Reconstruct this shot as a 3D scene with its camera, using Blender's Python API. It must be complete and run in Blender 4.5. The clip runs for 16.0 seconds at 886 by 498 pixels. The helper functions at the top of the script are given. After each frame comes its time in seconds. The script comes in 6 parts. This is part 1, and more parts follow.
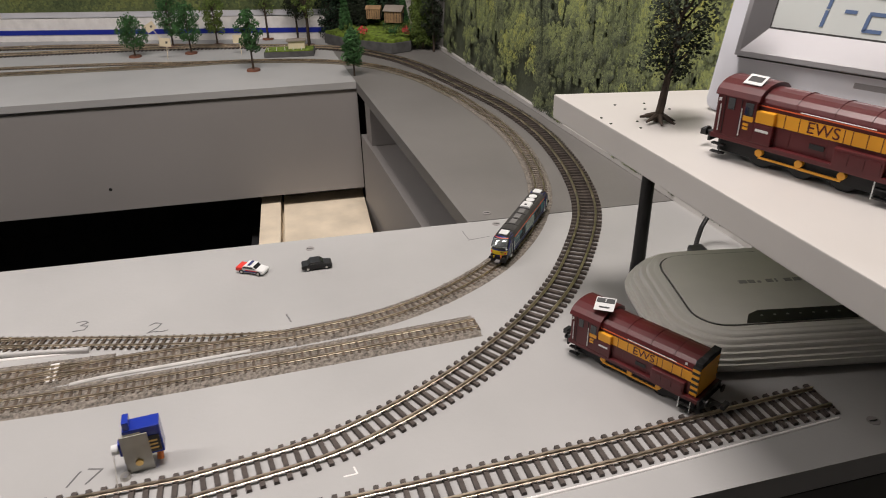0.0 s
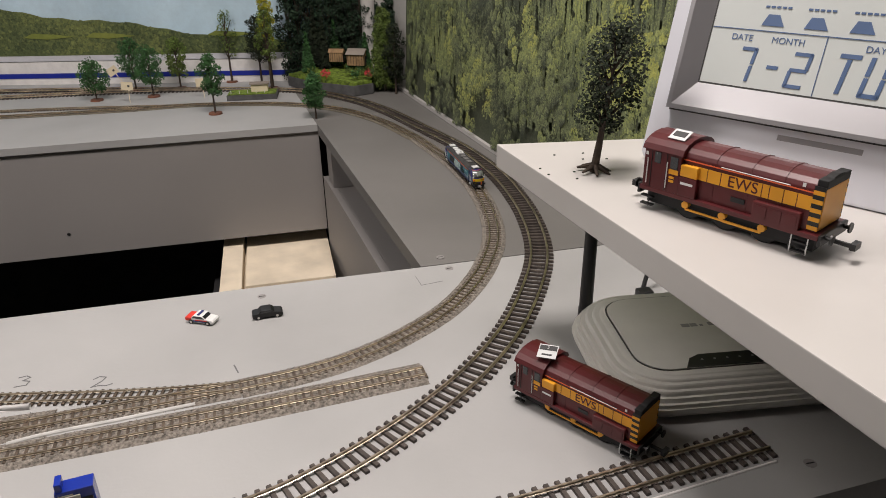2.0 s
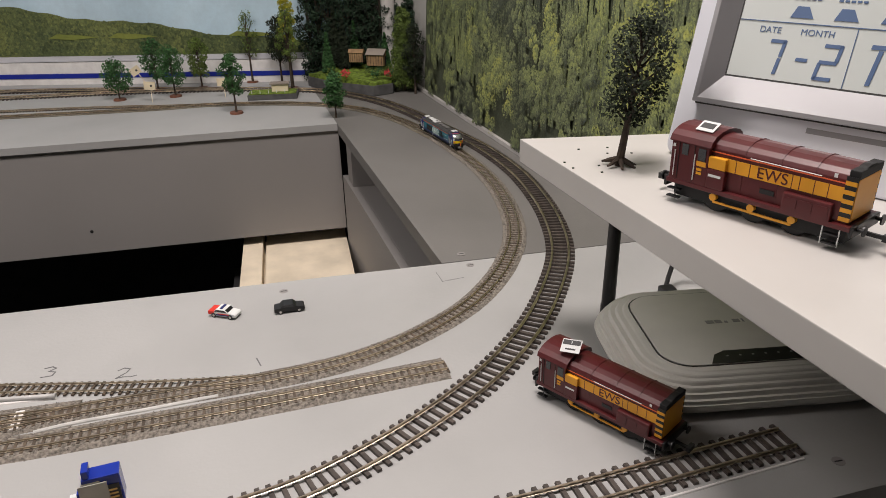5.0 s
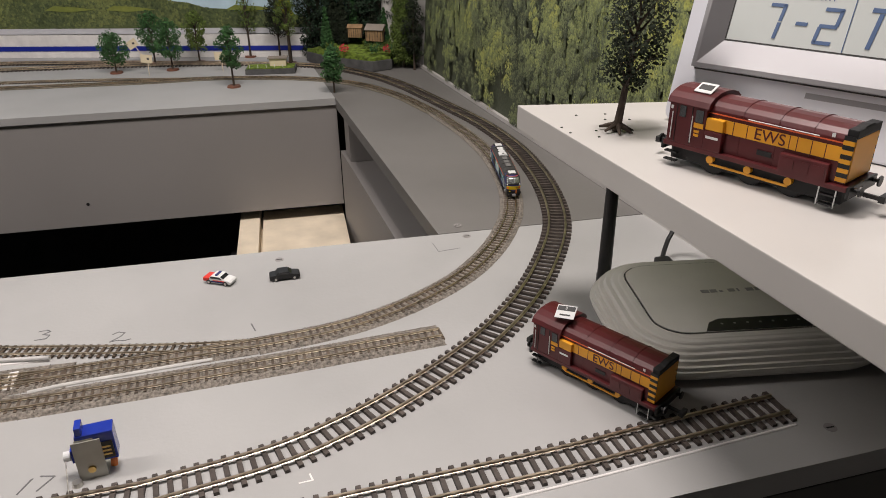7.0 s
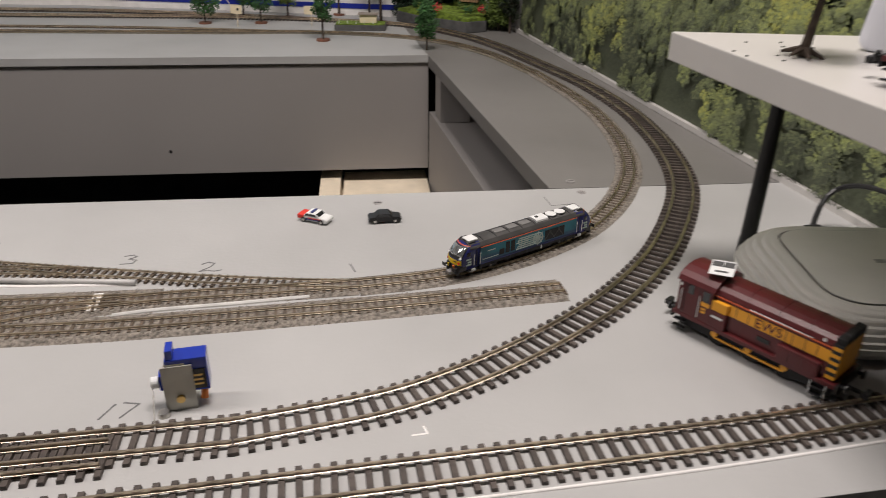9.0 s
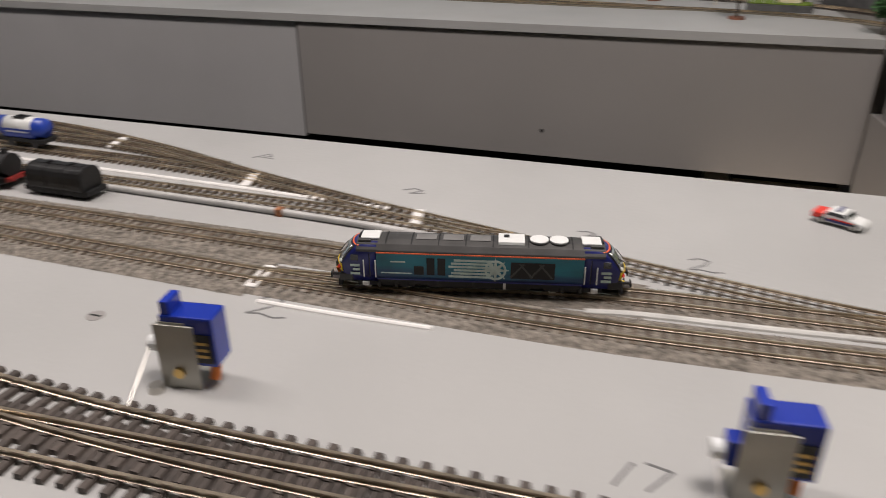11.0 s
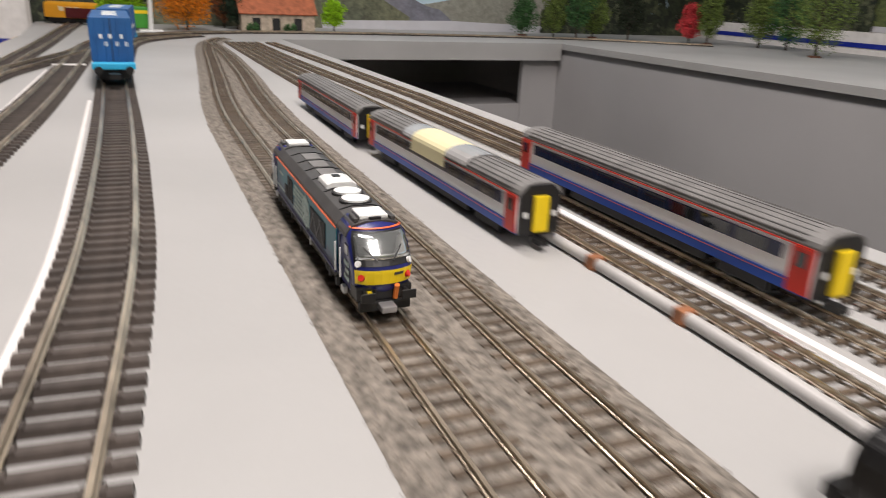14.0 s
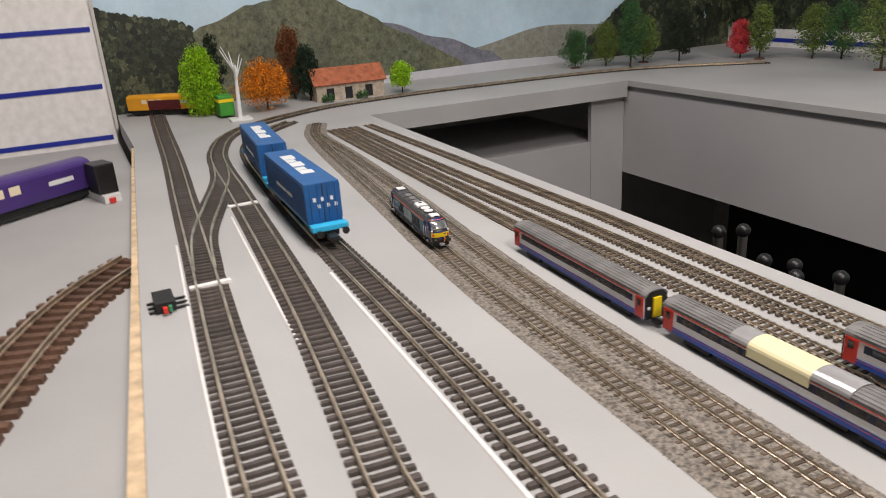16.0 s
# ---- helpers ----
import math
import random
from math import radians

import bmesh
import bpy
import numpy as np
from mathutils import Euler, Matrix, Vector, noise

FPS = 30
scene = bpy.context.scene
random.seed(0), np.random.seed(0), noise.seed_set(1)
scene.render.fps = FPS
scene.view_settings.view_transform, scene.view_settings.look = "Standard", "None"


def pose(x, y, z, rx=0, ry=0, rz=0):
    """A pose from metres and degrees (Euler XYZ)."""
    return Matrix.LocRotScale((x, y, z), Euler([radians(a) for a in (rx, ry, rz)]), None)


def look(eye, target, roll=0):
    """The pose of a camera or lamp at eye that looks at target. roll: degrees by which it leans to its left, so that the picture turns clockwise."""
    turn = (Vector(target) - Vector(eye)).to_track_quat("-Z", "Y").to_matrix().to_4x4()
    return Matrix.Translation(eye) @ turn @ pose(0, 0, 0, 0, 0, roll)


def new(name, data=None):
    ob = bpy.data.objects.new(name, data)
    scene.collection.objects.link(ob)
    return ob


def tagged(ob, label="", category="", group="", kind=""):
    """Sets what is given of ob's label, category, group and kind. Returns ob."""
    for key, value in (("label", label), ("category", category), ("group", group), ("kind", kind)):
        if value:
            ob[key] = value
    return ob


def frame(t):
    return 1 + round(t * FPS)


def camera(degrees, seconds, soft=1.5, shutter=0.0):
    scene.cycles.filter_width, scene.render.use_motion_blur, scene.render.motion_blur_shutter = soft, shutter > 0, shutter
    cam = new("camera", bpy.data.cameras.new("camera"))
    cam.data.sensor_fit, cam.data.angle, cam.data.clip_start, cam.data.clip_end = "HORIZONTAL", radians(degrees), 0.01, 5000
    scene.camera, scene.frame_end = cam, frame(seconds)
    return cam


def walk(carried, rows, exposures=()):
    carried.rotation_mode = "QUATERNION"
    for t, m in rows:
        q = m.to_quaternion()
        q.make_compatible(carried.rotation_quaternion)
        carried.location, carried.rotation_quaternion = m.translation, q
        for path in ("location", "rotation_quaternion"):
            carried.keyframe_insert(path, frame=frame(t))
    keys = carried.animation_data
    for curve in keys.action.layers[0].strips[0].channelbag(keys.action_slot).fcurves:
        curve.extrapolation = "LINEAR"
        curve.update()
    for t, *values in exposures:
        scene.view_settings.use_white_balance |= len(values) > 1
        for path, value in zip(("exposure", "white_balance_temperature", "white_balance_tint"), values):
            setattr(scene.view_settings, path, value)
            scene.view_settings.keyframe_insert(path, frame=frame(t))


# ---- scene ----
cam = camera(63.5, 16.0, soft=0.7, shutter=0.5)
PATH = [
    (0, (0.013, -0.62, 0.32), (0.339, 1.114, -0.621), -1.3),
    (0.5, (0.028, -0.617, 0.319), (0.379, 1.13, -0.589), -1.7),
    (1, (0.036, -0.623, 0.329), (0.422, 1.132, -0.548), -1.5),
    (1.5, (0.039, -0.627, 0.333), (0.451, 1.132, -0.524), -0.9),
    (2, (0.036, -0.624, 0.332), (0.438, 1.137, -0.527), -1.1),
    (2.5, (0.034, -0.622, 0.333), (0.421, 1.145, -0.52), -1.2),
    (3, (0.03, -0.619, 0.332), (0.394, 1.156, -0.516), -1.5),
    (5.5, (0.03, -0.626, 0.324), (0.391, 1.148, -0.527), -1.3),
    (6, (0.032, -0.626, 0.322), (0.394, 1.142, -0.539), -1.2),
    (6.5, (0.032, -0.63, 0.317), (0.393, 1.132, -0.557), -1.1),
    (7, (0.031, -0.63, 0.312), (0.391, 1.125, -0.576), -0.7),
    (7.5, (0.029, -0.628, 0.305), (0.379, 1.124, -0.594), -0.3),
    (8, (0.02, -0.622, 0.293), (0.351, 1.125, -0.622), 0.3),
    (10.5, (-0.098, -0.483, 0.184), (-0.414, 1.271, -0.723), -0.1),
    (11, (-0.15, -0.451, 0.168), (-0.707, 1.252, -0.721), -0.4),
    (11.5, (-0.211, -0.419, 0.149), (-0.966, 1.202, -0.746), -0.4),
    (12, (-0.275, -0.375, 0.126), (-1.229, 1.151, -0.746), -0.4),
    (12.5, (-0.365, -0.333, 0.1), (-1.562, 1.056, -0.7), -0.3),
    (13, (-0.449, -0.278, 0.086), (-1.896, 0.888, -0.654), 0.6),
    (13.5, (-0.532, -0.249, 0.086), (-2.155, 0.685, -0.615), 3.0),
    (14, (-0.602, -0.24, 0.086), (-2.322, 0.529, -0.583), 2.5),
    (14.5, (-0.659, -0.247, 0.095), (-2.443, 0.404, -0.533), 0.9),
    (15, (-0.678, -0.282, 0.135), (-2.454, 0.375, -0.507), -0.3),
    (15.5, (-0.673, -0.345, 0.184), (-2.409, 0.371, -0.504), -1.3),
    (16, (-0.673, -0.396, 0.21), (-2.396, 0.354, -0.476), -3.8),
]
walk(cam, [(t, look(eye, target, roll)) for t, eye, target, roll in PATH], [(0.0, -0.15), (8.0, -0.15), (10.5, -0.18), (12.0, -0.10), (13.0, 0.25), (14.0, 0.38), (15.0, 0.33), (16.0, 0.36)])
# ---- light: two ceiling panels and a closed room ----
world = bpy.data.worlds.new("world")
scene.world = world
world.use_nodes = True
world.node_tree.nodes["Background"].inputs[0].default_value = (0.9, 0.95, 1.0, 1)
world.node_tree.nodes["Background"].inputs[1].default_value = 0.02


def ceiling_lamp(x, y, sx, sy, watts):
    la = bpy.data.lights.new("ceiling_panel", "AREA")
    la.shape, la.size, la.size_y, la.energy, la.color = "RECTANGLE", sx, sy, watts, (1.0, 0.912, 0.872)
    ob = new("ceiling_panel", la)
    ob.matrix_world = pose(x, y, 1.34)
    return ob


ceiling_lamp(0.09, -0.14, 0.5, 0.3, 19)
ceiling_lamp(-1.15, -0.14, 1.2, 0.2, 16)


# ---- materials ----
def mat(name, col, rough=0.6, metal=0.0, var=0.12, scale=30.0, bump=0.0, bscale=200.0, island=0.0, objr=0.0, coat=0.0, col2=None):
    m = bpy.data.materials.new(name)
    m.use_nodes = True
    nt = m.node_tree
    b = nt.nodes["Principled BSDF"]
    tc = nt.nodes.new("ShaderNodeTexCoord")
    n1 = nt.nodes.new("ShaderNodeTexNoise")
    n1.inputs["Scale"].default_value = scale
    n1.inputs["Detail"].default_value = 6
    nt.links.new(tc.outputs["Object"], n1.inputs["Vector"])
    mix = nt.nodes.new("ShaderNodeMix")
    mix.data_type = "RGBA"
    c2 = col2 or [max(0, c * (1 - 2.2 * var)) for c in col]
    mix.inputs[6].default_value = (*[min(1, c * (1 + 0.6 * var)) for c in col], 1)
    mix.inputs[7].default_value = (*c2, 1)
    ramp = nt.nodes.new("ShaderNodeValToRGB")
    ramp.color_ramp.elements[0].position, ramp.color_ramp.elements[1].position = 0.35, 0.75
    nt.links.new(n1.outputs["Fac"], ramp.inputs[0])
    nt.links.new(ramp.outputs[0], mix.inputs[0])
    out = mix.outputs[2]
    if island or objr:
        hsv = nt.nodes.new("ShaderNodeHueSaturation")
        if island:
            g = nt.nodes.new("ShaderNodeNewGeometry")
            src = g.outputs["Random Per Island"]
        else:
            g = nt.nodes.new("ShaderNodeObjectInfo")
            src = g.outputs["Random"]
        mr = nt.nodes.new("ShaderNodeMapRange")
        a = island or objr
        mr.inputs[3].default_value, mr.inputs[4].default_value = 1 - a, 1 + a
        nt.links.new(src, mr.inputs[0])
        nt.links.new(mr.outputs[0], hsv.inputs["Value"])
        nt.links.new(out, hsv.inputs["Color"])
        out = hsv.outputs[0]
    nt.links.new(out, b.inputs["Base Color"])
    b.inputs["Roughness"].default_value = rough
    b.inputs["Metallic"].default_value = metal
    b.inputs["Coat Weight"].default_value = coat
    if bump:
        n2 = nt.nodes.new("ShaderNodeTexNoise")
        n2.inputs["Scale"].default_value = bscale
        n2.inputs["Detail"].default_value = 4
        nt.links.new(tc.outputs["Object"], n2.inputs["Vector"])
        bp = nt.nodes.new("ShaderNodeBump")
        bp.inputs["Strength"].default_value = bump
        bp.inputs["Distance"].default_value = 0.001
        nt.links.new(n2.outputs["Fac"], bp.inputs["Height"])
        nt.links.new(bp.outputs[0], b.inputs["Normal"])
    return m


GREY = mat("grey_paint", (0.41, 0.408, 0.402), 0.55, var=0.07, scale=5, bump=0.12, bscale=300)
# the boards' grey lowered, shade of the right end included in the colour
GREY_SHADED = mat("shaded_grey_paint", (0.185, 0.177, 0.168), 0.5, var=0.08, scale=5, bump=0.12, bscale=300)
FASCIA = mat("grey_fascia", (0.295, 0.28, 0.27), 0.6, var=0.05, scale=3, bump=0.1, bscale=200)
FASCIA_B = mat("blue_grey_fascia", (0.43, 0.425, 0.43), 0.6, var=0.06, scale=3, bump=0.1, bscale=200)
# near black: the shade on the front fascia is put into its colour
FRONT_SHADE = mat("front_fascia_shade", (0.10, 0.095, 0.09), 0.7, var=0.15, scale=6)
# near black that paints the shade of the well and of gaps
SHADE_BLACK = mat("well_and_gap_shade", (0.02, 0.02, 0.022), 0.9, var=0.2)
ROOM = mat("room_wall", (0.18, 0.175, 0.17), 0.8, var=0.05, scale=2)
WHITE = mat("white_board", (0.57, 0.55, 0.525), 0.35, var=0.03, scale=12)
WHITE_P = mat("white_plastic", (0.72, 0.71, 0.66), 0.4, var=0.03)
WPAINT = mat("white_filler", (0.82, 0.8, 0.78), 0.6, var=0.06, scale=60, bump=0.3, bscale=400)
BLUE_TAPE = mat("blue_stripe", (0.005, 0.02, 0.3), 0.5, var=0.05)
PINE = mat("planed_pine", (0.88, 0.77, 0.60), 0.6, var=0.12, scale=14, bump=0.1)
TAN = mat("raw_board_edge", (0.62, 0.47, 0.3), 0.8, var=0.2, scale=80, bump=0.5)
RAIL = mat("nickel_rail", (0.76, 0.655, 0.515), 0.33, metal=1.0, var=0.22, scale=60)
SLEEPER = mat("dark_plastic_sleeper", (0.075, 0.06, 0.052), 0.6, var=0.2, scale=200, objr=0.25)
SLEEPER_B = mat("brown_sleeper", (0.12, 0.062, 0.038), 0.65, var=0.2, scale=200, objr=0.25)
NSLEEP = mat("n_sleeper", (0.10, 0.073, 0.05), 0.65, var=0.2, scale=300, objr=0.3)
BALLAST = mat("grey_ballast", (0.27, 0.24, 0.205), 0.95, var=0.38, scale=420, bump=1.0, bscale=700, island=0.35)
MAROON = mat("maroon_body", (0.092, 0.011, 0.013), 0.38, var=0.12, scale=60)
YELLOW = mat("warm_yellow", (0.80, 0.36, 0.02), 0.4, var=0.08)
YELLOW_B = mat("signal_yellow", (0.85, 0.62, 0.01), 0.4, var=0.05)
BLACK = mat("black_plastic", (0.012, 0.012, 0.013), 0.4, var=0.2, scale=60)
BLACK_S = mat("satin_black", (0.013, 0.013, 0.014), 0.42, var=0.3, scale=90, bump=0.25, bscale=300)
BLACK_M = mat("matt_black", (0.011, 0.011, 0.012), 0.65, var=0.25, scale=80, bump=0.2)
STEEL = mat("bright_steel", (0.62, 0.6, 0.56), 0.35, metal=1.0, var=0.1)
SILVER = mat("silver_plastic", (0.33, 0.325, 0.335), 0.34, metal=0.45, var=0.03, scale=10)
SILVER_L = mat("pale_silver", (0.70, 0.71, 0.76), 0.4, metal=0.1, var=0.02, scale=10)
LCD = mat("lcd_panel", (0.66, 0.70, 0.68), 0.25, var=0.03, scale=8)
LCD_INK = mat("lcd_ink", (0.10, 0.16, 0.30), 0.4, var=0.05)
INK = mat("dark_print", (0.05, 0.05, 0.05), 0.6, var=0.1)
PENCIL = mat("pencil", (0.13, 0.13, 0.13), 0.7, var=0.2)
NAVY = mat("navy_body", (0.016, 0.022, 0.15), 0.3, var=0.15, scale=60)
ROOFG = mat("dark_grey_roof", (0.055, 0.053, 0.052), 0.5, var=0.2, scale=80)
ROOFC = mat("ribbed_grey_roof", (0.18, 0.176, 0.172), 0.55, var=0.15, scale=80)
PALE = mat("pale_grey_fitting", (0.75, 0.76, 0.75), 0.35, var=0.05)
DECAL = mat("pale_green_decal", (0.50, 0.62, 0.58), 0.5, var=0.15, scale=200)
ORANGE_L = mat("orange_line", (0.75, 0.13, 0.04), 0.45, var=0.05)
RED = mat("bright_red", (0.68, 0.035, 0.02), 0.4, var=0.08)
COACHW = mat("coach_white", (0.90, 0.90, 0.91), 0.4, var=0.04)
COACHB = mat("coach_blue", (0.008, 0.075, 0.46), 0.4, var=0.08)
COACHN = mat("coach_window_navy", (0.012, 0.018, 0.055), 0.2, var=0.2, scale=150)
GLASS = mat("dark_glass", (0.02, 0.022, 0.025), 0.06, var=0.1, coat=0.5)
TAPE = mat("cream_tape", (0.80, 0.74, 0.46), 0.5, var=0.05, scale=40)
TAPE_C = mat("clear_tape", (0.5, 0.5, 0.5), 0.12, metal=0.4, var=0.1)
BLUE = mat("servo_blue", (0.01, 0.035, 0.36), 0.25, var=0.08, coat=0.3)
BRACKET = mat("tin_bracket", (0.42, 0.41, 0.37), 0.45, metal=0.8, var=0.15)
BRASS = mat("brass", (0.7, 0.48, 0.18), 0.35, metal=1.0, var=0.15)
ORANGE = mat("orange_plastic", (0.75, 0.2, 0.03), 0.5, var=0.1)
CONT = mat("container_blue", (0.012, 0.10, 0.30), 0.5, var=0.1, scale=60)
SKYB = mat("wagon_sky_blue", (0.03, 0.46, 0.78), 0.45, var=0.06)
TANKB = mat("tank_blue", (0.02, 0.06, 0.42), 0.35, var=0.08)
PURPLE = mat("purple_body", (0.06, 0.03, 0.17), 0.35, var=0.1)
BARK = mat("bark", (0.06, 0.042, 0.03), 0.85, var=0.3, scale=150, bump=0.6)
BASE_BR = mat("brown_disc", (0.17, 0.065, 0.035), 0.7, var=0.25, scale=120, bump=0.4)
LEAF = mat("green_foliage", (0.045, 0.13, 0.035), 0.8, var=0.3, scale=120, island=0.5)
LEAF_D = mat("dark_foliage", (0.016, 0.026, 0.010), 0.85, var=0.3, scale=120, island=0.55)
LEAF_BK = mat("blackgreen_foliage", (0.018, 0.042, 0.020), 0.9, var=0.3, scale=60, island=0.5)
LEAF_O = mat("olive_foliage", (0.13, 0.19, 0.035), 0.8, var=0.3, scale=120, island=0.5)
LEAF_Y = mat("yellow_green_foliage", (0.42, 0.40, 0.02), 0.8, var=0.2, scale=120, island=0.35)
LEAF_L = mat("lime_foliage", (0.33, 0.60, 0.012), 0.8, var=0.2, scale=120, island=0.35)
LEAF_A = mat("autumn_foliage", (0.80, 0.27, 0.01), 0.8, var=0.3, scale=120, island=0.4)
LEAF_R = mat("russet_foliage", (0.22, 0.07, 0.02), 0.85, var=0.3, scale=120, island=0.4)
PINK = mat("red_blossom", (0.6, 0.05, 0.06), 0.8, var=0.2, island=0.3)
GRASS = mat("scenic_grass", (0.17, 0.25, 0.03), 0.95, var=0.4, scale=150, bump=0.9, bscale=600)
ROCK = mat("grey_plinth", (0.10, 0.10, 0.10), 0.9, var=0.2, scale=60, bump=0.4)
SHEDW = mat("shed_wood", (0.35, 0.22, 0.11), 0.8, var=0.2, scale=90)
SHEDR = mat("shed_roof", (0.30, 0.26, 0.22), 0.85, var=0.15)
TILE = mat("terracotta_roof", (0.42, 0.13, 0.06), 0.8, var=0.2, scale=100)
STONEW = mat("stone_cottage", (0.5, 0.42, 0.33), 0.85, var=0.2, scale=100)
CARD = mat("cream_card", (0.78, 0.68, 0.48), 0.7, var=0.06)
GREEN_P = mat("green_circuit", (0.03, 0.25, 0.1), 0.5, var=0.2)


# ---- small geometry helpers ----
def box(bm, x0, x1, y0, y1, z0, z1, bev=0.0, m=None):
    r = bmesh.ops.create_cube(bm, size=1)
    vs = r["verts"]
    for v in vs:
        v.co = Vector(((x0 + x1) / 2 + v.co.x * (x1 - x0), (y0 + y1) / 2 + v.co.y * (y1 - y0), (z0 + z1) / 2 + v.co.z * (z1 - z0)))
    if m is not None:
        for v in vs:
            v.co = m @ v.co
    if bev:
        es = list({e for v in vs for e in v.link_edges})
        bmesh.ops.bevel(bm, geom=es, offset=bev, segments=2, affect="EDGES", profile=0.6)
    return bm


def B(x0, x1, y0, y1, z0, z1, bev=0.0, m=None):
    return box(bmesh.new(), x0, x1, y0, y1, z0, z1, bev, m)


def cyl(bm, p, q, r, r2=None, n=16):
    p, q = Vector(p), Vector(q)
    d = q - p
    m = Matrix.Translation((p + q) / 2) @ d.to_track_quat("Z", "Y").to_matrix().to_4x4()
    bmesh.ops.create_cone(bm, cap_ends=True, segments=n, radius1=r, radius2=r if r2 is None else r2, depth=d.length, matrix=m)
    return bm


def C(p, q, r, r2=None, n=16):
    return cyl(bmesh.new(), p, q, r, r2, n)


def extrude(prof, x0, x1, axis="x", bm=None, bev=0.0):
    """A closed outline, given in the plane across the axis, drawn out from x0 to x1."""
    bm = bm or bmesh.new()
    f = {"x": lambda a, b, c: (c, a, b), "y": lambda a, b, c: (a, c, b), "z": lambda a, b, c: (a, b, c)}[axis]
    v0 = [bm.verts.new(f(a, b, x0)) for a, b in prof]
    v1 = [bm.verts.new(f(a, b, x1)) for a, b in prof]
    n = len(prof)
    fs = [bm.faces.new(v0[::-1]), bm.faces.new(v1)]
    for i in range(n):
        fs.append(bm.faces.new((v0[i], v0[(i + 1) % n], v1[(i + 1) % n], v1[i])))
    bmesh.ops.recalc_face_normals(bm, faces=fs)
    if bev:
        bmesh.ops.bevel(bm, geom=list({e for fc in fs for e in fc.edges}), offset=bev, segments=2, affect="EDGES", profile=0.6)
    return bm


def mesh_of(bm, material, name="mesh", smooth=False):
    me = bpy.data.meshes.new(name)
    bm.to_mesh(me)
    bm.free()
    me.materials.append(material)
    if smooth:
        for p in me.polygons:
            p.use_smooth = True
    return me


def part(name, bm, material, parent=None, label="", smooth=False):
    ob = new(name, mesh_of(bm, material, name, smooth))
    ob.parent = parent
    if label:
        ob["label"] = label
    return ob


def structure(name, bm, material, label="", smooth=False):
    return tagged(part(name, bm, material, None, label, smooth), kind="structure")


def thing(name, m, label, category, group=""):
    e = new(name)
    e.empty_display_size = 0.01
    e.matrix_world = m
    return tagged(e, label, category, group)


def writing(body, size, m, material, parent, name="lettering", depth=0.0002):
    cu = bpy.data.curves.new(name, "FONT")
    cu.body, cu.size, cu.extrude, cu.align_x, cu.align_y = body, size, depth, "CENTER", "CENTER"
    tmp = bpy.data.objects.new("tmp", cu)
    me = bpy.data.meshes.new_from_object(tmp)
    bpy.data.objects.remove(tmp)
    me.materials.append(material)
    ob = new(name, me)
    ob.parent = parent
    ob.matrix_basis = m
    return ob


# ---- the boards ----
# front board: from its front edge to the edge of the well
structure("front_board", extrude([(0.62, -0.335), (0.62, 0.02), (-1.92, 0.02), (-1.92, -0.382), (-1.3, -0.406), (-0.9, -0.421)], -0.018, 0.0, "z"), GREY,
          "grey painted baseboard along the front")
structure("board_edge_strip", extrude([(-0.9, -0.4215), (-1.3, -0.4065), (-1.92, -0.3825), (-1.92, -0.386), (-1.3, -0.412), (-0.9, -0.431)], -0.05, -0.0012, "z"), TAN, "raw pale edge of the board")
# fascia below the front edge, its shade painted in
structure("front_fascia", extrude([(0.62, -0.336), (-0.9, -0.420), (-0.9, -0.408), (0.62, -0.324)], -0.14, -0.0185, "z"), FRONT_SHADE)
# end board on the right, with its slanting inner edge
# same grey as the other boards, with shade painted in
structure("end_board_right", extrude([(0.62, 0.0225), (0.62, 1.4), (0.02, 1.4), (0.098, 0.6), (0.160, 0.0225)], -0.018, -0.0006, "z"), GREY_SHADED)
# back board
structure("back_board", extrude([(0.0195, 1.4), (-2.0, 1.4), (-2.0, 0.60), (0.0975, 0.60)], -0.012, -0.0002, "z"), GREY)
# left end board
structure("end_board_left", extrude([(-1.9202, -0.3822), (-1.9202, 0.5995), (-2.0005, 0.5995), (-2.0005, 1.4), (-2.5, 1.4), (-2.5, -0.3962), (-2.2778, -0.3962)], -0.034, 0.0, "z"), GREY)
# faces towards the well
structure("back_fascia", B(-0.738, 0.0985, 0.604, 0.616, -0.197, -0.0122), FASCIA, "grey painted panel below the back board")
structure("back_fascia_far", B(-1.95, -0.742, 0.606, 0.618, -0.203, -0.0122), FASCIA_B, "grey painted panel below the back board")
structure("left_fascia", B(-1.952, -1.94, -0.38, 0.52, -0.30, -0.125), FASCIA_B)
structure("left_pillar", B(-1.951, -1.939, 0.5205, 0.6055, -0.30, -0.0345), FASCIA_B)
structure("left_inner_shelf", B(-2.45, -1.9525, -0.38, 0.60, -0.14, -0.128), FASCIA_B)
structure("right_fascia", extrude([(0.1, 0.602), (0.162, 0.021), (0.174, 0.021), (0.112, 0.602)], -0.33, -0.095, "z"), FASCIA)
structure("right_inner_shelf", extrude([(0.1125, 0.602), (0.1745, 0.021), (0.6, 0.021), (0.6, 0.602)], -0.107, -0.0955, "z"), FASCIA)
structure("right_pillar", extrude([(0.108, 0.575), (0.112, 0.535), (0.16, 0.535), (0.156, 0.575)], -0.0945, -0.019, "z"), FASCIA)
# dark sheet added behind the opening to stand for its shade
structure("right_shade_sheet", B(0.27, 0.28, 0.03, 0.6, -0.094, -0.02), SHADE_BLACK)
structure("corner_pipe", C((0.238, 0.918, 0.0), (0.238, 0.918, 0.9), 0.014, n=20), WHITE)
# well floor and sides, their shade painted in as near black
structure("well_floor", B(-1.94, 0.16, 0.03, 0.60, -0.62, -0.60), SHADE_BLACK)
structure("well_front_side", B(-1.93, 0.16, 0.0, 0.012, -0.6, -0.0185), SHADE_BLACK)
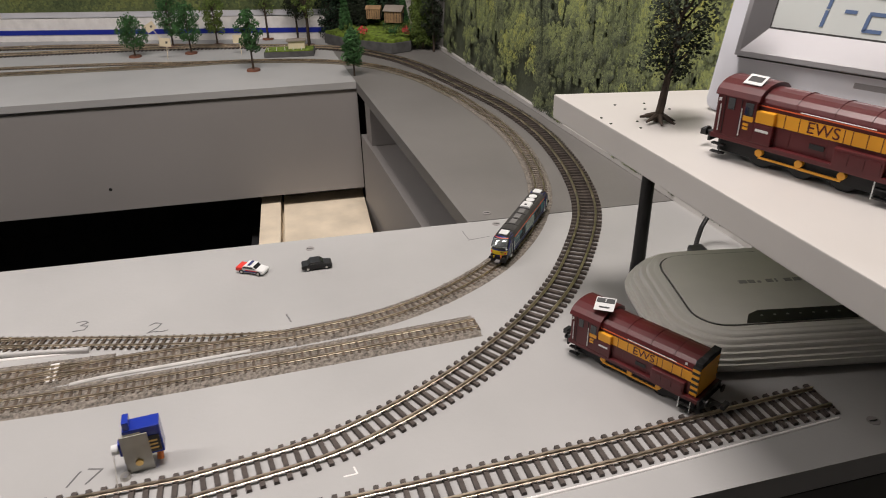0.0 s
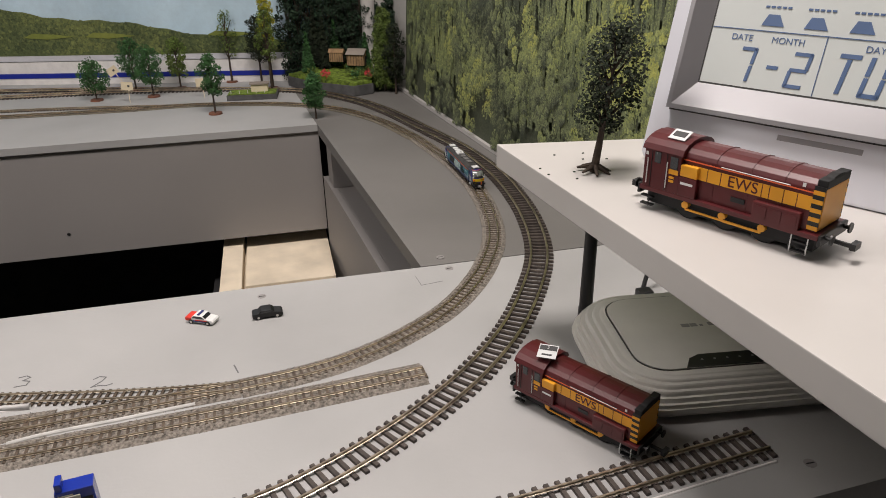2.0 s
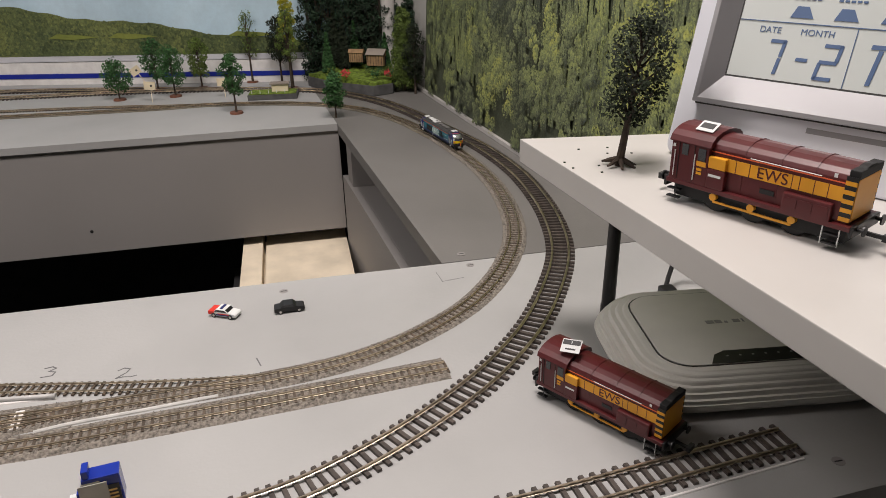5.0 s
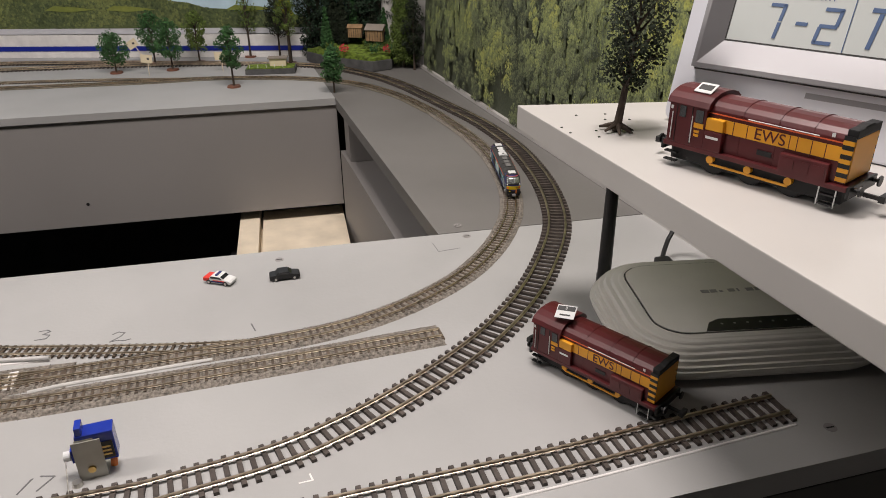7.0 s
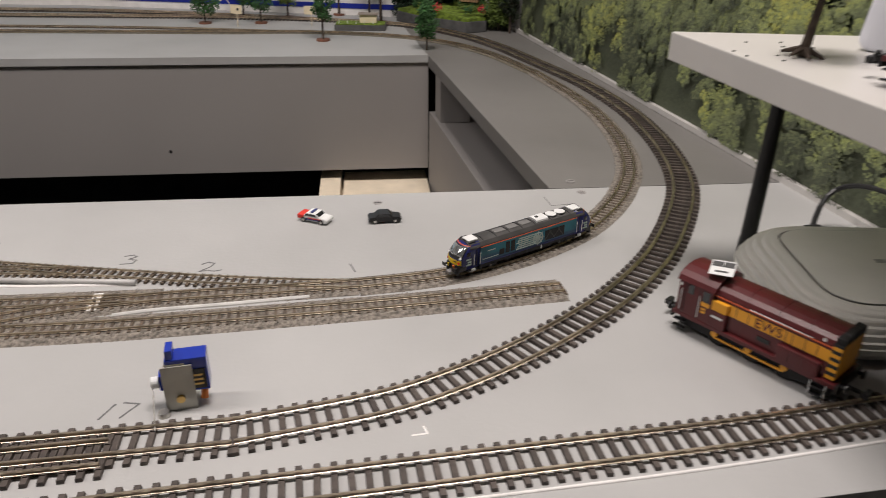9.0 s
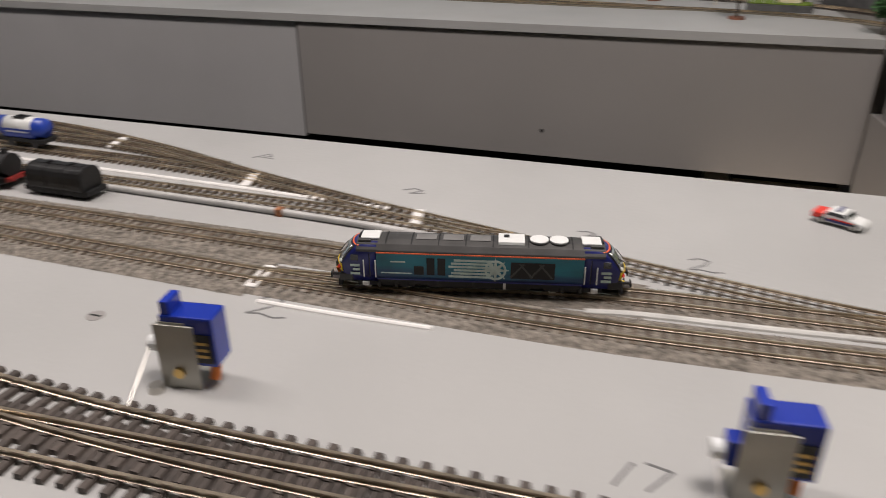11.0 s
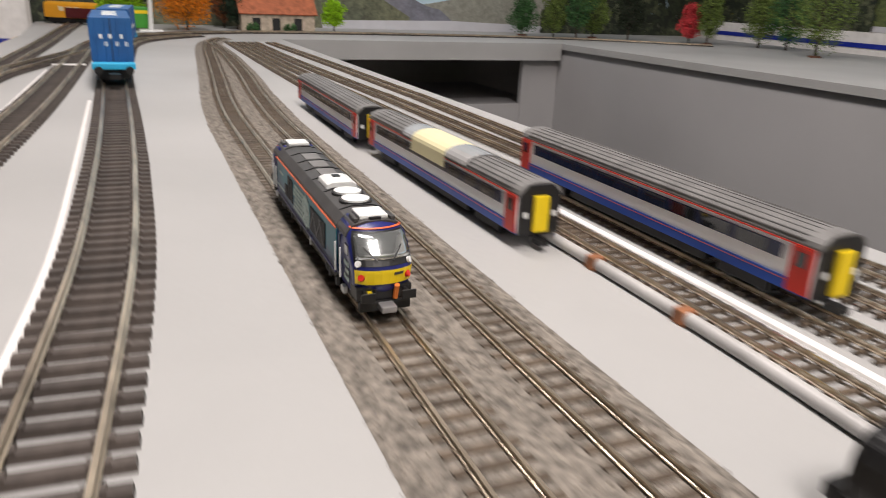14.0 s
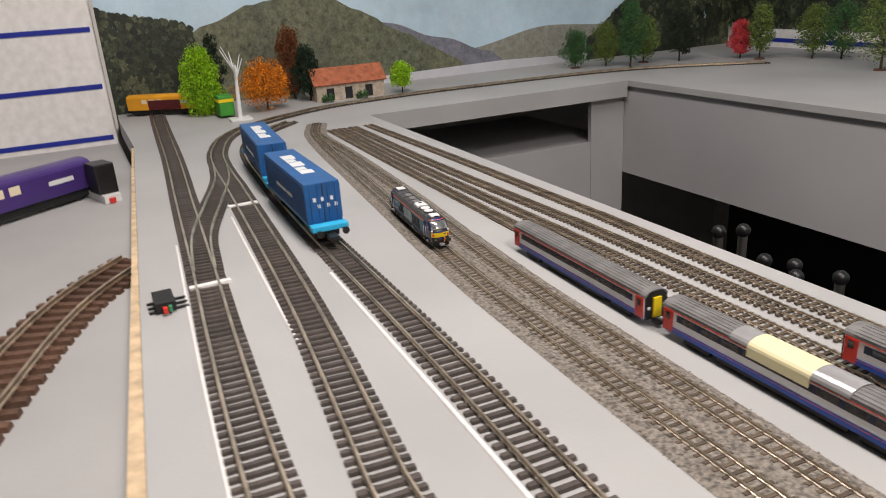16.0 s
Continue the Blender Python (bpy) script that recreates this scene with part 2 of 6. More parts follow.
structure("well_back_side", B(-1.95, 0.16, 0.95, 0.96, -0.6, -0.02), SHADE_BLACK)
# joint between the two boards
structure("board_joint", extrude([(0.16, 0.0205), (0.44, 0.0205), (0.44, 0.0222), (0.16, 0.0222)], -0.012, -0.002, "z"), SHADE_BLACK)
# lower board in front, left
structure("lower_board", extrude([(-0.62, -0.47), (-0.9, -0.433), (-1.3, -0.414), (-1.92, -0.388), (-2.3, -0.404), (-2.3, -1.5), (-0.62, -1.5)], -0.068, -0.05, "z"), GREY)

# room
structure("floor", B(-2.7, 2.2, -2.6, 1.7, -0.95, -0.93), ROOM)
structure("ceiling", B(-2.7, 2.2, -2.6, 1.7, 1.4, 1.42), ROOM)
structure("wall_front", B(-2.7, 2.2, -2.62, -2.6, -0.93, 1.4), ROOM)
structure("wall_end", B(2.2, 2.22, -2.6, 1.7, -0.93, 1.4), ROOM)
structure("wall_left", B(-2.62, -2.6, -2.6, 1.7, -0.93, 1.4), ROOM)
structure("wall_back", B(-2.7, 2.2, 1.68, 1.7, -0.93, 1.4), ROOM)


# ---- printed backscenes on the walls ----
def print_mat(name, stops, scale=90.0, rough=0.55, amount=0.55):
    m = bpy.data.materials.new(name)
    m.use_nodes = True
    nt = m.node_tree
    b = nt.nodes["Principled BSDF"]
    b.inputs["Roughness"].default_value = rough
    g = nt.nodes.new("ShaderNodeNewGeometry")
    rp = nt.nodes.new("ShaderNodeValToRGB")
    el = rp.color_ramp.elements
    while len(el) < len(stops):
        el.new(0.5)
    for e, (p, c) in zip(el, stops):
        e.position, e.color = p, (*c, 1)
    tc = nt.nodes.new("ShaderNodeTexCoord")
    big = nt.nodes.new("ShaderNodeTexNoise")
    big.inputs["Scale"].default_value, big.inputs["Detail"].default_value = 9.0, 3
    nt.links.new(tc.outputs["Object"], big.inputs["Vector"])
    bmr = nt.nodes.new("ShaderNodeMapRange")
    bmr.inputs[1].default_value, bmr.inputs[2].default_value, bmr.inputs[3].default_value, bmr.inputs[4].default_value = 0.35, 0.65, -0.3, 0.3
    nt.links.new(big.outputs["Fac"], bmr.inputs[0])
    sm = nt.nodes.new("ShaderNodeMath")
    nt.links.new(g.outputs["Random Per Island"], sm.inputs[0])
    nt.links.new(bmr.outputs[0], sm.inputs[1])
    nt.links.new(sm.outputs[0], rp.inputs[0])
    n = nt.nodes.new("ShaderNodeTexNoise")
    n.inputs["Scale"].default_value, n.inputs["Detail"].default_value, n.inputs["Roughness"].default_value = scale, 8, 0.75
    nt.links.new(tc.outputs["Object"], n.inputs["Vector"])
    r2 = nt.nodes.new("ShaderNodeMapRange")
    r2.inputs[1].default_value, r2.inputs[2].default_value, r2.inputs[3].default_value, r2.inputs[4].default_value = 0.3, 0.7, 1 - amount, 1 + amount
    nt.links.new(n.outputs["Fac"], r2.inputs[0])
    h = nt.nodes.new("ShaderNodeHueSaturation")
    nt.links.new(r2.outputs[0], h.inputs["Value"])
    nt.links.new(rp.outputs[0], h.inputs["Color"])
    nt.links.new(h.outputs[0], b.inputs["Base Color"])
    return m


P_DARK = print_mat("print_dark_wood", [(0, (0.010, 0.014, 0.009)), (0.5, (0.026, 0.034, 0.018)), (0.85, (0.055, 0.066, 0.036)), (1, (0.10, 0.11, 0.06))], 220, amount=0.8)
P_HILL = print_mat("print_green_hill", [(0, (0.06, 0.085, 0.035)), (0.6, (0.12, 0.15, 0.055)), (1, (0.19, 0.22, 0.07))], 200, amount=0.6)
P_MEAD = print_mat("print_meadow", [(0, (0.17, 0.21, 0.04)), (1, (0.22, 0.25, 0.05))], 60, amount=0.2)
P_MTN = print_mat("print_mountain", [(0, (0.085, 0.10, 0.07)), (1, (0.16, 0.165, 0.10))], 75, amount=0.75)
P_MTN2 = print_mat("print_far_mountain", [(0, (0.17, 0.18, 0.22)), (1, (0.2, 0.2, 0.24))], 60, amount=0.4)
P_MTN3 = print_mat("print_pale_hill", [(0, (0.25, 0.25, 0.21)), (1, (0.3, 0.3, 0.26))], 70, amount=0.4)
P_SKY = print_mat("print_sky", [(0, (0.50, 0.68, 0.80)), (1, (0.56, 0.72, 0.82))], 4, amount=0.2)
P_LAKE = print_mat("print_lake", [(0, (0.55, 0.56, 0.60)), (1, (0.6, 0.6, 0.64))], 12, amount=0.08)


class Flat:
    """Flat cut shapes on a wall plane: u along it, v up, each sheet a hair in front of the one before."""

    def __init__(self, origin, direction):
        self.o = Vector(origin)
        self.u = Vector((*direction, 0)).normalized()
        self.n = Vector((0, 0, 1)).cross(self.u) * -1
        self.v, self.f, self.k = [], [], 0.0

    def add(self, pts, step=4e-7):
        self.k += step
        b = len(self.v)
        for a, c in pts:
            self.v.append(self.o + self.u * a + Vector((0, 0, c)) + self.n * self.k)
        self.f.append(list(range(b, b + len(pts))))

    def done(self, name, material, label=""):
        me = bpy.data.meshes.new(name)
        me.from_pydata([tuple(v) for v in self.v], [], self.f)
        me.materials.append(material)
        self.v, self.f = [], []
        ob = tagged(new(name, me), label, kind="structure")
        self.k += 0.0006
        return ob


def conifer_shape(u, z, h, w, n=6):
    L = [(u - w * 0.06, z)]
    for i in range(n):
        a, b = i / n, (i + 1) / n
        L.append((u - w * 0.5 * (1 - a) * random.uniform(0.8, 1.15), z + h * (a + 0.03)))
        L.append((u - w * 0.5 * (1 - b) * 0.62 - 0.0002, z + h * (b - 0.02)))
    L.append((u, z + h))
    R = [(2 * u - a + random.uniform(-0.08, 0.08) * w, c) for a, c in L[:-1]][::-1]
    return L + R


def blob_shape(u, z, r, n=10):
    return [(u + r * random.uniform(0.72, 1.1) * math.cos(6.283 * i / n), z + r * random.uniform(0.72, 1.1) * 1.1 * math.sin(6.283 * i / n)) for i in range(n)]


WALL_DIR = (0.1316, -1.0)
# wall behind the right-hand print, with thickness
def slab(name, p, q, z0, z1, material, label="", th=0.012):
    p, q = Vector((*p, 0)), Vector((*q, 0))
    n = Vector((0, 0, 1)).cross((q - p).normalized())
    prof = [(p.x, p.y), (q.x, q.y), (q.x + n.x * th, q.y + n.y * th), (p.x + n.x * th, p.y + n.y * th)]
    return structure(name, extrude(prof, z0, z1, "z"), material, label)


slab("wall_right", (0.269, 0.95), (0.515, -0.92), -0.93, 1.4, WHITE)
TONES = [((0.062, 0.074, 0.048), (0.10, 0.115, 0.07)), ((0.13, 0.156, 0.086), (0.185, 0.213, 0.11)), ((0.205, 0.245, 0.115), (0.265, 0.305, 0.135)), ((0.29, 0.34, 0.13), (0.36, 0.40, 0.14)), ((0.40, 0.43, 0.125), (0.48, 0.49, 0.13))]
TONE_MATS = [print_mat("print_forest_tone", [(0, p), (1, q)], 330, amount=0.45) for p, q in TONES]


class Print(Flat):
    """Shapes in several inks on one sheet, the lower ones in front."""

    def layer(self, k):
        self.base = k

    def ink(self, pts, tone):
        self.k = self.base + random.uniform(0, 9e-5)
        self.add(pts, 0.0)
        self.t.append(max(0, min(4, tone)))


fl = Print((0.269, 0.95, 0.0), WALL_DIR)
fl.t = []
random.seed(21)
F0 = 0.155
fl.layer(0.0002)
fl.ink([(F0, 0.004), (1.9, 0.004), (1.9, 0.62), (F0 + 0.08, 0.62), (F0 + 0.03, 0.20)], 0)
for row in range(34):
    z = 0.55 - row * 0.0145
    lay = 0.0004 + row * 1.1e-4
    hh = 0.022 + 0.0009 * row
    for i in range(185):
        u = random.uniform(F0 + 0.025 + 0.1 * max(0, z), 1.2)
        g = noise.noise(Vector((u * 5.5, z * 5, 3.0))) + 0.4 * noise.noise(Vector((u * 22, z * 14, 9.0)))
        tone = int(round(1.85 + 2.5 * g + random.uniform(-0.45, 0.45)))
        h = hh * random.uniform(0.65, 1.15)
        w = h * random.uniform(0.17, 0.25)
        zz = z + random.uniform(-0.009, 0.009)
        fl.layer(lay)
        fl.ink(conifer_shape(u, zz, h, w, 9), tone - 1)
        # lit boughs on one side, dark gaps on the other
        fl.layer(lay + 1e-4)
        for k in range(15):
            t = (k + random.random()) / 15
            sd = random.choice((-0.34, -0.3, -0.15, 0.12))
            c = u + sd * w * (1 - t)
            q = w * 0.15 * (1.2 - t)
            y = zz + h * t
            fl.ink([(c - q, y), (c - q * 0.2, y - q * 0.9), (c + q, y - q * 0.35), (c + q * 0.3, y + q * 1.1)], tone + (1 if sd < -0.2 and random.random() < 0.35 else 0))
for row in range(9):
    for i in range(26):
        u = random.uniform(F0 + 0.04, 1.2)
        z = 0.205 - row * 0.023 + random.uniform(-0.012, 0.012)
        R = random.uniform(0.013, 0.030)
        up = random.choice((0.9, 1.0, 1.2, 1.7, 2.2))
        g = noise.noise(Vector((u * 6, z * 7, 5.0)))
        tone = int(round(1.3 + 2.4 * g + random.uniform(-0.7, 0.7) + (0.8 if up > 1.5 else 0) - (0.5 if z < 0.06 else 0)))
        z = max(z, 0.010 + R * 0.5)
        cl = [(random.uniform(-0.65, 0.65) * R, random.uniform(-0.75, 0.8) * R * up, R * random.uniform(0.28, 0.5)) for k in range(9)]
        for cx, cy, cr in sorted(cl, key=lambda p: -p[1]):
            for j in range(56):
                a, d = random.uniform(0, 6.283), cr * random.random() ** 0.5
                x, y = cx + d * math.cos(a), cy + d * math.sin(a)
                r = random.uniform(0.0007, 0.0017)
                if z + y - r * 1.3 < 0.004 or u + x < F0:
                    continue
                lift = (math.sin(a) * d * 0.8 - math.cos(a) * d * 0.6) / cr + random.uniform(-0.25, 0.25)
                fl.layer(0.0046 + row * 2.6e-4 + (0.00008 if lift > 0.2 else 0))
                fl.ink(blob_shape(u + x, z + y, r, 6), tone + (1 if lift > 0.4 else -1 if lift < -0.3 else 0))
tones = fl.t
ob = fl.done("backdrop_forest", TONE_MATS[0], "printed photograph of a conifer wood on the wall")
for m_ in TONE_MATS[1:]:
    ob.data.materials.append(m_)
for p_, t_ in zip(ob.data.polygons, tones):
    p_.material_index = t_
slab("trim_right", (0.2808, 0.86), (0.4072, -0.10), 0.0, 0.006, WHITE, th=-0.006)

# back wall: painted plank with a blue line, print above
slab("wall_behind_back", (-2.35, 1.30), (-0.62, 1.152), -0.93, 1.4, WHITE)
slab("wall_behind_corner", (-0.62, 1.152), (0.31, 0.925), -0.93, 1.4, WHITE)
slab("back_plank", (-0.62, 1.146), (0.27, 0.927), 0.0, 0.047, WPAINT, "white painted plank with a blue line", th=-0.006)
slab("back_plank_left", (-2.2, 1.281), (-0.62, 1.146), 0.0, 0.047, WPAINT, th=-0.006)
slab("blue_line", (-0.62, 1.1395), (0.24, 0.928), 0.014, 0.024, BLUE_TAPE, th=-0.0012)
slab("blue_line_left", (-2.2, 1.2745), (-0.62, 1.1395), 0.014, 0.024, BLUE_TAPE, th=-0.0012)


def back_print(origin, direction, length, seed, crest, wood=0.0):
    random.seed(seed)
    f = Flat((*origin, 0.0), direction)
    f.k = 0.0005
    f.add([(0, 0.048), (length, 0.048), (length, 0.62), (0, 0.62)])
    f.done("backdrop_sky", P_SKY, "printed pale blue sky")
    f.add([(0, 0.048), (length, 0.048), (length, 0.06), (0, 0.06)])
    f.done("backdrop_shore", P_LAKE)
    top = [(length * i / 40, crest(length * i / 40) + 0.002 * math.sin(i * 1.7)) for i in range(41)]
    f.add([(0, 0.060)] + top + [(length, 0.060)])
    f.done("backdrop_hill", P_HILL, "printed wooded hillside")
    for i in range(int(3600 * length)):
        u = random.uniform(0.02, length - 0.02)
        zt = crest(u) - 0.002
        z = random.uniform(0.066, zt)
        r = 0.0012 + 0.0030 * random.random() * (1.2 - (z - 0.08) / 0.1 * 0.7)
        f.add(blob_shape(u, z, r))
    f.done("backdrop_hill_trees", P_HILL)
    for i in range(3):
        u = random.uniform(0.1, length - 0.2)
        f.add([(u, 0.098), (u + 0.05, 0.094), (u + 0.11, 0.099), (u + 0.07, 0.104), (u + 0.02, 0.107)])
    f.done("backdrop_meadow", P_MEAD)
    if wood:
        for i in range(4200):
            u = wood * random.random()
            z = 0.052 + (0.30 - 0.30 * u) * random.random()
            f.add(blob_shape(u, z, random.uniform(0.003, 0.009)))
        f.done("backdrop_back_wood", P_DARK, "printed dark wood")


back_print((-0.62, 1.1505), (0.93, -0.227), 0.80, 3, lambda u: 0.170 - 0.128 * u + 0.004 * math.sin(21 * u))
back_print((-2.33, 1.297), (1.71, -0.146), 1.70, 4, lambda u: 0.15 + 0.018 * math.sin(2.2 * u + 0.6), 0.62)

# left end: mountain print above the board
slab("wall_behind_left", (-2.345, -0.42), (-2.345, 1.32), -0.93, 1.4, WHITE)
f3 = Flat((-2.343, -0.42, 0.0), (0, 1))
f3.n = Vector((1, 0, 0))
f3.add([(0, 0), (1.73, 0), (1.73, 0.7), (0, 0.7)], 0.0004)
f3.done("backdrop_sky_left", P_SKY, "printed pale sky")
f3.add([(0, 0.0)] + [(0.02 * i, 0.055 + 0.033 * math.exp(-((0.02 * i - 1.06) / 0.14) ** 2) + 0.031 * math.exp(-((0.02 * i - 1.28) / 0.2) ** 2)) for i in range(86)] + [(1.72, 0.0)])
f3.done("backdrop_pale_hill", P_MTN3)
f3.add([(0.50, 0.0)] + [(0.50 + 0.02 * i, 0.185 - 0.135 * (0.02 * i / 0.42) + 0.004 * math.sin(i * 0.9)) for i in range(22)] + [(0.96, 0.02), (0.96, 0.0)])
f3.done("backdrop_far_mountain", P_MTN2)
f3.add([(0.0, 0.0)] + [(0.02 * i, 0.05 + 0.165 * math.exp(-((0.02 * i - 0.44) / (0.34 if i < 22 else 0.25)) ** 2) + 0.003 * math.sin(i * 1.3) + 0.002 * math.sin(i * 2.9)) for i in range(37)] + [(0.84, 0.03), (0.84, 0.0)])
f3.done("backdrop_mountain", P_MTN, "printed heather mountain")
f3.add([(0.62, 0), (1.4, 0), (1.4, 0.012), (0.95, 0.024), (0.62, 0.018)])
f3.done("backdrop_lake", P_LAKE, "printed pale lake shore")
random.seed(9)
for i in range(2400):
    u = random.uniform(0.0, 0.2)
    top = 0.215 - 0.25 * u
    z = random.uniform(0.0, top)
    f3.add(blob_shape(u, z, random.uniform(0.003, 0.009)))
for i in range(4200):
    u = random.uniform(1.22, 1.72)
    top = min(0.36, 0.05 + (u - 1.22) * 0.75)
    z = random.uniform(0.0, top)
    f3.add(blob_shape(u, z, random.uniform(0.004, 0.012)))
f3.done("backdrop_left_wood", P_DARK, "printed dark wood")

# white panelled wall with blue lines beside the left board
structure("panel_wall", B(-2.30, -2.285, -1.5, -0.405, -0.05, 0.75), WPAINT, "white panel wall with blue lines")
for z in (-0.040, 0.062, 0.171, 0.280, 0.389):
    structure("panel_line", B(-2.2848, -2.2836, -1.5, -0.412, z, z + 0.0095), BLUE_TAPE)
structure("panel_corner_trim", B(-2.287, -2.278, -0.4045, -0.398, -0.02, 0.75), WHITE)


# ---- track ----
def curve_points(ctrl, step=0.004):
    P = [Vector((*c, 0)) for c in ctrl]
    P = [P[0] * 2 - P[1]] + P + [P[-1] * 2 - P[-2]]
    out = []
    for i in range(1, len(P) - 2):
        a, b, c, d = P[i - 1:i + 3]
        n = max(2, int((c - b).length / step))
        for k in range(n):
            t = k / n
            out.append(0.5 * ((2 * b) + (c - a) * t + (2 * a - 5 * b + 4 * c - d) * t * t + (3 * b - a - 3 * c + d) * t ** 3))
    out.append(P[-2])
    return out


def resample(pts, step):
    S = [0.0]
    for a, b in zip(pts, pts[1:]):
        S.append(S[-1] + (b - a).length)
    n = max(1, int(S[-1] / step))
    res, j = [], 0
    for i in range(n + 1):
        s = S[-1] * i / n
        while j < len(S) - 2 and S[j + 1] < s:
            j += 1
        t = (s - S[j]) / max(1e-9, S[j + 1] - S[j])
        p = pts[j].lerp(pts[j + 1], t)
        d = (pts[min(j + 2, len(pts) - 1)] - pts[max(j - 1, 0)]).normalized()
        res.append((p, d))
    return res


def sweep(bm, rows, prof, off=0.0, z=0.0):
    """Draw a closed outline (across, up) along the rows of point and direction."""
    rings = []
    for p, d in rows:
        nrm = Vector((-d.y, d.x, 0))
        rings.append([bm.verts.new(p + nrm * (a + off) + Vector((0, 0, b + z))) for a, b in prof])
    n = len(prof)
    for r, q in zip(rings, rings[1:]):
        for i in range(n):
            bm.faces.new((r[i], r[(i + 1) % n], q[(i + 1) % n], q[i]))
    bm.faces.new(rings[0])
    bm.faces.new(rings[-1][::-1])
    return bm


def sleeper_mesh(name, length, width, h, chair, gauge, material):
    bm = B(-width / 2, width / 2, -length / 2, length / 2, 0, h)
    for v in bm.verts:
        if v.co.z > h / 2:
            v.co.x *= 0.86
            v.co.y *= 0.985
    for s in (-1, 1):
        box(bm, -width * 0.36, width * 0.36, s * gauge / 2 - chair, s * gauge / 2 + chair, h * 0.98, h * 1.3)
    return mesh_of(bm, material, name)


OO_SL = sleeper_mesh("oo_sleeper", 0.0305, 0.0035, 0.0021, 0.0022, 0.0172, SLEEPER)
O_SL = sleeper_mesh("large_sleeper", 0.066, 0.0085, 0.0045, 0.005, 0.034, SLEEPER_B)
N_SL = sleeper_mesh("n_sleeper", 0.0172, 0.0023, 0.0013, 0.0013, 0.0096, NSLEEP)


def railway(ctrl, scale="oo", z=0.0, ballast=0.0, label="", brown=False, bmat=None, blabel="grey granite ballast"):
    pts = curve_points(ctrl)
    oo = scale == "oo"
    g, rh, rw, base = (0.034, 0.005, 0.002, 0.005) if brown else (0.0172, 0.0024, 0.0010, 0.0024) if oo else (0.0096, 0.0015, 0.0007, 0.0014)
    e = thing("railway_track", pose(0, 0, 0), label or ("model railway track with nickel rails and dark sleepers" if oo else "narrow model track with fine rails and brown sleepers"),
              "track", "model tracks")
    z0 = z + (0.0008 if ballast else 0.0)
    rows = resample(pts, 0.008)
    prof = [(-rw * 1.1, 0), (rw * 1.1, 0), (rw * 1.1, rh * 0.18), (rw * 0.35, rh * 0.3), (rw * 0.5, rh * 0.62), (rw * 0.62, rh), (-rw * 0.62, rh), (-rw * 0.5, rh * 0.62), (-rw * 0.35, rh * 0.3), (-rw * 1.1, rh * 0.18)]
    for s in (-1, 1):
        part("rail", sweep(bmesh.new(), rows, prof, s * g / 2, z0 + base), RAIL, e)
    me = (O_SL if brown else OO_SL) if oo else N_SL
    for p, d in resample(pts, (0.0158 if brown else 0.0081) if oo else 0.0059):
        o = new("sleeper", me)
        o.parent = e
        a = math.atan2(d.y, d.x) + random.uniform(-0.02, 0.02)
        o.matrix_basis = Matrix.Translation((p.x, p.y, z0 + random.uniform(0, 0.00012))) @ Matrix.Rotation(a, 4, "Z")
    if ballast:
        w = ballast / 2
        bm = sweep(bmesh.new(), resample(pts, 0.005), [(-w, 0.0), (w, 0.0), (w * 0.72, 0.0016), (-w * 0.72, 0.0016)], 0, z)
        part("ballast_bed", bm, bmat or BALLAST, e, blabel)
        # loose stones
        vs, fs = [], []
        rr = random.Random(int(pts[0].x * 1000) + 7)
        for p, d in resample(pts, 0.0011):
            nrm = Vector((-d.y, d.x, 0))
            for k in range(7):
                a = rr.uniform(-w * 1.03, w * 1.03)
                if abs(abs(a) - g / 2) < 0.0012:
                    continue
                h = z + 0.0016 * min(1, max(0, (w - abs(a)) / (w * 0.28)))
                c = p + nrm * a + d * rr.uniform(-0.001, 0.001) + Vector((0, 0, h))
                r = rr.uniform(0.0003, 0.00075)
                b = len(vs)
                t0 = rr.uniform(0, 6.28)
                for q in range(3):
                    vs.append((c.x + r * math.cos(t0 + q * 2.09), c.y + r * math.sin(t0 + q * 2.09), c.z - 0.0002))
                vs.append((c.x, c.y, c.z + r * rr.uniform(0.6, 1.2)))
                fs += [(b, b + 1, b + 3), (b + 1, b + 2, b + 3), (b + 2, b, b + 3)]
        m2 = bpy.data.meshes.new("stones")
        m2.from_pydata(vs, [], fs)
        m2.materials.append(bmat or BALLAST)
        so = new("loose_ballast", m2)
        so.parent = e
        tagged(so, kind="stuff")
    return e


# main curve of the large gauge, from the back board round to the front
OO_BACK = [(-1.0, 1.02), (-0.60, 0.99), (-0.30, 0.965), (-0.08, 0.925), (0.08, 0.862), (0.17, 0.765), (0.225, 0.655), (0.272, 0.502)]
OO_CURVE = [(0.272, 0.502), (0.302, 0.388), (0.317, 0.271), (0.315, 0.168), (0.304, 0.085), (0.286, 0.016), (0.257, -0.046), (0.214, -0.115), (0.168, -0.168), (0.124, -0.206), (0.079, -0.237), (0.037, -0.260), (-0.006, -0.277), (-0.08, -0.292)]
OO_FRONT = [(-0.08, -0.292), (-0.20, -0.298), (-0.31, -0.301), (-0.40, -0.298), (-0.47, -0.292), (-0.55, -0.282), (-0.65, -0.268), (-0.75, -0.258), (-0.85, -0.251), (-0.98, -0.248)]
OO_T3 = [(-0.98, -0.248), (-1.1, -0.2475), (-1.34, -0.248), (-1.53, -0.243), (-1.74, -0.23), (-1.86, -0.19), (-1.95, -0.12)]
railway(OO_BACK)
railway(OO_CURVE, z=0.0001)
railway(OO_FRONT)
railway(OO_T3, z=0.0001)
railway([(-0.14, -0.302), (-0.28, -0.3105), (-0.42, -0.3175), (-0.52, -0.322), (-0.62, -0.322), (-0.93, -0.318)], z=0.0002)
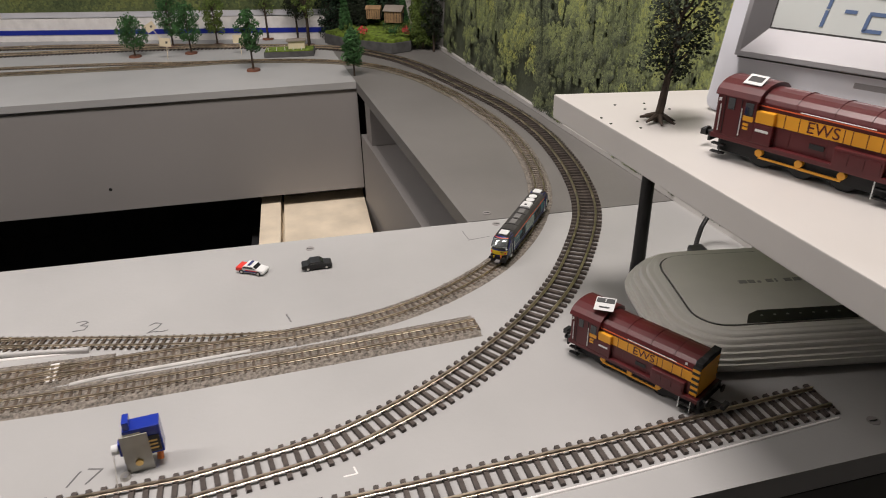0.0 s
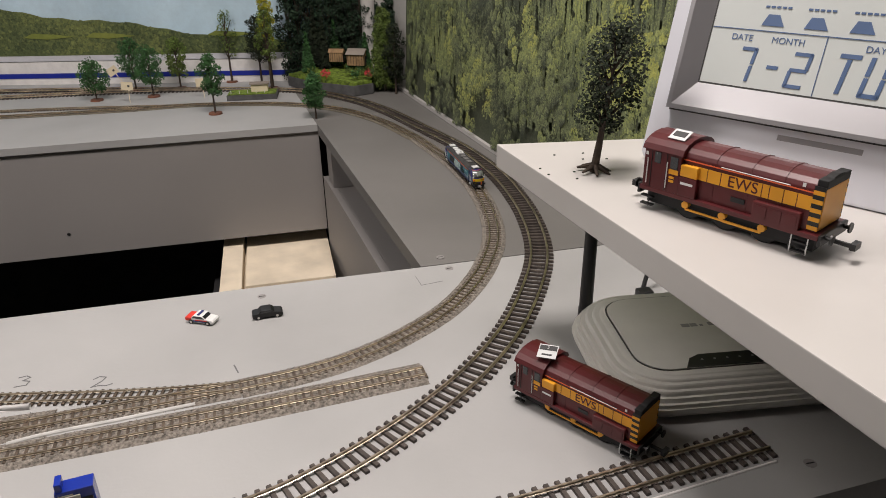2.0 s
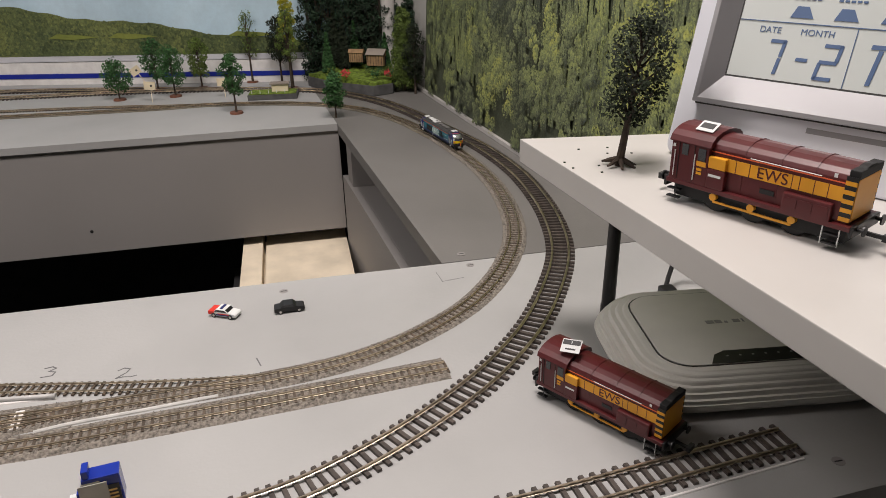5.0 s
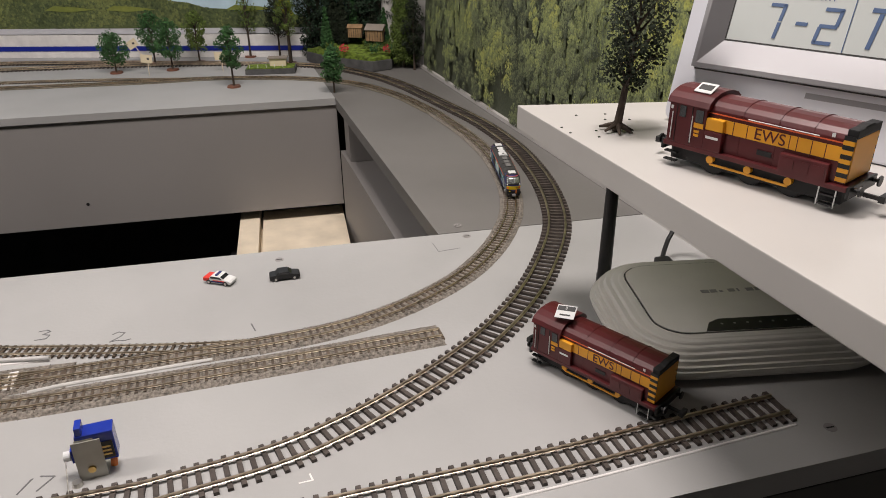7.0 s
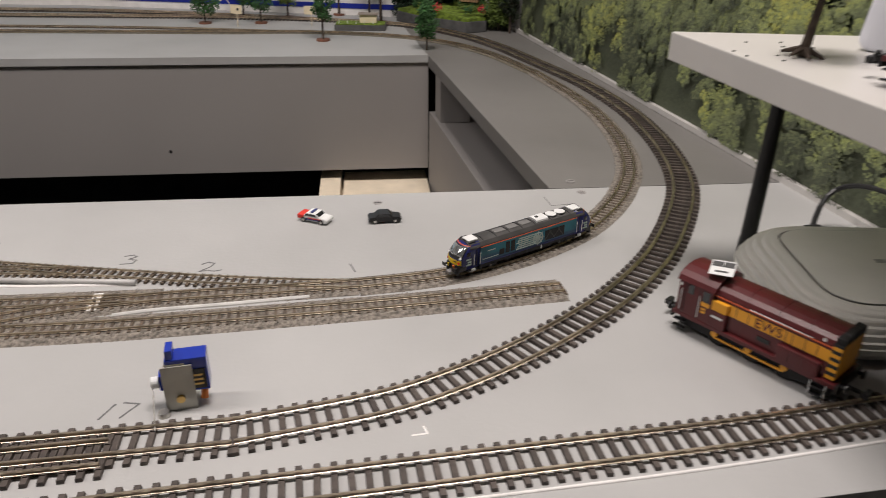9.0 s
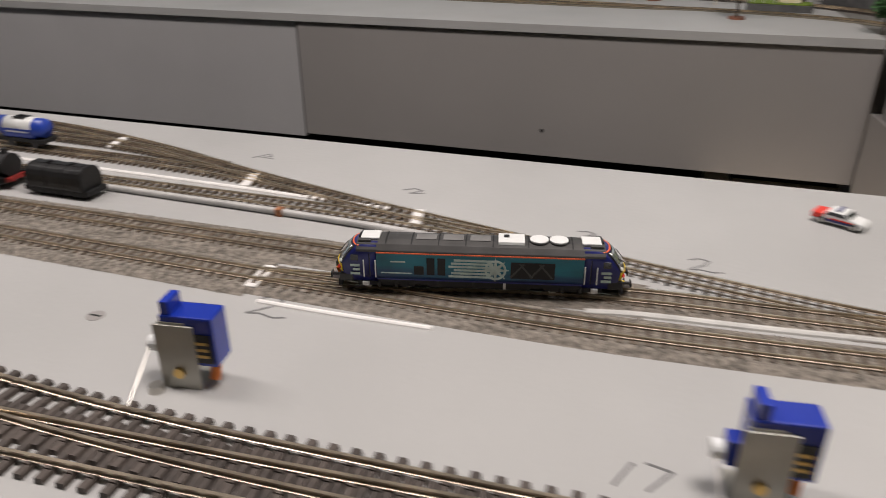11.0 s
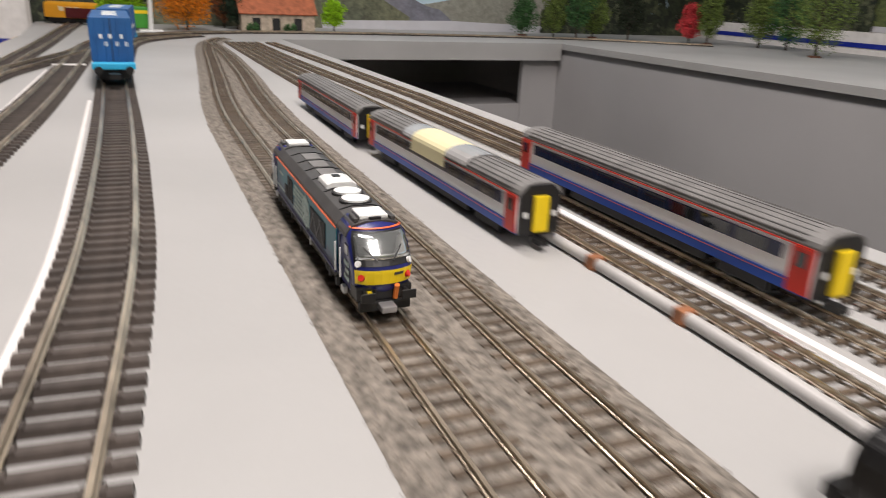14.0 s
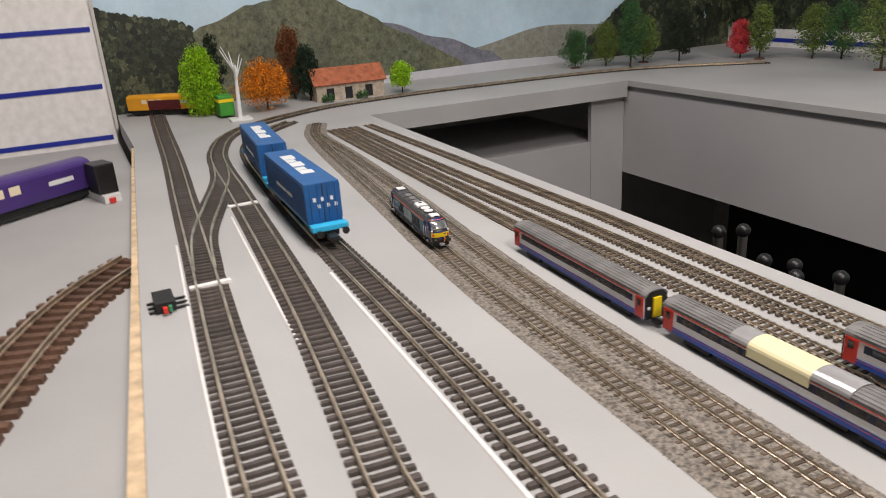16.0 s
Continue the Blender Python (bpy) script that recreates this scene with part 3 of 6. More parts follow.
railway([(-0.93, -0.318), (-1.1, -0.305), (-1.23, -0.298), (-1.416, -0.291), (-1.53, -0.287)], z=0.0001)
railway([(-1.53, -0.287), (-1.67, -0.283), (-1.77, -0.272), (-1.88, -0.242), (-1.955, -0.192), (-2.03, -0.094), (-2.08, 0.03), (-2.1, 0.3), (-2.06, 0.7), (-1.9, 0.98)], z=0.0003)
railway([(0.328, -0.300), (0.249, -0.308), (0.170, -0.317), (0.064, -0.325), (-0.20, -0.345), (-0.45, -0.360)], z=0.0001)
railway([(-0.45, -0.360), (-0.75, -0.367), (-0.957, -0.368), (-1.116, -0.363), (-1.225, -0.358), (-1.35, -0.353)], z=0.0)
railway([(-1.35, -0.353), (-1.51, -0.347), (-1.75, -0.337), (-2.06, -0.329), (-2.28, -0.322)], z=0.0001)
railway([(-1.26, -0.356), (-1.36, -0.346), (-1.47, -0.320), (-1.58, -0.294), (-1.68, -0.282)], z=0.0005)
railway([(-0.90, -0.595), (-1.0, -0.575), (-1.13, -0.547), (-1.248, -0.515), (-1.302, -0.4995), (-1.365, -0.4765), (-1.4186, -0.448), (-1.4745, -0.409)], z=-0.05, brown=True, label="large gauge curved track with brown sleepers on the lower board")

# small gauge
N_MAIN = [(-1.0, 0.845), (-0.55, 0.822), (-0.25, 0.803), (-0.116, 0.803), (0.032, 0.766), (0.133, 0.702), (0.202, 0.597), (0.246, 0.466), (0.269, 0.336), (0.2755, 0.233), (0.268, 0.139), (0.253, 0.071), (0.232, 0.021), (0.203, -0.027), (0.164, -0.072), (0.116, -0.107), (0.07, -0.129), (0.029, -0.140), (-0.017, -0.146)]
N_LINK = [(-0.017, -0.146), (-0.08, -0.150), (-0.15, -0.1535), (-0.21, -0.163), (-0.27, -0.178), (-0.33, -0.1865)]
N_FRONT = [(-0.33, -0.1865), (-0.5, -0.185), (-0.68, -0.183), (-0.864, -0.180), (-1.0, -0.1775), (-1.1, -0.175), (-1.2, -0.169), (-1.34, -0.157), (-1.5, -0.144), (-1.66, -0.131), (-1.8, -0.114), (-1.9, -0.085)]
MOSSY = mat("weathered_ballast", (0.20, 0.175, 0.13), 0.95, var=0.4, scale=420, bump=1.0, bscale=700, island=0.35)
railway(N_MAIN[:8], "n", 0.0, 0.026, bmat=MOSSY, blabel="brown weathered ballast")
railway(N_MAIN[7:], "n", 0.0001, 0.026)
railway(N_LINK, "n", 0.0002, 0.024)
railway(N_FRONT, "n", 0.0001, 0.036)
railway([(0.124, -0.1625), (0.066, -0.168), (0.002, -0.174), (-0.058, -0.1785), (-0.115, -0.1825), (-0.186, -0.186), (-0.33, -0.1868)], "n", 0.0, 0.030)
railway([(-0.15, -0.1535), (-0.27, -0.1535), (-0.40, -0.154), (-0.56, -0.155), (-0.74, -0.1545), (-0.865, -0.1525), (-1.0, -0.150), (-1.1, -0.1475), (-1.22, -0.1405)], "n", 0.0, 0.032)
railway([(-1.22, -0.1405), (-1.38, -0.128), (-1.6, -0.117), (-1.72, -0.115), (-1.80, -0.113)], "n", 0.0, 0.030)
railway([(-0.017, -0.1455), (-0.061, -0.141), (-0.125, -0.130), (-0.168, -0.121), (-0.23, -0.108), (-0.32, -0.088), (-0.41, -0.064), (-0.50, -0.036), (-0.60, -0.014), (-0.70, -0.008), (-0.94, -0.010), (-1.2, -0.006)], "n", 0.0004)
railway([(-0.21, -0.112), (-0.28, -0.104), (-0.36, -0.101), (-0.50, -0.1005), (-0.60, -0.098), (-0.72, -0.089), (-0.82, -0.086), (-1.0, -0.086), (-1.25, -0.086)], "n", 0.0)
railway([(-0.33, -0.085), (-0.40, -0.071), (-0.50, -0.062), (-0.72, -0.060), (-0.9, -0.059), (-1.2, -0.061)], "n", 0.0002)
railway([(-0.44, -0.054), (-0.52, -0.039), (-0.62, -0.034), (-0.9, -0.033), (-1.2, -0.036)], "n", 0.0006)
for y0, y1, y2 in ((-0.086, -0.085, -0.082), (-0.061, -0.066, -0.064), (-0.036, -0.045, -0.045), (-0.006, -0.010, -0.018)):
    railway([(-1.2 if y0 > -0.09 else -1.25, y0), (-1.5, y1), (-1.82, y2)], "n", 0.0001)
railway([(-1.0, 0.905), (-0.55, 0.868), (-0.35, 0.845), (-0.20, 0.815), (-0.13, 0.8045)], "n", 0.0003)
railway([(-1.0, 1.085), (-0.6, 1.055), (-0.35, 1.005), (-0.18, 0.955), (-0.08, 0.926)], z=0.0003)


# ---- rolling stock ----
def rot(x, y, z, deg):
    return Matrix.Translation((x, y, z)) @ Matrix.Rotation(radians(deg), 4, "Z")


def arch(w, h, crown, z0, n=8):
    """An outline of width 2w that rises straight to z0+h and is rounded above by crown."""
    p = [(-w, z0), (w, z0)]
    for i in range(n + 1):
        a = math.pi * i / n
        p.append((w * math.cos(a), z0 + h + crown * math.sin(a)))
    return p


def wheel(parent, x, y, r, width, material, name="wheel", hub=None):
    o = part(name, C((0, -width / 2, 0), (0, width / 2, 0), r, n=24), material, parent)
    o.location = (x, y, r)
    return o


def shunter(m, label, tag_up):
    e = thing("diesel_shunter", m, label, "locomotive", "maroon shunters")
    part("running_plate", B(-0.053, 0.053, -0.0165, 0.0165, 0.0125, 0.0152, 0.0004), MAROON, e)
    part("underframe", B(-0.050, 0.050, -0.0115, 0.0115, 0.004, 0.0125, 0.0004), BLACK_M, e)
    hood = part("hood", extrude(arch(0.0135, 0.0225, 0.0062, 0.0152), -0.028, 0.0505, "x", bev=0.0003), MAROON, e, "maroon hood with rounded top")
    part("hood_cap", extrude(arch(0.0136, 0.0006, 0.0064, 0.0372), 0.0468, 0.0509, "x"), BLACK_M, e)
    for x in (-0.008, 0.012, 0.030):
        part("hood_band", extrude(arch(0.0137, 0.0227, 0.0064, 0.0152), x, x + 0.0005, "x"), MAROON, e)
    cab = part("cab", extrude(arch(0.0163, 0.0235, 0.0075, 0.0152), -0.0515, -0.0275, "x", bev=0.0004), MAROON, e, "maroon cab")
    part("cab_roof", extrude([(a, b + 0.0007) for a, b in arch(0.0168, 0.0005, 0.0078, 0.0372)], -0.053, -0.0265, "x"), MAROON, e)
    for s in (-1, 1):
        y = s * 0.0136
        def side(x0, x1, z0, z1, t=0.0003, yy=y):
            return B(x0, x1, min(yy, yy + s * t), max(yy, yy + s * t), z0, z1)
        band = part("yellow_band", side(-0.0215, 0.0455, 0.0265, 0.0338, 0.0004), YELLOW, e, "warm yellow band")
        writing("EWS", 0.0088, Matrix.Translation((0.009, y + s * 0.00045, 0.0301)) @ Euler((radians(90), 0, radians(0 if s < 0 else 180))).to_matrix().to_4x4(), MAROON, band)
        part("orange_line", side(-0.028, 0.0455, 0.0357, 0.0363), ORANGE_L, e)
        for xx in (-0.012, -0.004, 0.0195, 0.0235, 0.031, 0.038):
            part("band_seam", side(xx, xx + 0.0004, 0.0265, 0.0338, 0.0005), MAROON, band)
        part("handrail", C((-0.004, s * 0.0146, 0.0372), (0.034, s * 0.0146, 0.0372), 0.00025, n=6), PALE, e)
        part("toolbox", box(bmesh.new(), -0.0275, -0.0165, min(s * 0.0165, s * 0.0125), max(s * 0.0165, s * 0.0125), 0.0152, 0.0265, 0.0005), MAROON, e)
        part("yellow_box", box(bmesh.new(), -0.0275, -0.0168, min(s * 0.0162, s * 0.013), max(s * 0.0162, s * 0.013), 0.0267, 0.0335, 0.0006), YELLOW, e, "yellow box beside the cab")
        bb = part("battery_box", box(bmesh.new(), 0.017, 0.0425, min(s * 0.0165, s * 0.0125), max(s * 0.0165, s * 0.0125), 0.0142, 0.0245, 0.0008), MAROON, e)
        for i in range(3):
            x = 0.0185 + i * 0.008
            part("box_panel", B(x, x + 0.0066, min(s * 0.0165, s * 0.0168), max(s * 0.0165, s * 0.0168), 0.0165, 0.0225), MAROON, bb)
        part("name_plate", side(0.0035, 0.0115, 0.0195, 0.0222, 0.0005), BLACK, e)
        part("cab_window", side(-0.0340, -0.0292, 0.0298, 0.0368, 0.0003, s * 0.0164), GLASS, e)
        part("door_window", side(-0.0445, -0.0405, 0.031, 0.0375, 0.0003, s * 0.0164), GLASS, e)
        part("yellow_under_window", side(-0.0345, -0.0285, 0.0265, 0.0293, 0.0003, s * 0.0164), YELLOW, e)
        part("door_edge", side(-0.0465, -0.0462, 0.016, 0.038, 0.0003, s * 0.0164), BLACK, e)
        part("door_edge", side(-0.0365, -0.0362, 0.016, 0.038, 0.0003, s * 0.0164), BLACK, e)
        for x in (-0.0485, -0.0355):
            part("cab_handrail", C((x, s * 0.0172, 0.0175), (x, s * 0.0172, 0.033), 0.0003, n=6), PALE, e)
        part("number_bars", side(-0.0262, -0.0185, 0.0222, 0.0236, 0.0002, s * 0.0166), PALE, e)
        for i in range(2):
            part("crest", side(-0.034, -0.0308, 0.0215 + i * 0.0022, 0.0230 + i * 0.0022, 0.0002, s * 0.0165), YELLOW, e)
        part("data_panel", side(0.0395, 0.0412, 0.0228 + 0.015, 0.0248 + 0.015, 0.0002), PALE, e)
        part("data_panel", side(-0.0505, -0.049, 0.0345, 0.0365, 0.0002, s * 0.0164), PALE, e)
        for i in range(5):
            z = 0.0165 + i * 0.0047
            part("chevron", B(0.0455, 0.0509, min(y, y + s * 0.0004), max(y, y + s * 0.0004), z, z + 0.0022), YELLOW, e)
            part("chevron_dark", B(0.0455, 0.0509, min(y, y + s * 0.0003), max(y, y + s * 0.0003), z + 0.0023, z + 0.0046), BLACK, e)
        for x in (-0.023, 0.0, 0.023):
            w = wheel(e, x, s * 0.0088, 0.0088, 0.0022, BLACK_M)
            part("rim", C((0, s * 0.0012 - 0.0003, 0), (0, s * 0.0012 + 0.0003, 0), 0.0080, n=24), BLACK, w)
            part("crank_pin", C((x, s * 0.0100, 0.0095), (x, s * 0.0142, 0.0095), 0.0022, n=12), YELLOW, e)
        for a, b in ((-0.023, 0.0), (0.0, 0.023)):
            part("coupling_rod", B(a, b, min(s * 0.0128, s * 0.0138), max(s * 0.0128, s * 0.0138), 0.0062 if a < 0 else 0.0060, 0.0074, 0.0002), YELLOW, e)
        for x in (-0.046, 0.040, 0.0485):
            part("step_rail", C((x, s * 0.016, 0.003), (x, s * 0.016, 0.0135), 0.00035, n=6), PALE if x > 0 else BLACK, e)
        for x in (-0.0475, 0.0445):
            for z in (0.0035, 0.0085):
                part("step", B(x - 0.004, x + 0.004, min(s * 0.0135, s * 0.0165), max(s * 0.0135, s * 0.0165), z, z + 0.0008), BLACK, e)
        for x in (-0.0575, 0.0575):
            bf = part("buffer", C((x - math.copysign(0.0045, x), s * 0.011, 0.0135), (x, s * 0.011, 0.0135), 0.0011, n=10), BLACK, e)
            part("buffer_head", C((x, s * 0.011, 0.0135), (x + math.copysign(0.0009, x), s * 0.011, 0.0135), 0.0029, n=16), BLACK, bf)
    part("nose_panel", B(0.0505, 0.0511, -0.0125, 0.0125, 0.0165, 0.0385, 0.0002), YELLOW, e, "yellow radiator end")
    part("grille_top", B(0.046, 0.0514, -0.0132, 0.0132, 0.0390, 0.0432, 0.0006), BLACK_M, e)
    for x in (-1, 1):
        part("buffer_beam", B(min(x * 0.0528, x * 0.0545), max(x * 0.0528, x * 0.0545), -0.0160, 0.0160, 0.0095, 0.0155, 0.0003), BLACK, e)
        cp = part("coupling", B(min(x * 0.054, x * 0.066), max(x * 0.054, x * 0.066), -0.0008, 0.0008, 0.0075, 0.0095), BLACK, e)
        part("coupling_hook", B(min(x * 0.064, x * 0.067), max(x * 0.064, x * 0.067), -0.0035, 0.0035, 0.0075, 0.011), BLACK, cp)
    if tag_up:
        tg = part("shop_tag", B(-0.0075, 0.0075, -0.0055, 0.0055, 0, 0.0006, 0.0002, pose(-0.030, -0.0065, 0.0515, 32, -8, 14)), PALE, e, "white shop tag with a dark stripe")
        part("tag_stripe", B(-0.0068, 0.0068, 0.0008, 0.0046, 0.0006, 0.0008, 0, pose(-0.030, -0.0065, 0.0515, 32, -8, 14)), INK, tg)
        writing("3", 0.003, pose(-0.030, -0.0065, 0.0515, 32, -8, 14) @ Matrix.Translation((0, 0.0027, 0.00085)), PALE, tg)
        part("tag_bar", B(-0.004, 0.004, -0.0034, -0.0022, 0.0006, 0.0008, 0, pose(-0.030, -0.0065, 0.0515, 32, -8, 14)), INK, tg)
    else:
        tg = part("shop_tag", B(-0.0055, 0.0055, -0.0045, 0.0045, 0, 0.0006, 0.0002, pose(-0.036, -0.006, 0.0466, 24, 0, 0)), PALE, e, "white shop tag")
        part("tag_stripe", B(-0.004, 0.004, -0.002, 0.0025, 0.0006, 0.0008, 0, pose(-0.036, -0.006, 0.0466, 24, 0, 0)), INK, tg)
    return e


SHELF_Z = 0.165
shunter(rot(0.2218, -0.248, 0.0, -56.6) @ Matrix.Scale(0.955, 4), "maroon and yellow toy diesel shunter with a tag on grey board", True)
shunter(rot(0.2816, -0.2945, SHELF_Z, -62.5), "maroon and yellow toy diesel shunter standing on the white shelf", False)


NOSE = [(0.0042, 0.0648, 0.0074), (0.0085, 0.0662, 0.0081), (0.0128, 0.0668, 0.0085), (0.0146, 0.0660, 0.0087), (0.0175, 0.0640, 0.0087), (0.0205, 0.0614, 0.0084), (0.0225, 0.0592, 0.0074), (0.0238, 0.0568, 0.0056)]


def nose_point(q, z, a, off=0.0):
    """A point of the rounded cab front at height z, a radians round from its middle; q is the end, 1 or -1."""
    lo = max(i for i in range(len(NOSE) - 1) if NOSE[i][0] <= z + 1e-9)
    (z0, x0, w0), (z1, x1, w1) = NOSE[lo], NOSE[lo + 1]
    k = (z - z0) / (z1 - z0)
    xf, w = x0 + (x1 - x0) * k, w0 + (w1 - w0) * k
    return Vector((q * (xf - 0.0042 * (1 - math.cos(a)) + off * math.cos(a)), (w + off * abs(math.sin(a))) * math.sin(a), z + off * 0.4))


def nose_patch(q, z0, z1, a0, a1, off, narrow=1.0, nz=5, na=9):
    """A curved plate lying on the cab front, narrowing towards its top."""
    bm = bmesh.new()
    lay = []
    for o in (off, off - 0.0006):
        rows = []
        for i in range(nz + 1):
            s = 1 + (narrow - 1) * i / nz
            rows.append([bm.verts.new(nose_point(q, z0 + (z1 - z0) * i / nz, (a0 + (a1 - a0) * j / na) * s, o)) for j in range(na + 1)])
        lay.append(rows)
    for rows in lay:
        for r, s in zip(rows, rows[1:]):
            for j in range(na):
                bm.faces.new((r[j], r[j + 1], s[j + 1], s[j]))
    rim = [(0, j) for j in range(na + 1)] + [(i, na) for i in range(1, nz + 1)] + [(nz, j) for j in range(na - 1, -1, -1)] + [(i, 0) for i in range(nz - 1, 0, -1)]
    for (i, j), (k, m) in zip(rim, rim[1:] + rim[:1]):
        bm.faces.new((lay[0][i][j], lay[0][k][m], lay[1][k][m], lay[1][i][j]))
    bmesh.ops.recalc_face_normals(bm, faces=bm.faces[:])
    return bm


def cab_shell(q):
    bm = bmesh.new()
    rings = []
    for z, xf, w in NOSE:
        ring = [bm.verts.new((q * 0.0470, -w, z))]
        ring += [bm.verts.new(nose_point(q, z, math.pi * (j / 14 - 0.5))) for j in range(15)]
        ring.append(bm.verts.new((q * 0.0470, w, z)))
        rings.append(ring)
    for r, s in zip(rings, rings[1:]):
        for j in range(len(r)):
            bm.faces.new((r[j], r[(j + 1) % len(r)], s[(j + 1) % len(r)], s[j]))
    bm.faces.new(rings[0])
    bm.faces.new(rings[-1])
    bmesh.ops.recalc_face_normals(bm, faces=bm.faces[:])
    return bm


def class_loco():
    e = thing("diesel_locomotive", pose(0, 0, 0.0052), "teal and navy model diesel locomotive with yellow ends on rails", "locomotive")
    part("body", extrude([(-0.0084, 0.0056), (0.0084, 0.0056), (0.0090, 0.0085), (0.0090, 0.0198), (-0.0090, 0.0198), (-0.0090, 0.0085)], -0.0475, 0.0475, "x", bev=0.0002), LIVERY, e, "teal side fading to navy")
    part("roof", extrude([(-0.0090, 0.0199), (0.0090, 0.0199), (0.0088, 0.0209), (0.0066, 0.0234), (0.0030, 0.0243), (-0.0030, 0.0243), (-0.0066, 0.0234), (-0.0088, 0.0209)], -0.0475, 0.0475, "x", bev=0.0002), ROOFG, e, "dark grey sloped roof")
    for s in (-1, 1):
        def side(x0, x1, z0, z1, t=0.0002, mt=LIVERY, nm="side_panel", lb="", par=e, y=0.0090):
            return part(nm, B(x0, x1, min(s * y, s * (y + t)), max(s * y, s * (y + t)), z0, z1), mt, par, lb)
        side(-0.0475, 0.0475, 0.0196, 0.0201, 0.0003, ORANGE_L, "orange_line")
        side(-0.0474, 0.0474, 0.0062, 0.0066, 0.0004, NAVY, "sole_bar")
        for x in (-0.0535, -0.0480, 0.0480, 0.0535):
            part("handrail", C((x, s * 0.0094, 0.0072), (x, s * 0.0094, 0.0160), 0.00032, n=8), PALE, e, "pale grab rail")
        gr = side(-0.0345, -0.0145, 0.0088, 0.0170, 0.0003, BLACK_M, "grille", "dark radiator grille")
        for x, d in ((-0.0305, 40), (-0.0265, -40), (-0.0215, 40), (-0.0175, -40)):
            part("grille_bar", B(-0.0004, 0.0004, min(s * 0.0091, s * 0.0095), max(s * 0.0091, s * 0.0095), -0.0046, 0.0046, 0, Matrix.Translation((x, 0, 0.0129)) @ Matrix.Rotation(radians(d), 4, "Y")), ROOFG, gr)
        for x, z1 in ((0.0155, 0.0178), (0.0205, 0.0178)):
            side(x, x + 0.0036, 0.0092, z1, 0.0003, BLACK_M, "louvre")
        side(0.0255, 0.0300, 0.0092, 0.0135, 0.0003, BLACK_M, "louvre")
        side(0.031, 0.0455, 0.0094, 0.0099, 0.0002, DECAL, "name_bar")
        side(0.034, 0.041, 0.0152, 0.0158, 0.0002, DECAL, "name_plate")
        # pale speed lines that run into a compass star
        for i in range(6):
            z = 0.0084 + i * 0.00165
            side(-0.0065, 0.0140 - (i % 3) * 0.0012, z, z + 0.0010, 0.00025, DECAL, "speed_line")
        pts = []
        for i in range(16):
            r = (0.0062, 0.0021)[i % 2]
            pts.append((-0.0075 + r * math.cos(i * math.pi / 8), 0.0128 + r * math.sin(i * math.pi / 8)))
        star = part("compass_star", extrude(pts, min(s * 0.0090, s * 0.0094), max(s * 0.0090, s * 0.0094), "y"), DECAL, e, "pale compass star")
        ring = bmesh.new()
        rg = [[ring.verts.new((-0.0075 + r * math.cos(i * math.pi / 14), y, 0.0128 + r * math.sin(i * math.pi / 14))) for i in range(28)] for r, y in ((0.0040, s * 0.0089), (0.0040, s * 0.00945), (0.0050, s * 0.00945), (0.0050, s * 0.0089))]
        for a, b in zip(rg, rg[1:] + rg[:1]):
            for i in range(28):
                ring.faces.new((a[i], a[(i + 1) % 28], b[(i + 1) % 28], b[i]))
        bmesh.ops.recalc_face_normals(ring, faces=ring.faces[:])
        part("compass_ring", ring, DECAL, star)
        for q in (-1, 1):
            for i in range(3):
                side(min(q * 0.0555, q * 0.0600), max(q * 0.0555, q * 0.0600) - (i % 2) * 0.0012, 0.0080 + i * 0.0021, 0.0092 + i * 0.0021, 0.0002, DECAL, "number_bar", y=0.0086)
            part("cab_door_line", B(q * 0.0508 - 0.0002, q * 0.0508 + 0.0002, min(s * 0.0085, s * 0.0089), max(s * 0.0085, s * 0.0089), 0.0066, 0.0190), BLACK, e)
            part("cab_side_window", B(min(q * 0.0560, q * 0.0596), max(q * 0.0560, q * 0.0596), min(s * 0.0080, s * 0.00885), max(s * 0.0080, s * 0.00885), 0.0152, 0.0184, 0.0003), GLASS, e)
        part("sill", B(-0.047, 0.047, min(s * 0.0070, s * 0.0086), max(s * 0.0070, s * 0.0086), 0.0036, 0.0060, 0.0003), BLACK_M, e)
        for x in (-0.053, -0.0345, 0.0345, 0.053):
            part("axle_box", B(x - 0.0016, x + 0.0016, min(s * 0.0074, s * 0.0088), max(s * 0.0074, s * 0.0088), 0.0022, 0.0042, 0.0003), PALE if abs(x) > 0.04 else BLACK_M, e)
        for x in (-0.0465, -0.0385, 0.0385, 0.0465):
            part("spring", C((x, s * 0.0080, 0.0020), (x, s * 0.0080, 0.0046), 0.0011, n=8), BLACK, e)
        for x in (-0.0125, 0.002, 0.0185):
            part("filler", B(x, x + 0.0012, min(s * 0.0084, s * 0.0090), max(s * 0.0084, s * 0.0090), 0.0028, 0.0058), PALE if x < 0 else BLACK, e)
    for x in (-0.0435, 0.0435):
        bg = part("bogie", B(x - 0.0135, x + 0.0135, -0.0068, 0.0068, 0.0014, 0.0050, 0.0004), BLACK_M, e)
        for dx in (-0.0092, 0.0092):
            for s in (-1, 1):
                part("wheel", C((x + dx, s * 0.0042, 0.0032), (x + dx, s * 0.0056, 0.0032), 0.0033, n=16), STEEL, bg)
    part("fuel_tank", B(-0.024, 0.024, -0.0078, 0.0078, 0.0018, 0.0060, 0.0008), BLACK_M, e)
    for s in (-1, 1):
        cab = part("cab", cab_shell(s), NAVY, e, "navy rounded cab", True)
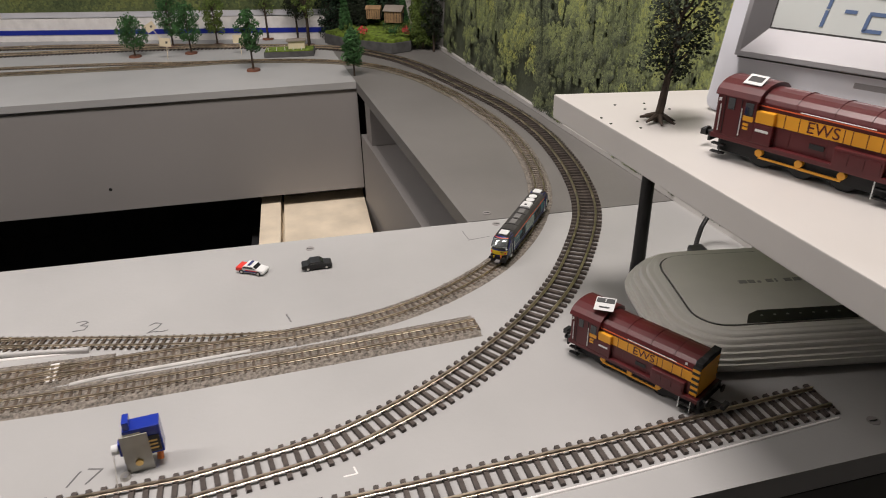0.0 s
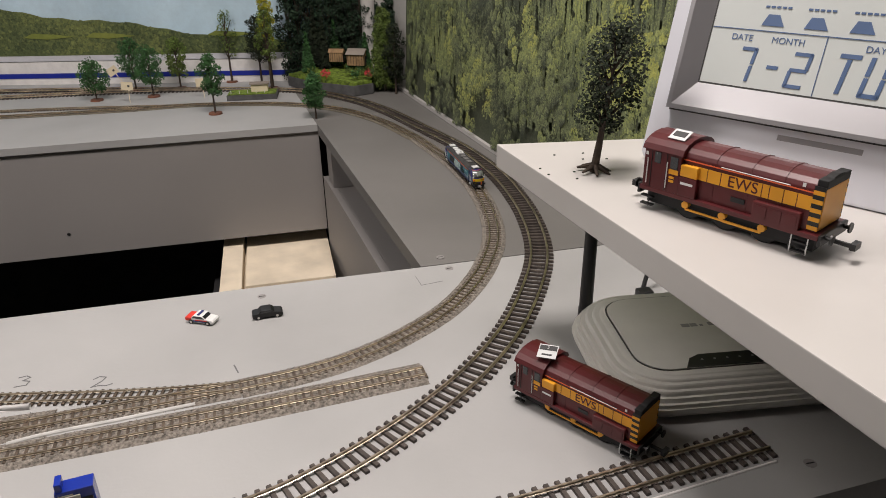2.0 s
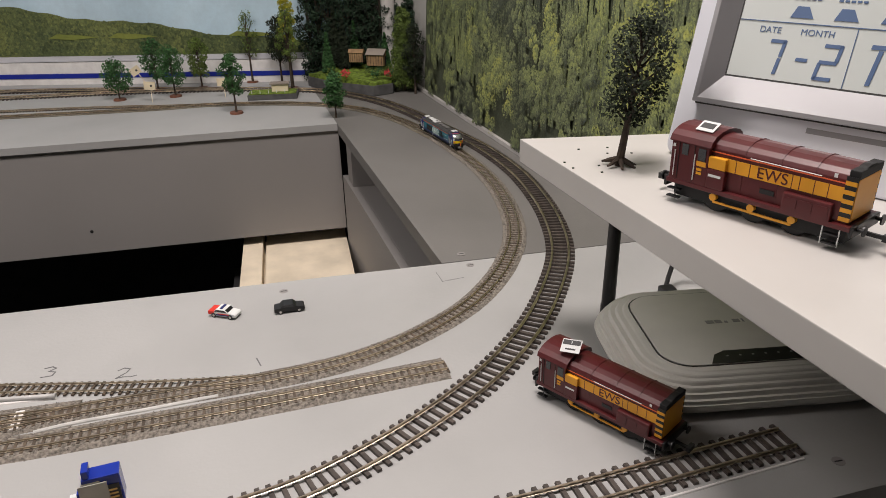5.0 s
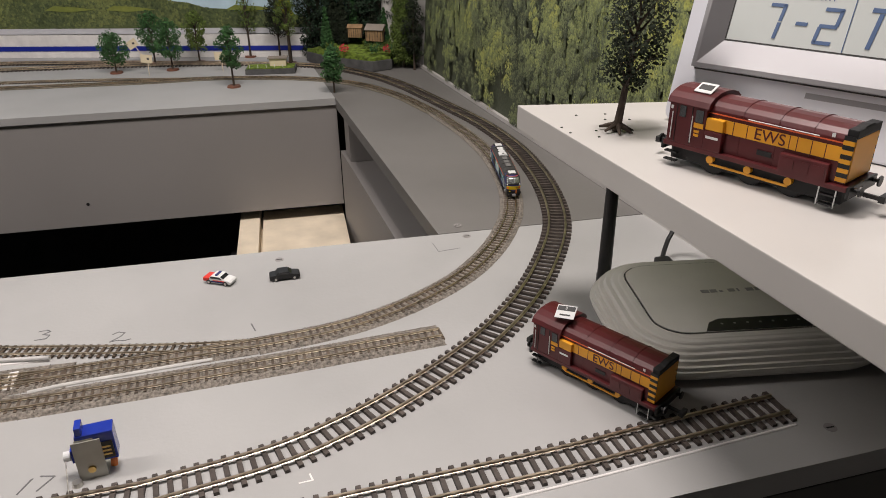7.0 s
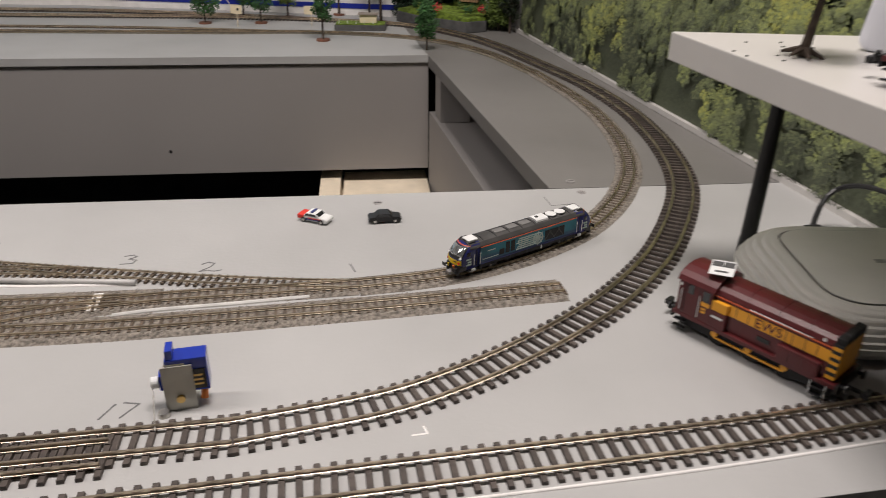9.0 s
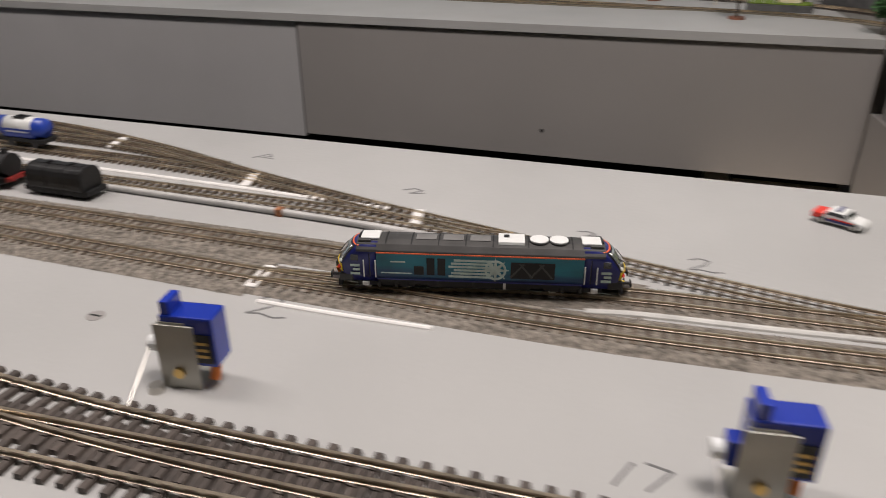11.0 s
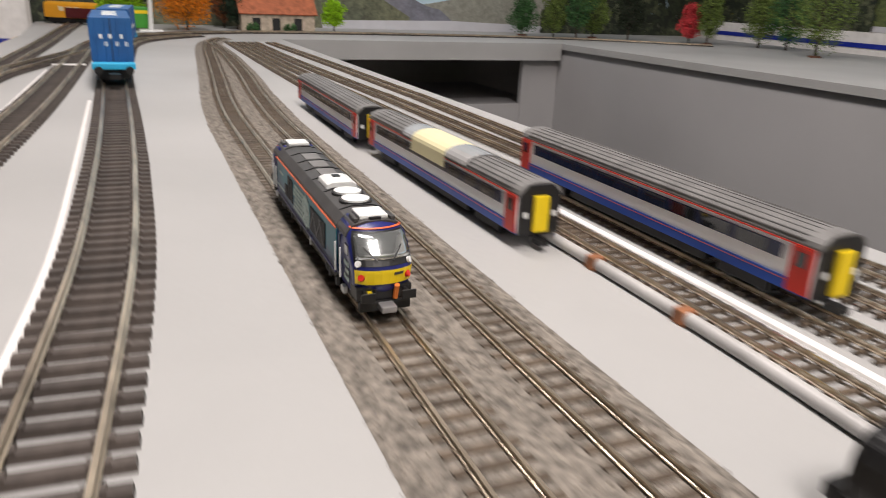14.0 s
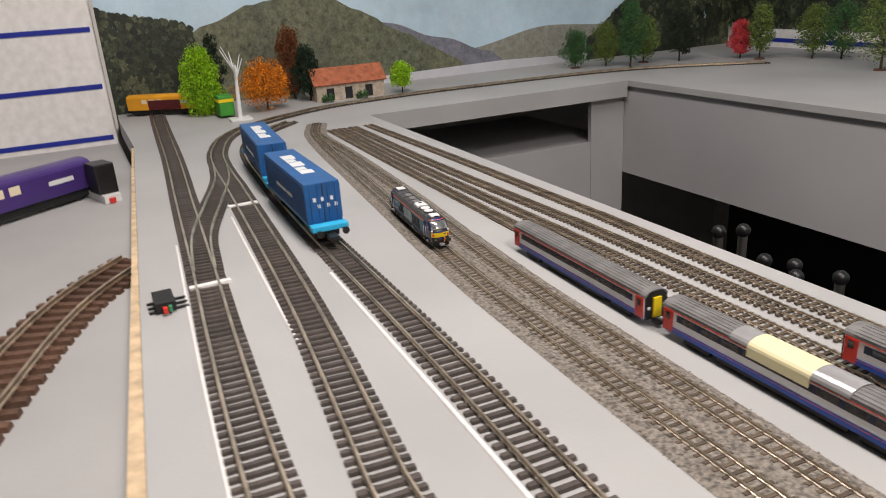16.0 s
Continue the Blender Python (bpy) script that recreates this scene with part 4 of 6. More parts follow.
        part("cab_roof", extrude([(-0.0088, 0.0199), (0.0088, 0.0199), (0.0086, 0.0210), (0.0064, 0.0234), (0.0030, 0.0242), (-0.0030, 0.0242), (-0.0064, 0.0234), (-0.0086, 0.0210)], min(s * 0.0474, s * 0.0568), max(s * 0.0474, s * 0.0568), "x", bev=0.0002), ROOFG, e)
        part("brow_line", nose_patch(s, 0.0224, 0.0227, -1.40, 1.40, 0.0003, nz=1, na=16), ORANGE_L, cab, "orange line over the windscreen")
        part("windscreen_surround", nose_patch(s, 0.0140, 0.0220, -1.18, 1.18, 0.0002, 0.97), BLACK, cab, "glossy black surround")
        ws = part("windscreen", nose_patch(s, 0.0156, 0.0216, -1.02, 1.02, 0.0005, 0.96), SCREEN, cab, "glossy windscreen", True)
        for t in (-1, 1):
            part("wiper", C(nose_point(s, 0.0152, t * 0.25, 0.0009), nose_point(s, 0.0185, t * 0.62, 0.0009), 0.00018, n=5), BLACK, ws)
            part("head_lamp", C(nose_point(s, 0.0146, t * 0.95, 0.0), nose_point(s, 0.0146, t * 0.95, 0.0007), 0.0009, n=12), PALE, cab, "pale head lamp")
        np_ = part("yellow_panel", nose_patch(s, 0.0088, 0.0130, -1.20, 1.20, 0.0004), YELLOW_B, cab, "yellow warning panel")
        part("plate_bar", nose_patch(s, 0.0113, 0.0121, 0.28 if s > 0 else -0.62, 0.62 if s > 0 else -0.28, 0.0006, nz=1, na=3), INK, np_)
        for t in (-1, 1):
            part("tail_lamp", C(nose_point(s, 0.0108, t * 0.86, 0.0), nose_point(s, 0.0108, t * 0.86, 0.0010), 0.0009, n=12), RED, np_)
            bf = part("buffer", C((s * 0.062, t * 0.0058, 0.0066), (s * 0.0692, t * 0.0058, 0.0066), 0.0008, n=10), BLACK, e)
            part("buffer_head", B(min(s * 0.0690, s * 0.0697), max(s * 0.0690, s * 0.0697), t * 0.0058 - 0.0021, t * 0.0058 + 0.0021, 0.0053, 0.0079, 0.0003), BLACK, bf)
            part("pipe", C((s * 0.0662, t * 0.0034, 0.0040), (s * 0.0668, t * 0.0030, 0.0078), 0.0004, n=6), BLACK, e)
        part("buffer_beam", B(min(s * 0.0590, s * 0.0655), max(s * 0.0590, s * 0.0655), -0.0080, 0.0080, 0.0040, 0.0080, 0.0005), BLACK, e)
        part("snow_plough", B(min(s * 0.0645, s * 0.0664), max(s * 0.0645, s * 0.0664), -0.0074, 0.0074, 0.0012, 0.0040, 0.0004), BLACK_M, e)
        part("brake_hose", C((s * 0.0660, s * 0.0030, 0.0046), (s * 0.0674, s * 0.0030, 0.0088), 0.0008, n=8), ORANGE, e, "orange cable")
        part("lamp_lead", B(min(s * 0.0655, s * 0.0668), max(s * 0.0655, s * 0.0668), -0.0045 * s - 0.0006, -0.0045 * s + 0.0006, 0.0052, 0.0070), YELLOW_B, e)
        part("coupling", B(min(s * 0.064, s * 0.0705), max(s * 0.064, s * 0.0705), -0.0022, 0.0022, 0.0020, 0.0038, 0.0004), SILVER, e, "grey coupling")
        part("cab_roof_box", B(min(s * 0.0465, s * 0.0552), max(s * 0.0465, s * 0.0552), -0.0042, 0.0042, 0.0240, 0.0252, 0.0004), PALE, e, "pale roof box")
        for t in (-1, 1):
            part("horn_cowl", B(min(s * 0.0500, s * 0.0560), max(s * 0.0500, s * 0.0560), min(t * 0.0046, t * 0.0060), max(t * 0.0046, t * 0.0060), 0.0234, 0.0248, 0.0004), ROOFG, e)
        part("aerial", B(min(s * 0.0556, s * 0.0564), max(s * 0.0556, s * 0.0564), -0.0018, 0.0018, 0.0240, 0.0250, 0.0002), BLACK, e)
    ex = part("exhaust_cover", extrude([(-0.0052, 0.0238), (0.0052, 0.0238), (0.0048, 0.0252), (0.0030, 0.0259), (-0.0030, 0.0259), (-0.0048, 0.0252)], -0.0205, -0.0085, "x", bev=0.0002), PALE, e, "pale exhaust cover")
    part("exhaust", B(-0.0135, -0.0110, -0.0012, 0.0012, 0.0258, 0.0263), BLACK, ex)
    for x in (-0.0272, -0.0362):
        fan = part("roof_fan", C((x, 0, 0.0240), (x, 0, 0.0251), 0.0043, n=28), PALE, e, "round pale roof fan")
        part("fan_surround", C((x, 0, 0.0239), (x, 0, 0.0246), 0.0050, n=28), BLACK_M, fan)
    for x in (-0.0425, -0.0225, -0.0065, 0.0060, 0.0185, 0.0310, 0.0430):
        part("roof_seam", extrude([(-0.0067, 0.0236), (0.0067, 0.0236), (0.0031, 0.0246), (-0.0031, 0.0246)], x, x + 0.0006, "x"), BLACK_M, e)
    for x0, x1 in ((-0.0050, 0.0045), (0.0075, 0.0170), (0.0200, 0.0295)):
        part("roof_hatch", B(x0, x1, -0.0030, 0.0030, 0.0242, 0.0247, 0.0002), ROOFC, e)
    return e


SCREEN = mat("glossy_screen", (0.55, 0.58, 0.58), 0.12, metal=0.8, var=0.1, coat=0.6)
LIVERY = mat("teal_to_navy_livery", (0.008, 0.185, 0.25), 0.42, var=0.2, scale=40)
_nt = LIVERY.node_tree
_tc, _sep, _wv = _nt.nodes.new("ShaderNodeTexCoord"), _nt.nodes.new("ShaderNodeSeparateXYZ"), _nt.nodes.new("ShaderNodeTexNoise")
_mp, _mx, _map = _nt.nodes.new("ShaderNodeMapRange"), _nt.nodes.new("ShaderNodeMix"), _nt.nodes.new("ShaderNodeMapping")
_mx.data_type = "RGBA"
_nt.links.new(_tc.outputs["Object"], _sep.inputs[0])
_nt.links.new(_tc.outputs["Object"], _map.inputs[0])
_map.inputs["Scale"].default_value = (18, 18, 420)
_nt.links.new(_map.outputs[0], _wv.inputs["Vector"])
_wv.inputs["Scale"].default_value = 1.0
_add = _nt.nodes.new("ShaderNodeMath")
_add.operation = "MULTIPLY_ADD"
_nt.links.new(_wv.outputs["Fac"], _add.inputs[0])
_add.inputs[1].default_value = 0.010
_nt.links.new(_sep.outputs["Z"], _add.inputs[2])
_mp.inputs[1].default_value, _mp.inputs[2].default_value, _mp.inputs[3].default_value, _mp.inputs[4].default_value = 0.0105, 0.0185, 1.0, 0.0
_nt.links.new(_add.outputs[0], _mp.inputs[0])
_nt.links.new(_mp.outputs[0], _mx.inputs[0])
_b = _nt.nodes["Principled BSDF"]
_nt.links.new(_b.inputs["Base Color"].links[0].from_socket, _mx.inputs[6])
_mx.inputs[7].default_value = (0.012, 0.020, 0.11, 1)
_nt.links.new(_mx.outputs[2], _b.inputs["Base Color"])
LOCO = class_loco()
LOCO.scale = (0.98, 0.97, 0.98)


def coach(m, tape=False, label="blue, white and red model railway coach with grey ribbed roof", front="yellow"):
    e = thing("railway_coach", m, label, "coach", "coaches in the sidings")
    h = 0.0875
    part("body", extrude([(-0.0088, 0.0062), (0.0088, 0.0062), (0.0092, 0.0120), (0.0090, 0.0212), (-0.0090, 0.0212), (-0.0092, 0.0120)], -h + 0.001, h - 0.001, "x"), COACHW, e, "white coach side")
    ro = part("roof", extrude(arch(0.0092, 0.0006, 0.0042, 0.0210, 10), -h, h, "x"), ROOFC, e, "grey ribbed roof")
    for i in range(1, 10):
        a = math.pi * i / 10
        part("roof_rib", B(-h + 0.006, h - 0.006, -0.0002, 0.0002, 0, 0.00035, 0, Matrix.Translation((0, 0.0092 * math.cos(a), 0.0215 + 0.0042 * math.sin(a))) @ Matrix.Rotation(a - math.pi / 2, 4, "X")), ROOFC, ro)
    for s in (-1, 1):
        def side(nm, x0, x1, z0, z1, t, mt, lb=""):
            y = 0.00925
            return part(nm, B(x0, x1, min(s * 0.0086, s * (y + t)), max(s * 0.0086, s * (y + t)), z0, z1), mt, e, lb)
        side("blue_skirt", -h + 0.0015, h - 0.0015, 0.0060, 0.0098, 0.0002, COACHB, "blue lower side")
        side("orange_line", -h + 0.010, h - 0.010, 0.0090, 0.0092, 0.0003, ORANGE_L)
        wb = side("window_band", -h + 0.013, h - 0.013, 0.0148, 0.0192, 0.0002, COACHN, "dark blue window band")
        for i in range(9):
            x = -h + 0.018 + i * 0.0157
            part("window_pane", B(x, x + 0.0125, min(s * 0.0088, s * 0.0096), max(s * 0.0088, s * 0.0096), 0.0151, 0.0190), GLASS, wb)
        side("red_line", -h + 0.002, h - 0.002, 0.0205, 0.0208, 0.0002, RED)
        for q in (-1, 1):
            dr = side("door", min(q * (h - 0.0095), q * (h - 0.0015)), max(q * (h - 0.0095), q * (h - 0.0015)), 0.0064, 0.0203, 0.0004, RED, "bright red door")
            part("door_window", B(min(q * (h - 0.0072), q * (h - 0.0038)), max(q * (h - 0.0072), q * (h - 0.0038)), min(s * 0.0088, s * 0.0099), max(s * 0.0088, s * 0.0099), 0.0145, 0.0190), GLASS, dr)
    for q in (-1, 1):
        en = part("coach_end", extrude([(-0.0086, 0.0055), (0.0086, 0.0055), (0.0086, 0.0212), (0.0050, 0.0248), (-0.0050, 0.0248), (-0.0086, 0.0212)], min(q * (h - 0.001), q * (h + 0.0002)), max(q * (h - 0.001), q * (h + 0.0002)), "x"), BLACK, e, "black coach end")
        part("gangway", B(min(q * h, q * (h + 0.0018)), max(q * h, q * (h + 0.0018)), -0.0032, 0.0032, 0.0068, 0.0208, 0.0004), YELLOW_B if (q > 0 or front == "both") else BLACK_M, en, "yellow gangway door" if q > 0 else "")
        part("coupling", B(min(q * (h - 0.002), q * (h + 0.005)), max(q * (h - 0.002), q * (h + 0.005)), -0.0018, 0.0018, 0.0022, 0.0042), BLACK, e)
        bg = part("bogie", B(q * (h - 0.028) - 0.011, q * (h - 0.028) + 0.011, -0.0072, 0.0072, 0.0016, 0.0056, 0.0004), BLACK_M, e)
        for dx in (-0.0072, 0.0072):
            for s in (-1, 1):
                part("wheel", C((q * (h - 0.028) + dx, s * 0.0042, 0.0027), (q * (h - 0.028) + dx, s * 0.0055, 0.0027), 0.0027, n=14), BLACK, bg)
        for y in (-0.0062, 0.0062):
            part("end_lettering_bar", B(min(q * h, q * (h + 0.0006)), max(q * h, q * (h + 0.0006)), y - 0.001, y + 0.001, 0.0125, 0.0145), PALE, en)
    part("underframe", B(-0.042, 0.042, -0.0076, 0.0076, 0.0022, 0.0062, 0.0005), BLACK_M, e)
    if tape:
        tp = [(a * 1.03, b) for a, b in arch(0.0092, 0.0006, 0.0046, 0.0210, 10)][2:]
        bm = bmesh.new()
        out = [(a, b + 0.00045) for a, b in tp]
        extrude([(0.0099, 0.0165)] + out + [(-0.0099, 0.0165), (-0.0095, 0.0165)] + tp[::-1] + [(0.0095, 0.0165)], -0.020, 0.020, "x", bm)
        part("paper_wrap", bm, TAPE, e, "cream paper wrapped over the roof")
        for x0, x1 in ((-0.033, -0.0201), (0.0201, 0.042)):
            bm = bmesh.new()
            extrude(out + tp[::-1], x0, x1, "x", bm)
            part("clear_tape", bm, TAPE_C, e, "clear shiny tape")
    return e


NR = 0.0029
coach(rot(-0.8985, -0.1085, 0.0, 0.6) @ Matrix.Scale(0.96, 4), True, "blue, white and red model coach with paper taped over its roof")
coach(rot(-1.0790, -0.1105, 0.0, -1.2) @ Matrix.Scale(0.96, 4), False)
coach(rot(-0.8145, -0.0598, NR + 0.0004, -0.3) @ Matrix.Scale(0.97, 4), False)


def place_on(pts, x):
    rows = resample(curve_points(pts), 0.004)
    p, d = min(rows, key=lambda r: abs(r[0].x - x))
    return p, math.degrees(math.atan2(d.y, d.x))


# ---- black steam engine and tender in a siding ----
RED_D = mat("dull_red", (0.30, 0.03, 0.025), 0.5, var=0.2)
BARE = mat("bare_grey_metal", (0.30, 0.285, 0.265), 0.5, var=0.12, scale=120)


def black_engine(x0, y, z):
    e = thing("steam_locomotive", rot(x0, y, z, 180) @ Matrix.Diagonal((0.58, 1, 0.95, 1)), "matt black unpainted model steam engine in a siding", "locomotive")
    part("frame", B(-0.052, 0.052, -0.0085, 0.0085, 0.0045, 0.0075, 0.0003), BLACK_M, e)
    part("boiler", C((-0.050, 0, 0.0152), (0.012, 0, 0.0152), 0.0072, n=24), BLACK_M, e)
    part("smokebox", C((-0.052, 0, 0.0152), (-0.040, 0, 0.0152), 0.0078, n=24), BLACK_M, e)
    part("chimney", C((-0.045, 0, 0.022), (-0.045, 0, 0.0262), 0.0022, 0.0026), BLACK_M, e)
    part("dome", C((-0.014, 0, 0.021), (-0.014, 0, 0.0245), 0.0032, 0.002), BLACK_M, e)
    part("cab", extrude(arch(0.0088, 0.0155, 0.0035, 0.0075), 0.012, 0.028, "x"), BLACK_M, e)
    for s in (-1, 1):
        part("running_board", B(-0.052, 0.030, min(s * 0.0070, s * 0.0092), max(s * 0.0070, s * 0.0092), 0.0076, 0.0084), BLACK_S, e)
        part("side_sheet", extrude([(-0.022, 0.0060), (0.020, 0.0060), (0.030, 0.0120), (0.030, 0.0190), (-0.004, 0.0190), (-0.022, 0.0110)], min(s * 0.0086, s * 0.0093), max(s * 0.0086, s * 0.0093), "y"), BARE, e, "bare pale grey side sheet")
        part("cylinder", C((-0.046, s * 0.0078, 0.0060), (-0.036, s * 0.0078, 0.0060), 0.0030, n=14), BLACK_S, e)
        part("steam_pipe", C((-0.042, s * 0.0070, 0.0080), (-0.040, s * 0.0050, 0.0190), 0.0010, n=8), BLACK_S, e)
        part("buffer", C((-0.0600, s * 0.0058, 0.0070), (-0.0540, s * 0.0058, 0.0070), 0.0013, n=10), RED_D, e)
        part("handrail", C((-0.050, s * 0.0080, 0.0185), (0.010, s * 0.0080, 0.0185), 0.0003, n=6), STEEL, e)
        for x in (-0.032, -0.018, -0.004, 0.010):
            part("wheel", C((x, s * 0.0042, 0.0055), (x, s * 0.0056, 0.0055), 0.0055, n=18), BLACK_M, e)
        part("rod", B(-0.034, 0.012, min(s * 0.0062, s * 0.0068), max(s * 0.0062, s * 0.0068), 0.004, 0.005), STEEL, e)
    part("buffer_beam", B(-0.0545, -0.052, -0.0078, 0.0078, 0.0052, 0.0080), RED_D, e)
    return e


def tender(x, y, z, ang, label, name="coal_tender", size=1.0):
    e = thing(name, rot(x, y, z, ang) @ Matrix.Diagonal((size, 1, 0.88, 1)), label, "tender", "black tenders")
    part("body", extrude([(-0.0070, 0.0050), (0.0070, 0.0050), (0.0086, 0.0068), (0.0090, 0.0110), (0.0088, 0.0160), (0.0078, 0.0192), (0.0060, 0.0213), (0.0030, 0.0222), (-0.0030, 0.0222), (-0.0060, 0.0213), (-0.0078, 0.0192), (-0.0088, 0.0160), (-0.0090, 0.0110), (-0.0086, 0.0068)], -0.027, 0.027, "x", bev=0.0006), BLACK_S, e)
    for x in (-0.0262, -0.009, 0.009, 0.0252):
        part("body_strap", extrude([(-0.0092, 0.0080), (0.0092, 0.0080), (0.0090, 0.0161), (0.0080, 0.0194), (0.0061, 0.0216), (0.0030, 0.0225), (-0.0030, 0.0225), (-0.0061, 0.0216), (-0.0080, 0.0194), (-0.0090, 0.0161)], x, x + 0.0008, "x"), BLACK_S, e)
    for x in (-0.010, 0.011):
        part("filler_lid", C((x, 0, 0.0222), (x, 0, 0.0238), 0.0026, 0.0022, n=16), BLACK_S, e)
    for x in (-0.0295, 0.0295):
        part("buffer_beam", B(x - 0.0015, x + 0.0015, -0.0082, 0.0082, 0.0035, 0.0070, 0.0003), BLACK_M, e)
    part("top_walkway", B(-0.022, 0.022, -0.0020, 0.0020, 0.0218, 0.0227, 0.0003), BLACK_S, e)
    part("frame", B(-0.028, 0.028, -0.0078, 0.0078, 0.0025, 0.0058), BLACK_M, e)
    for xx in (-0.018, 0, 0.018):
        for s in (-1, 1):
            part("wheel", C((xx, s * 0.0042, 0.0038), (xx, s * 0.0056, 0.0038), 0.0038, n=16), BLACK, e)
    return e


tender(-0.5065, -0.1235, 0.0, 0, "black model tank with rounded top beside the siding", size=0.80)
tender(-0.642, -0.1225, 0.0, 0, "black model tender beside the steam engine in a siding")
black_engine(-0.5775, -0.1225, 0.0)


def tank_wagon(m):
    e = thing("tank_wagon", m, "blue and white model tank wagon in a siding", "wagon")
    part("barrel", C((-0.0215, 0, 0.0155), (0.0215, 0, 0.0155), 0.0075, n=28), TANKB, e, "blue tank barrel", True)
    part("white_panel", C((-0.0145, 0, 0.0157), (0.0135, 0, 0.0157), 0.00765, n=28), PALE, e, "white band", True)
    part("blue_panel", C((-0.0150, 0, 0.0142), (0.0140, 0, 0.0142), 0.00775, n=28), TANKB, e)
    part("white_line", C((-0.0120, 0, 0.0128), (0.0110, 0, 0.0128), 0.0078, n=28), PALE, e)
    part("lower_barrel", C((-0.0155, 0, 0.0122), (0.0145, 0, 0.0122), 0.0078, n=28), TANKB, e)
    part("manhole", C((0, 0, 0.0225), (0, 0, 0.0248), 0.0022), BLACK, e)
    part("catwalk", B(-0.006, 0.006, -0.004, 0.004, 0.0232, 0.0238), BLACK, e)
    part("frame", B(-0.024, 0.024, -0.0075, 0.0075, 0.0048, 0.0078, 0.0003), BLACK_M, e)
    for x in (-0.012, 0.012):
        for s in (-1, 1):
            part("wheel", C((x, s * 0.0042, 0.0035), (x, s * 0.0056, 0.0035), 0.0035, n=16), BLACK, e)
    return e


tank_wagon(rot(-0.600, -0.0605, NR + 0.0003, 0) @ Matrix.Scale(0.92, 4))


def container_wagon(m, label):
    e = thing("container_wagon", m, label, "wagon", "container wagons")
    part("deck", B(-0.088, 0.088, -0.0135, 0.0135, 0.0115, 0.0158, 0.0005), SKYB, e, "light blue wagon frame")
    for q in (-1, 1):
        bg = part("bogie", B(q * 0.065 - 0.017, q * 0.065 + 0.017, -0.0115, 0.0115, 0.003, 0.0112, 0.0006), BLACK_M, e)
        for dx in (-0.011, 0.011):
            for s in (-1, 1):
                part("wheel", C((q * 0.065 + dx, s * 0.0078, 0.006), (q * 0.065 + dx, s * 0.0098, 0.006), 0.006, n=18), BLACK, bg)
        part("end_platform", B(min(q * 0.086, q * 0.097), max(q * 0.086, q * 0.097), -0.0165, 0.0165, 0.0125, 0.0178, 0.0012), SKYB, e)
        part("coupling", B(min(q * 0.096, q * 0.108), max(q * 0.096, q * 0.108), -0.004, 0.004, 0.006, 0.010), BLACK, e)
        for s in (-1, 1):
            bf = part("buffer", C((q * 0.096, s * 0.0115, 0.0125), (q * 0.103, s * 0.0115, 0.0125), 0.0014, n=10), BLACK, e)
            part("buffer_head", C((q * 0.103, s * 0.0115, 0.0125), (q * 0.104, s * 0.0115, 0.0125), 0.0032, n=16), BLACK, bf)
    c = part("container", B(-0.082, 0.082, -0.0158, 0.0158, 0.0160, 0.0525, 0.0006), CONT, e, "dark blue shipping container")
    for s in (-1, 1):
        for i in range(26):
            x = -0.079 + i * 0.0063
            part("corrugation", B(x, x + 0.003, min(s * 0.0156, s * 0.0163), max(s * 0.0156, s * 0.0163), 0.0185, 0.0500), CONT, c)
        for i in range(3):
            part("lettering_bar", B(-0.03 + i * 0.022, -0.012 + i * 0.022, min(s * 0.0160, s * 0.0165), max(s * 0.0160, s * 0.0165), 0.030, 0.0335), PALE, c)

    for i, (a, b) in enumerate(((-0.050, -0.030), (-0.028, -0.016), (-0.014, 0.006), (0.012, 0.024), (0.026, 0.040))):
        part("roof_lettering_bar", B(a, b, -0.0062, 0.0062 - (i % 2) * 0.003, 0.0524, 0.0528), PALE, c, "white lettering")
    for y in (-0.0115, -0.0045, 0.0045, 0.0115):
        part("door_bar", C((0.0824, y, 0.018), (0.0824, y, 0.051), 0.0004, n=6), CONT, c)
    for i in range(6):
        part("door_marking", B(0.082, 0.0824, 0.003 + (i % 3) * 0.0035 - (0.012 if i > 2 else 0), 0.0055 + (i % 3) * 0.0035 - (0.012 if i > 2 else 0), 0.030 + (i % 2) * 0.006, 0.0335 + (i % 2) * 0.006), PALE, c)
    part("door_seam", B(0.082, 0.0823, -0.0004, 0.0004, 0.017, 0.052), BLACK, c)
    return e


container_wagon(rot(-1.352, -0.2478, 0.0049, 0.3), "blue shipping container on a light blue model wagon")
container_wagon(rot(-1.562, -0.2415, 0.0049, -3.0), "blue shipping container on a light blue model wagon behind another")


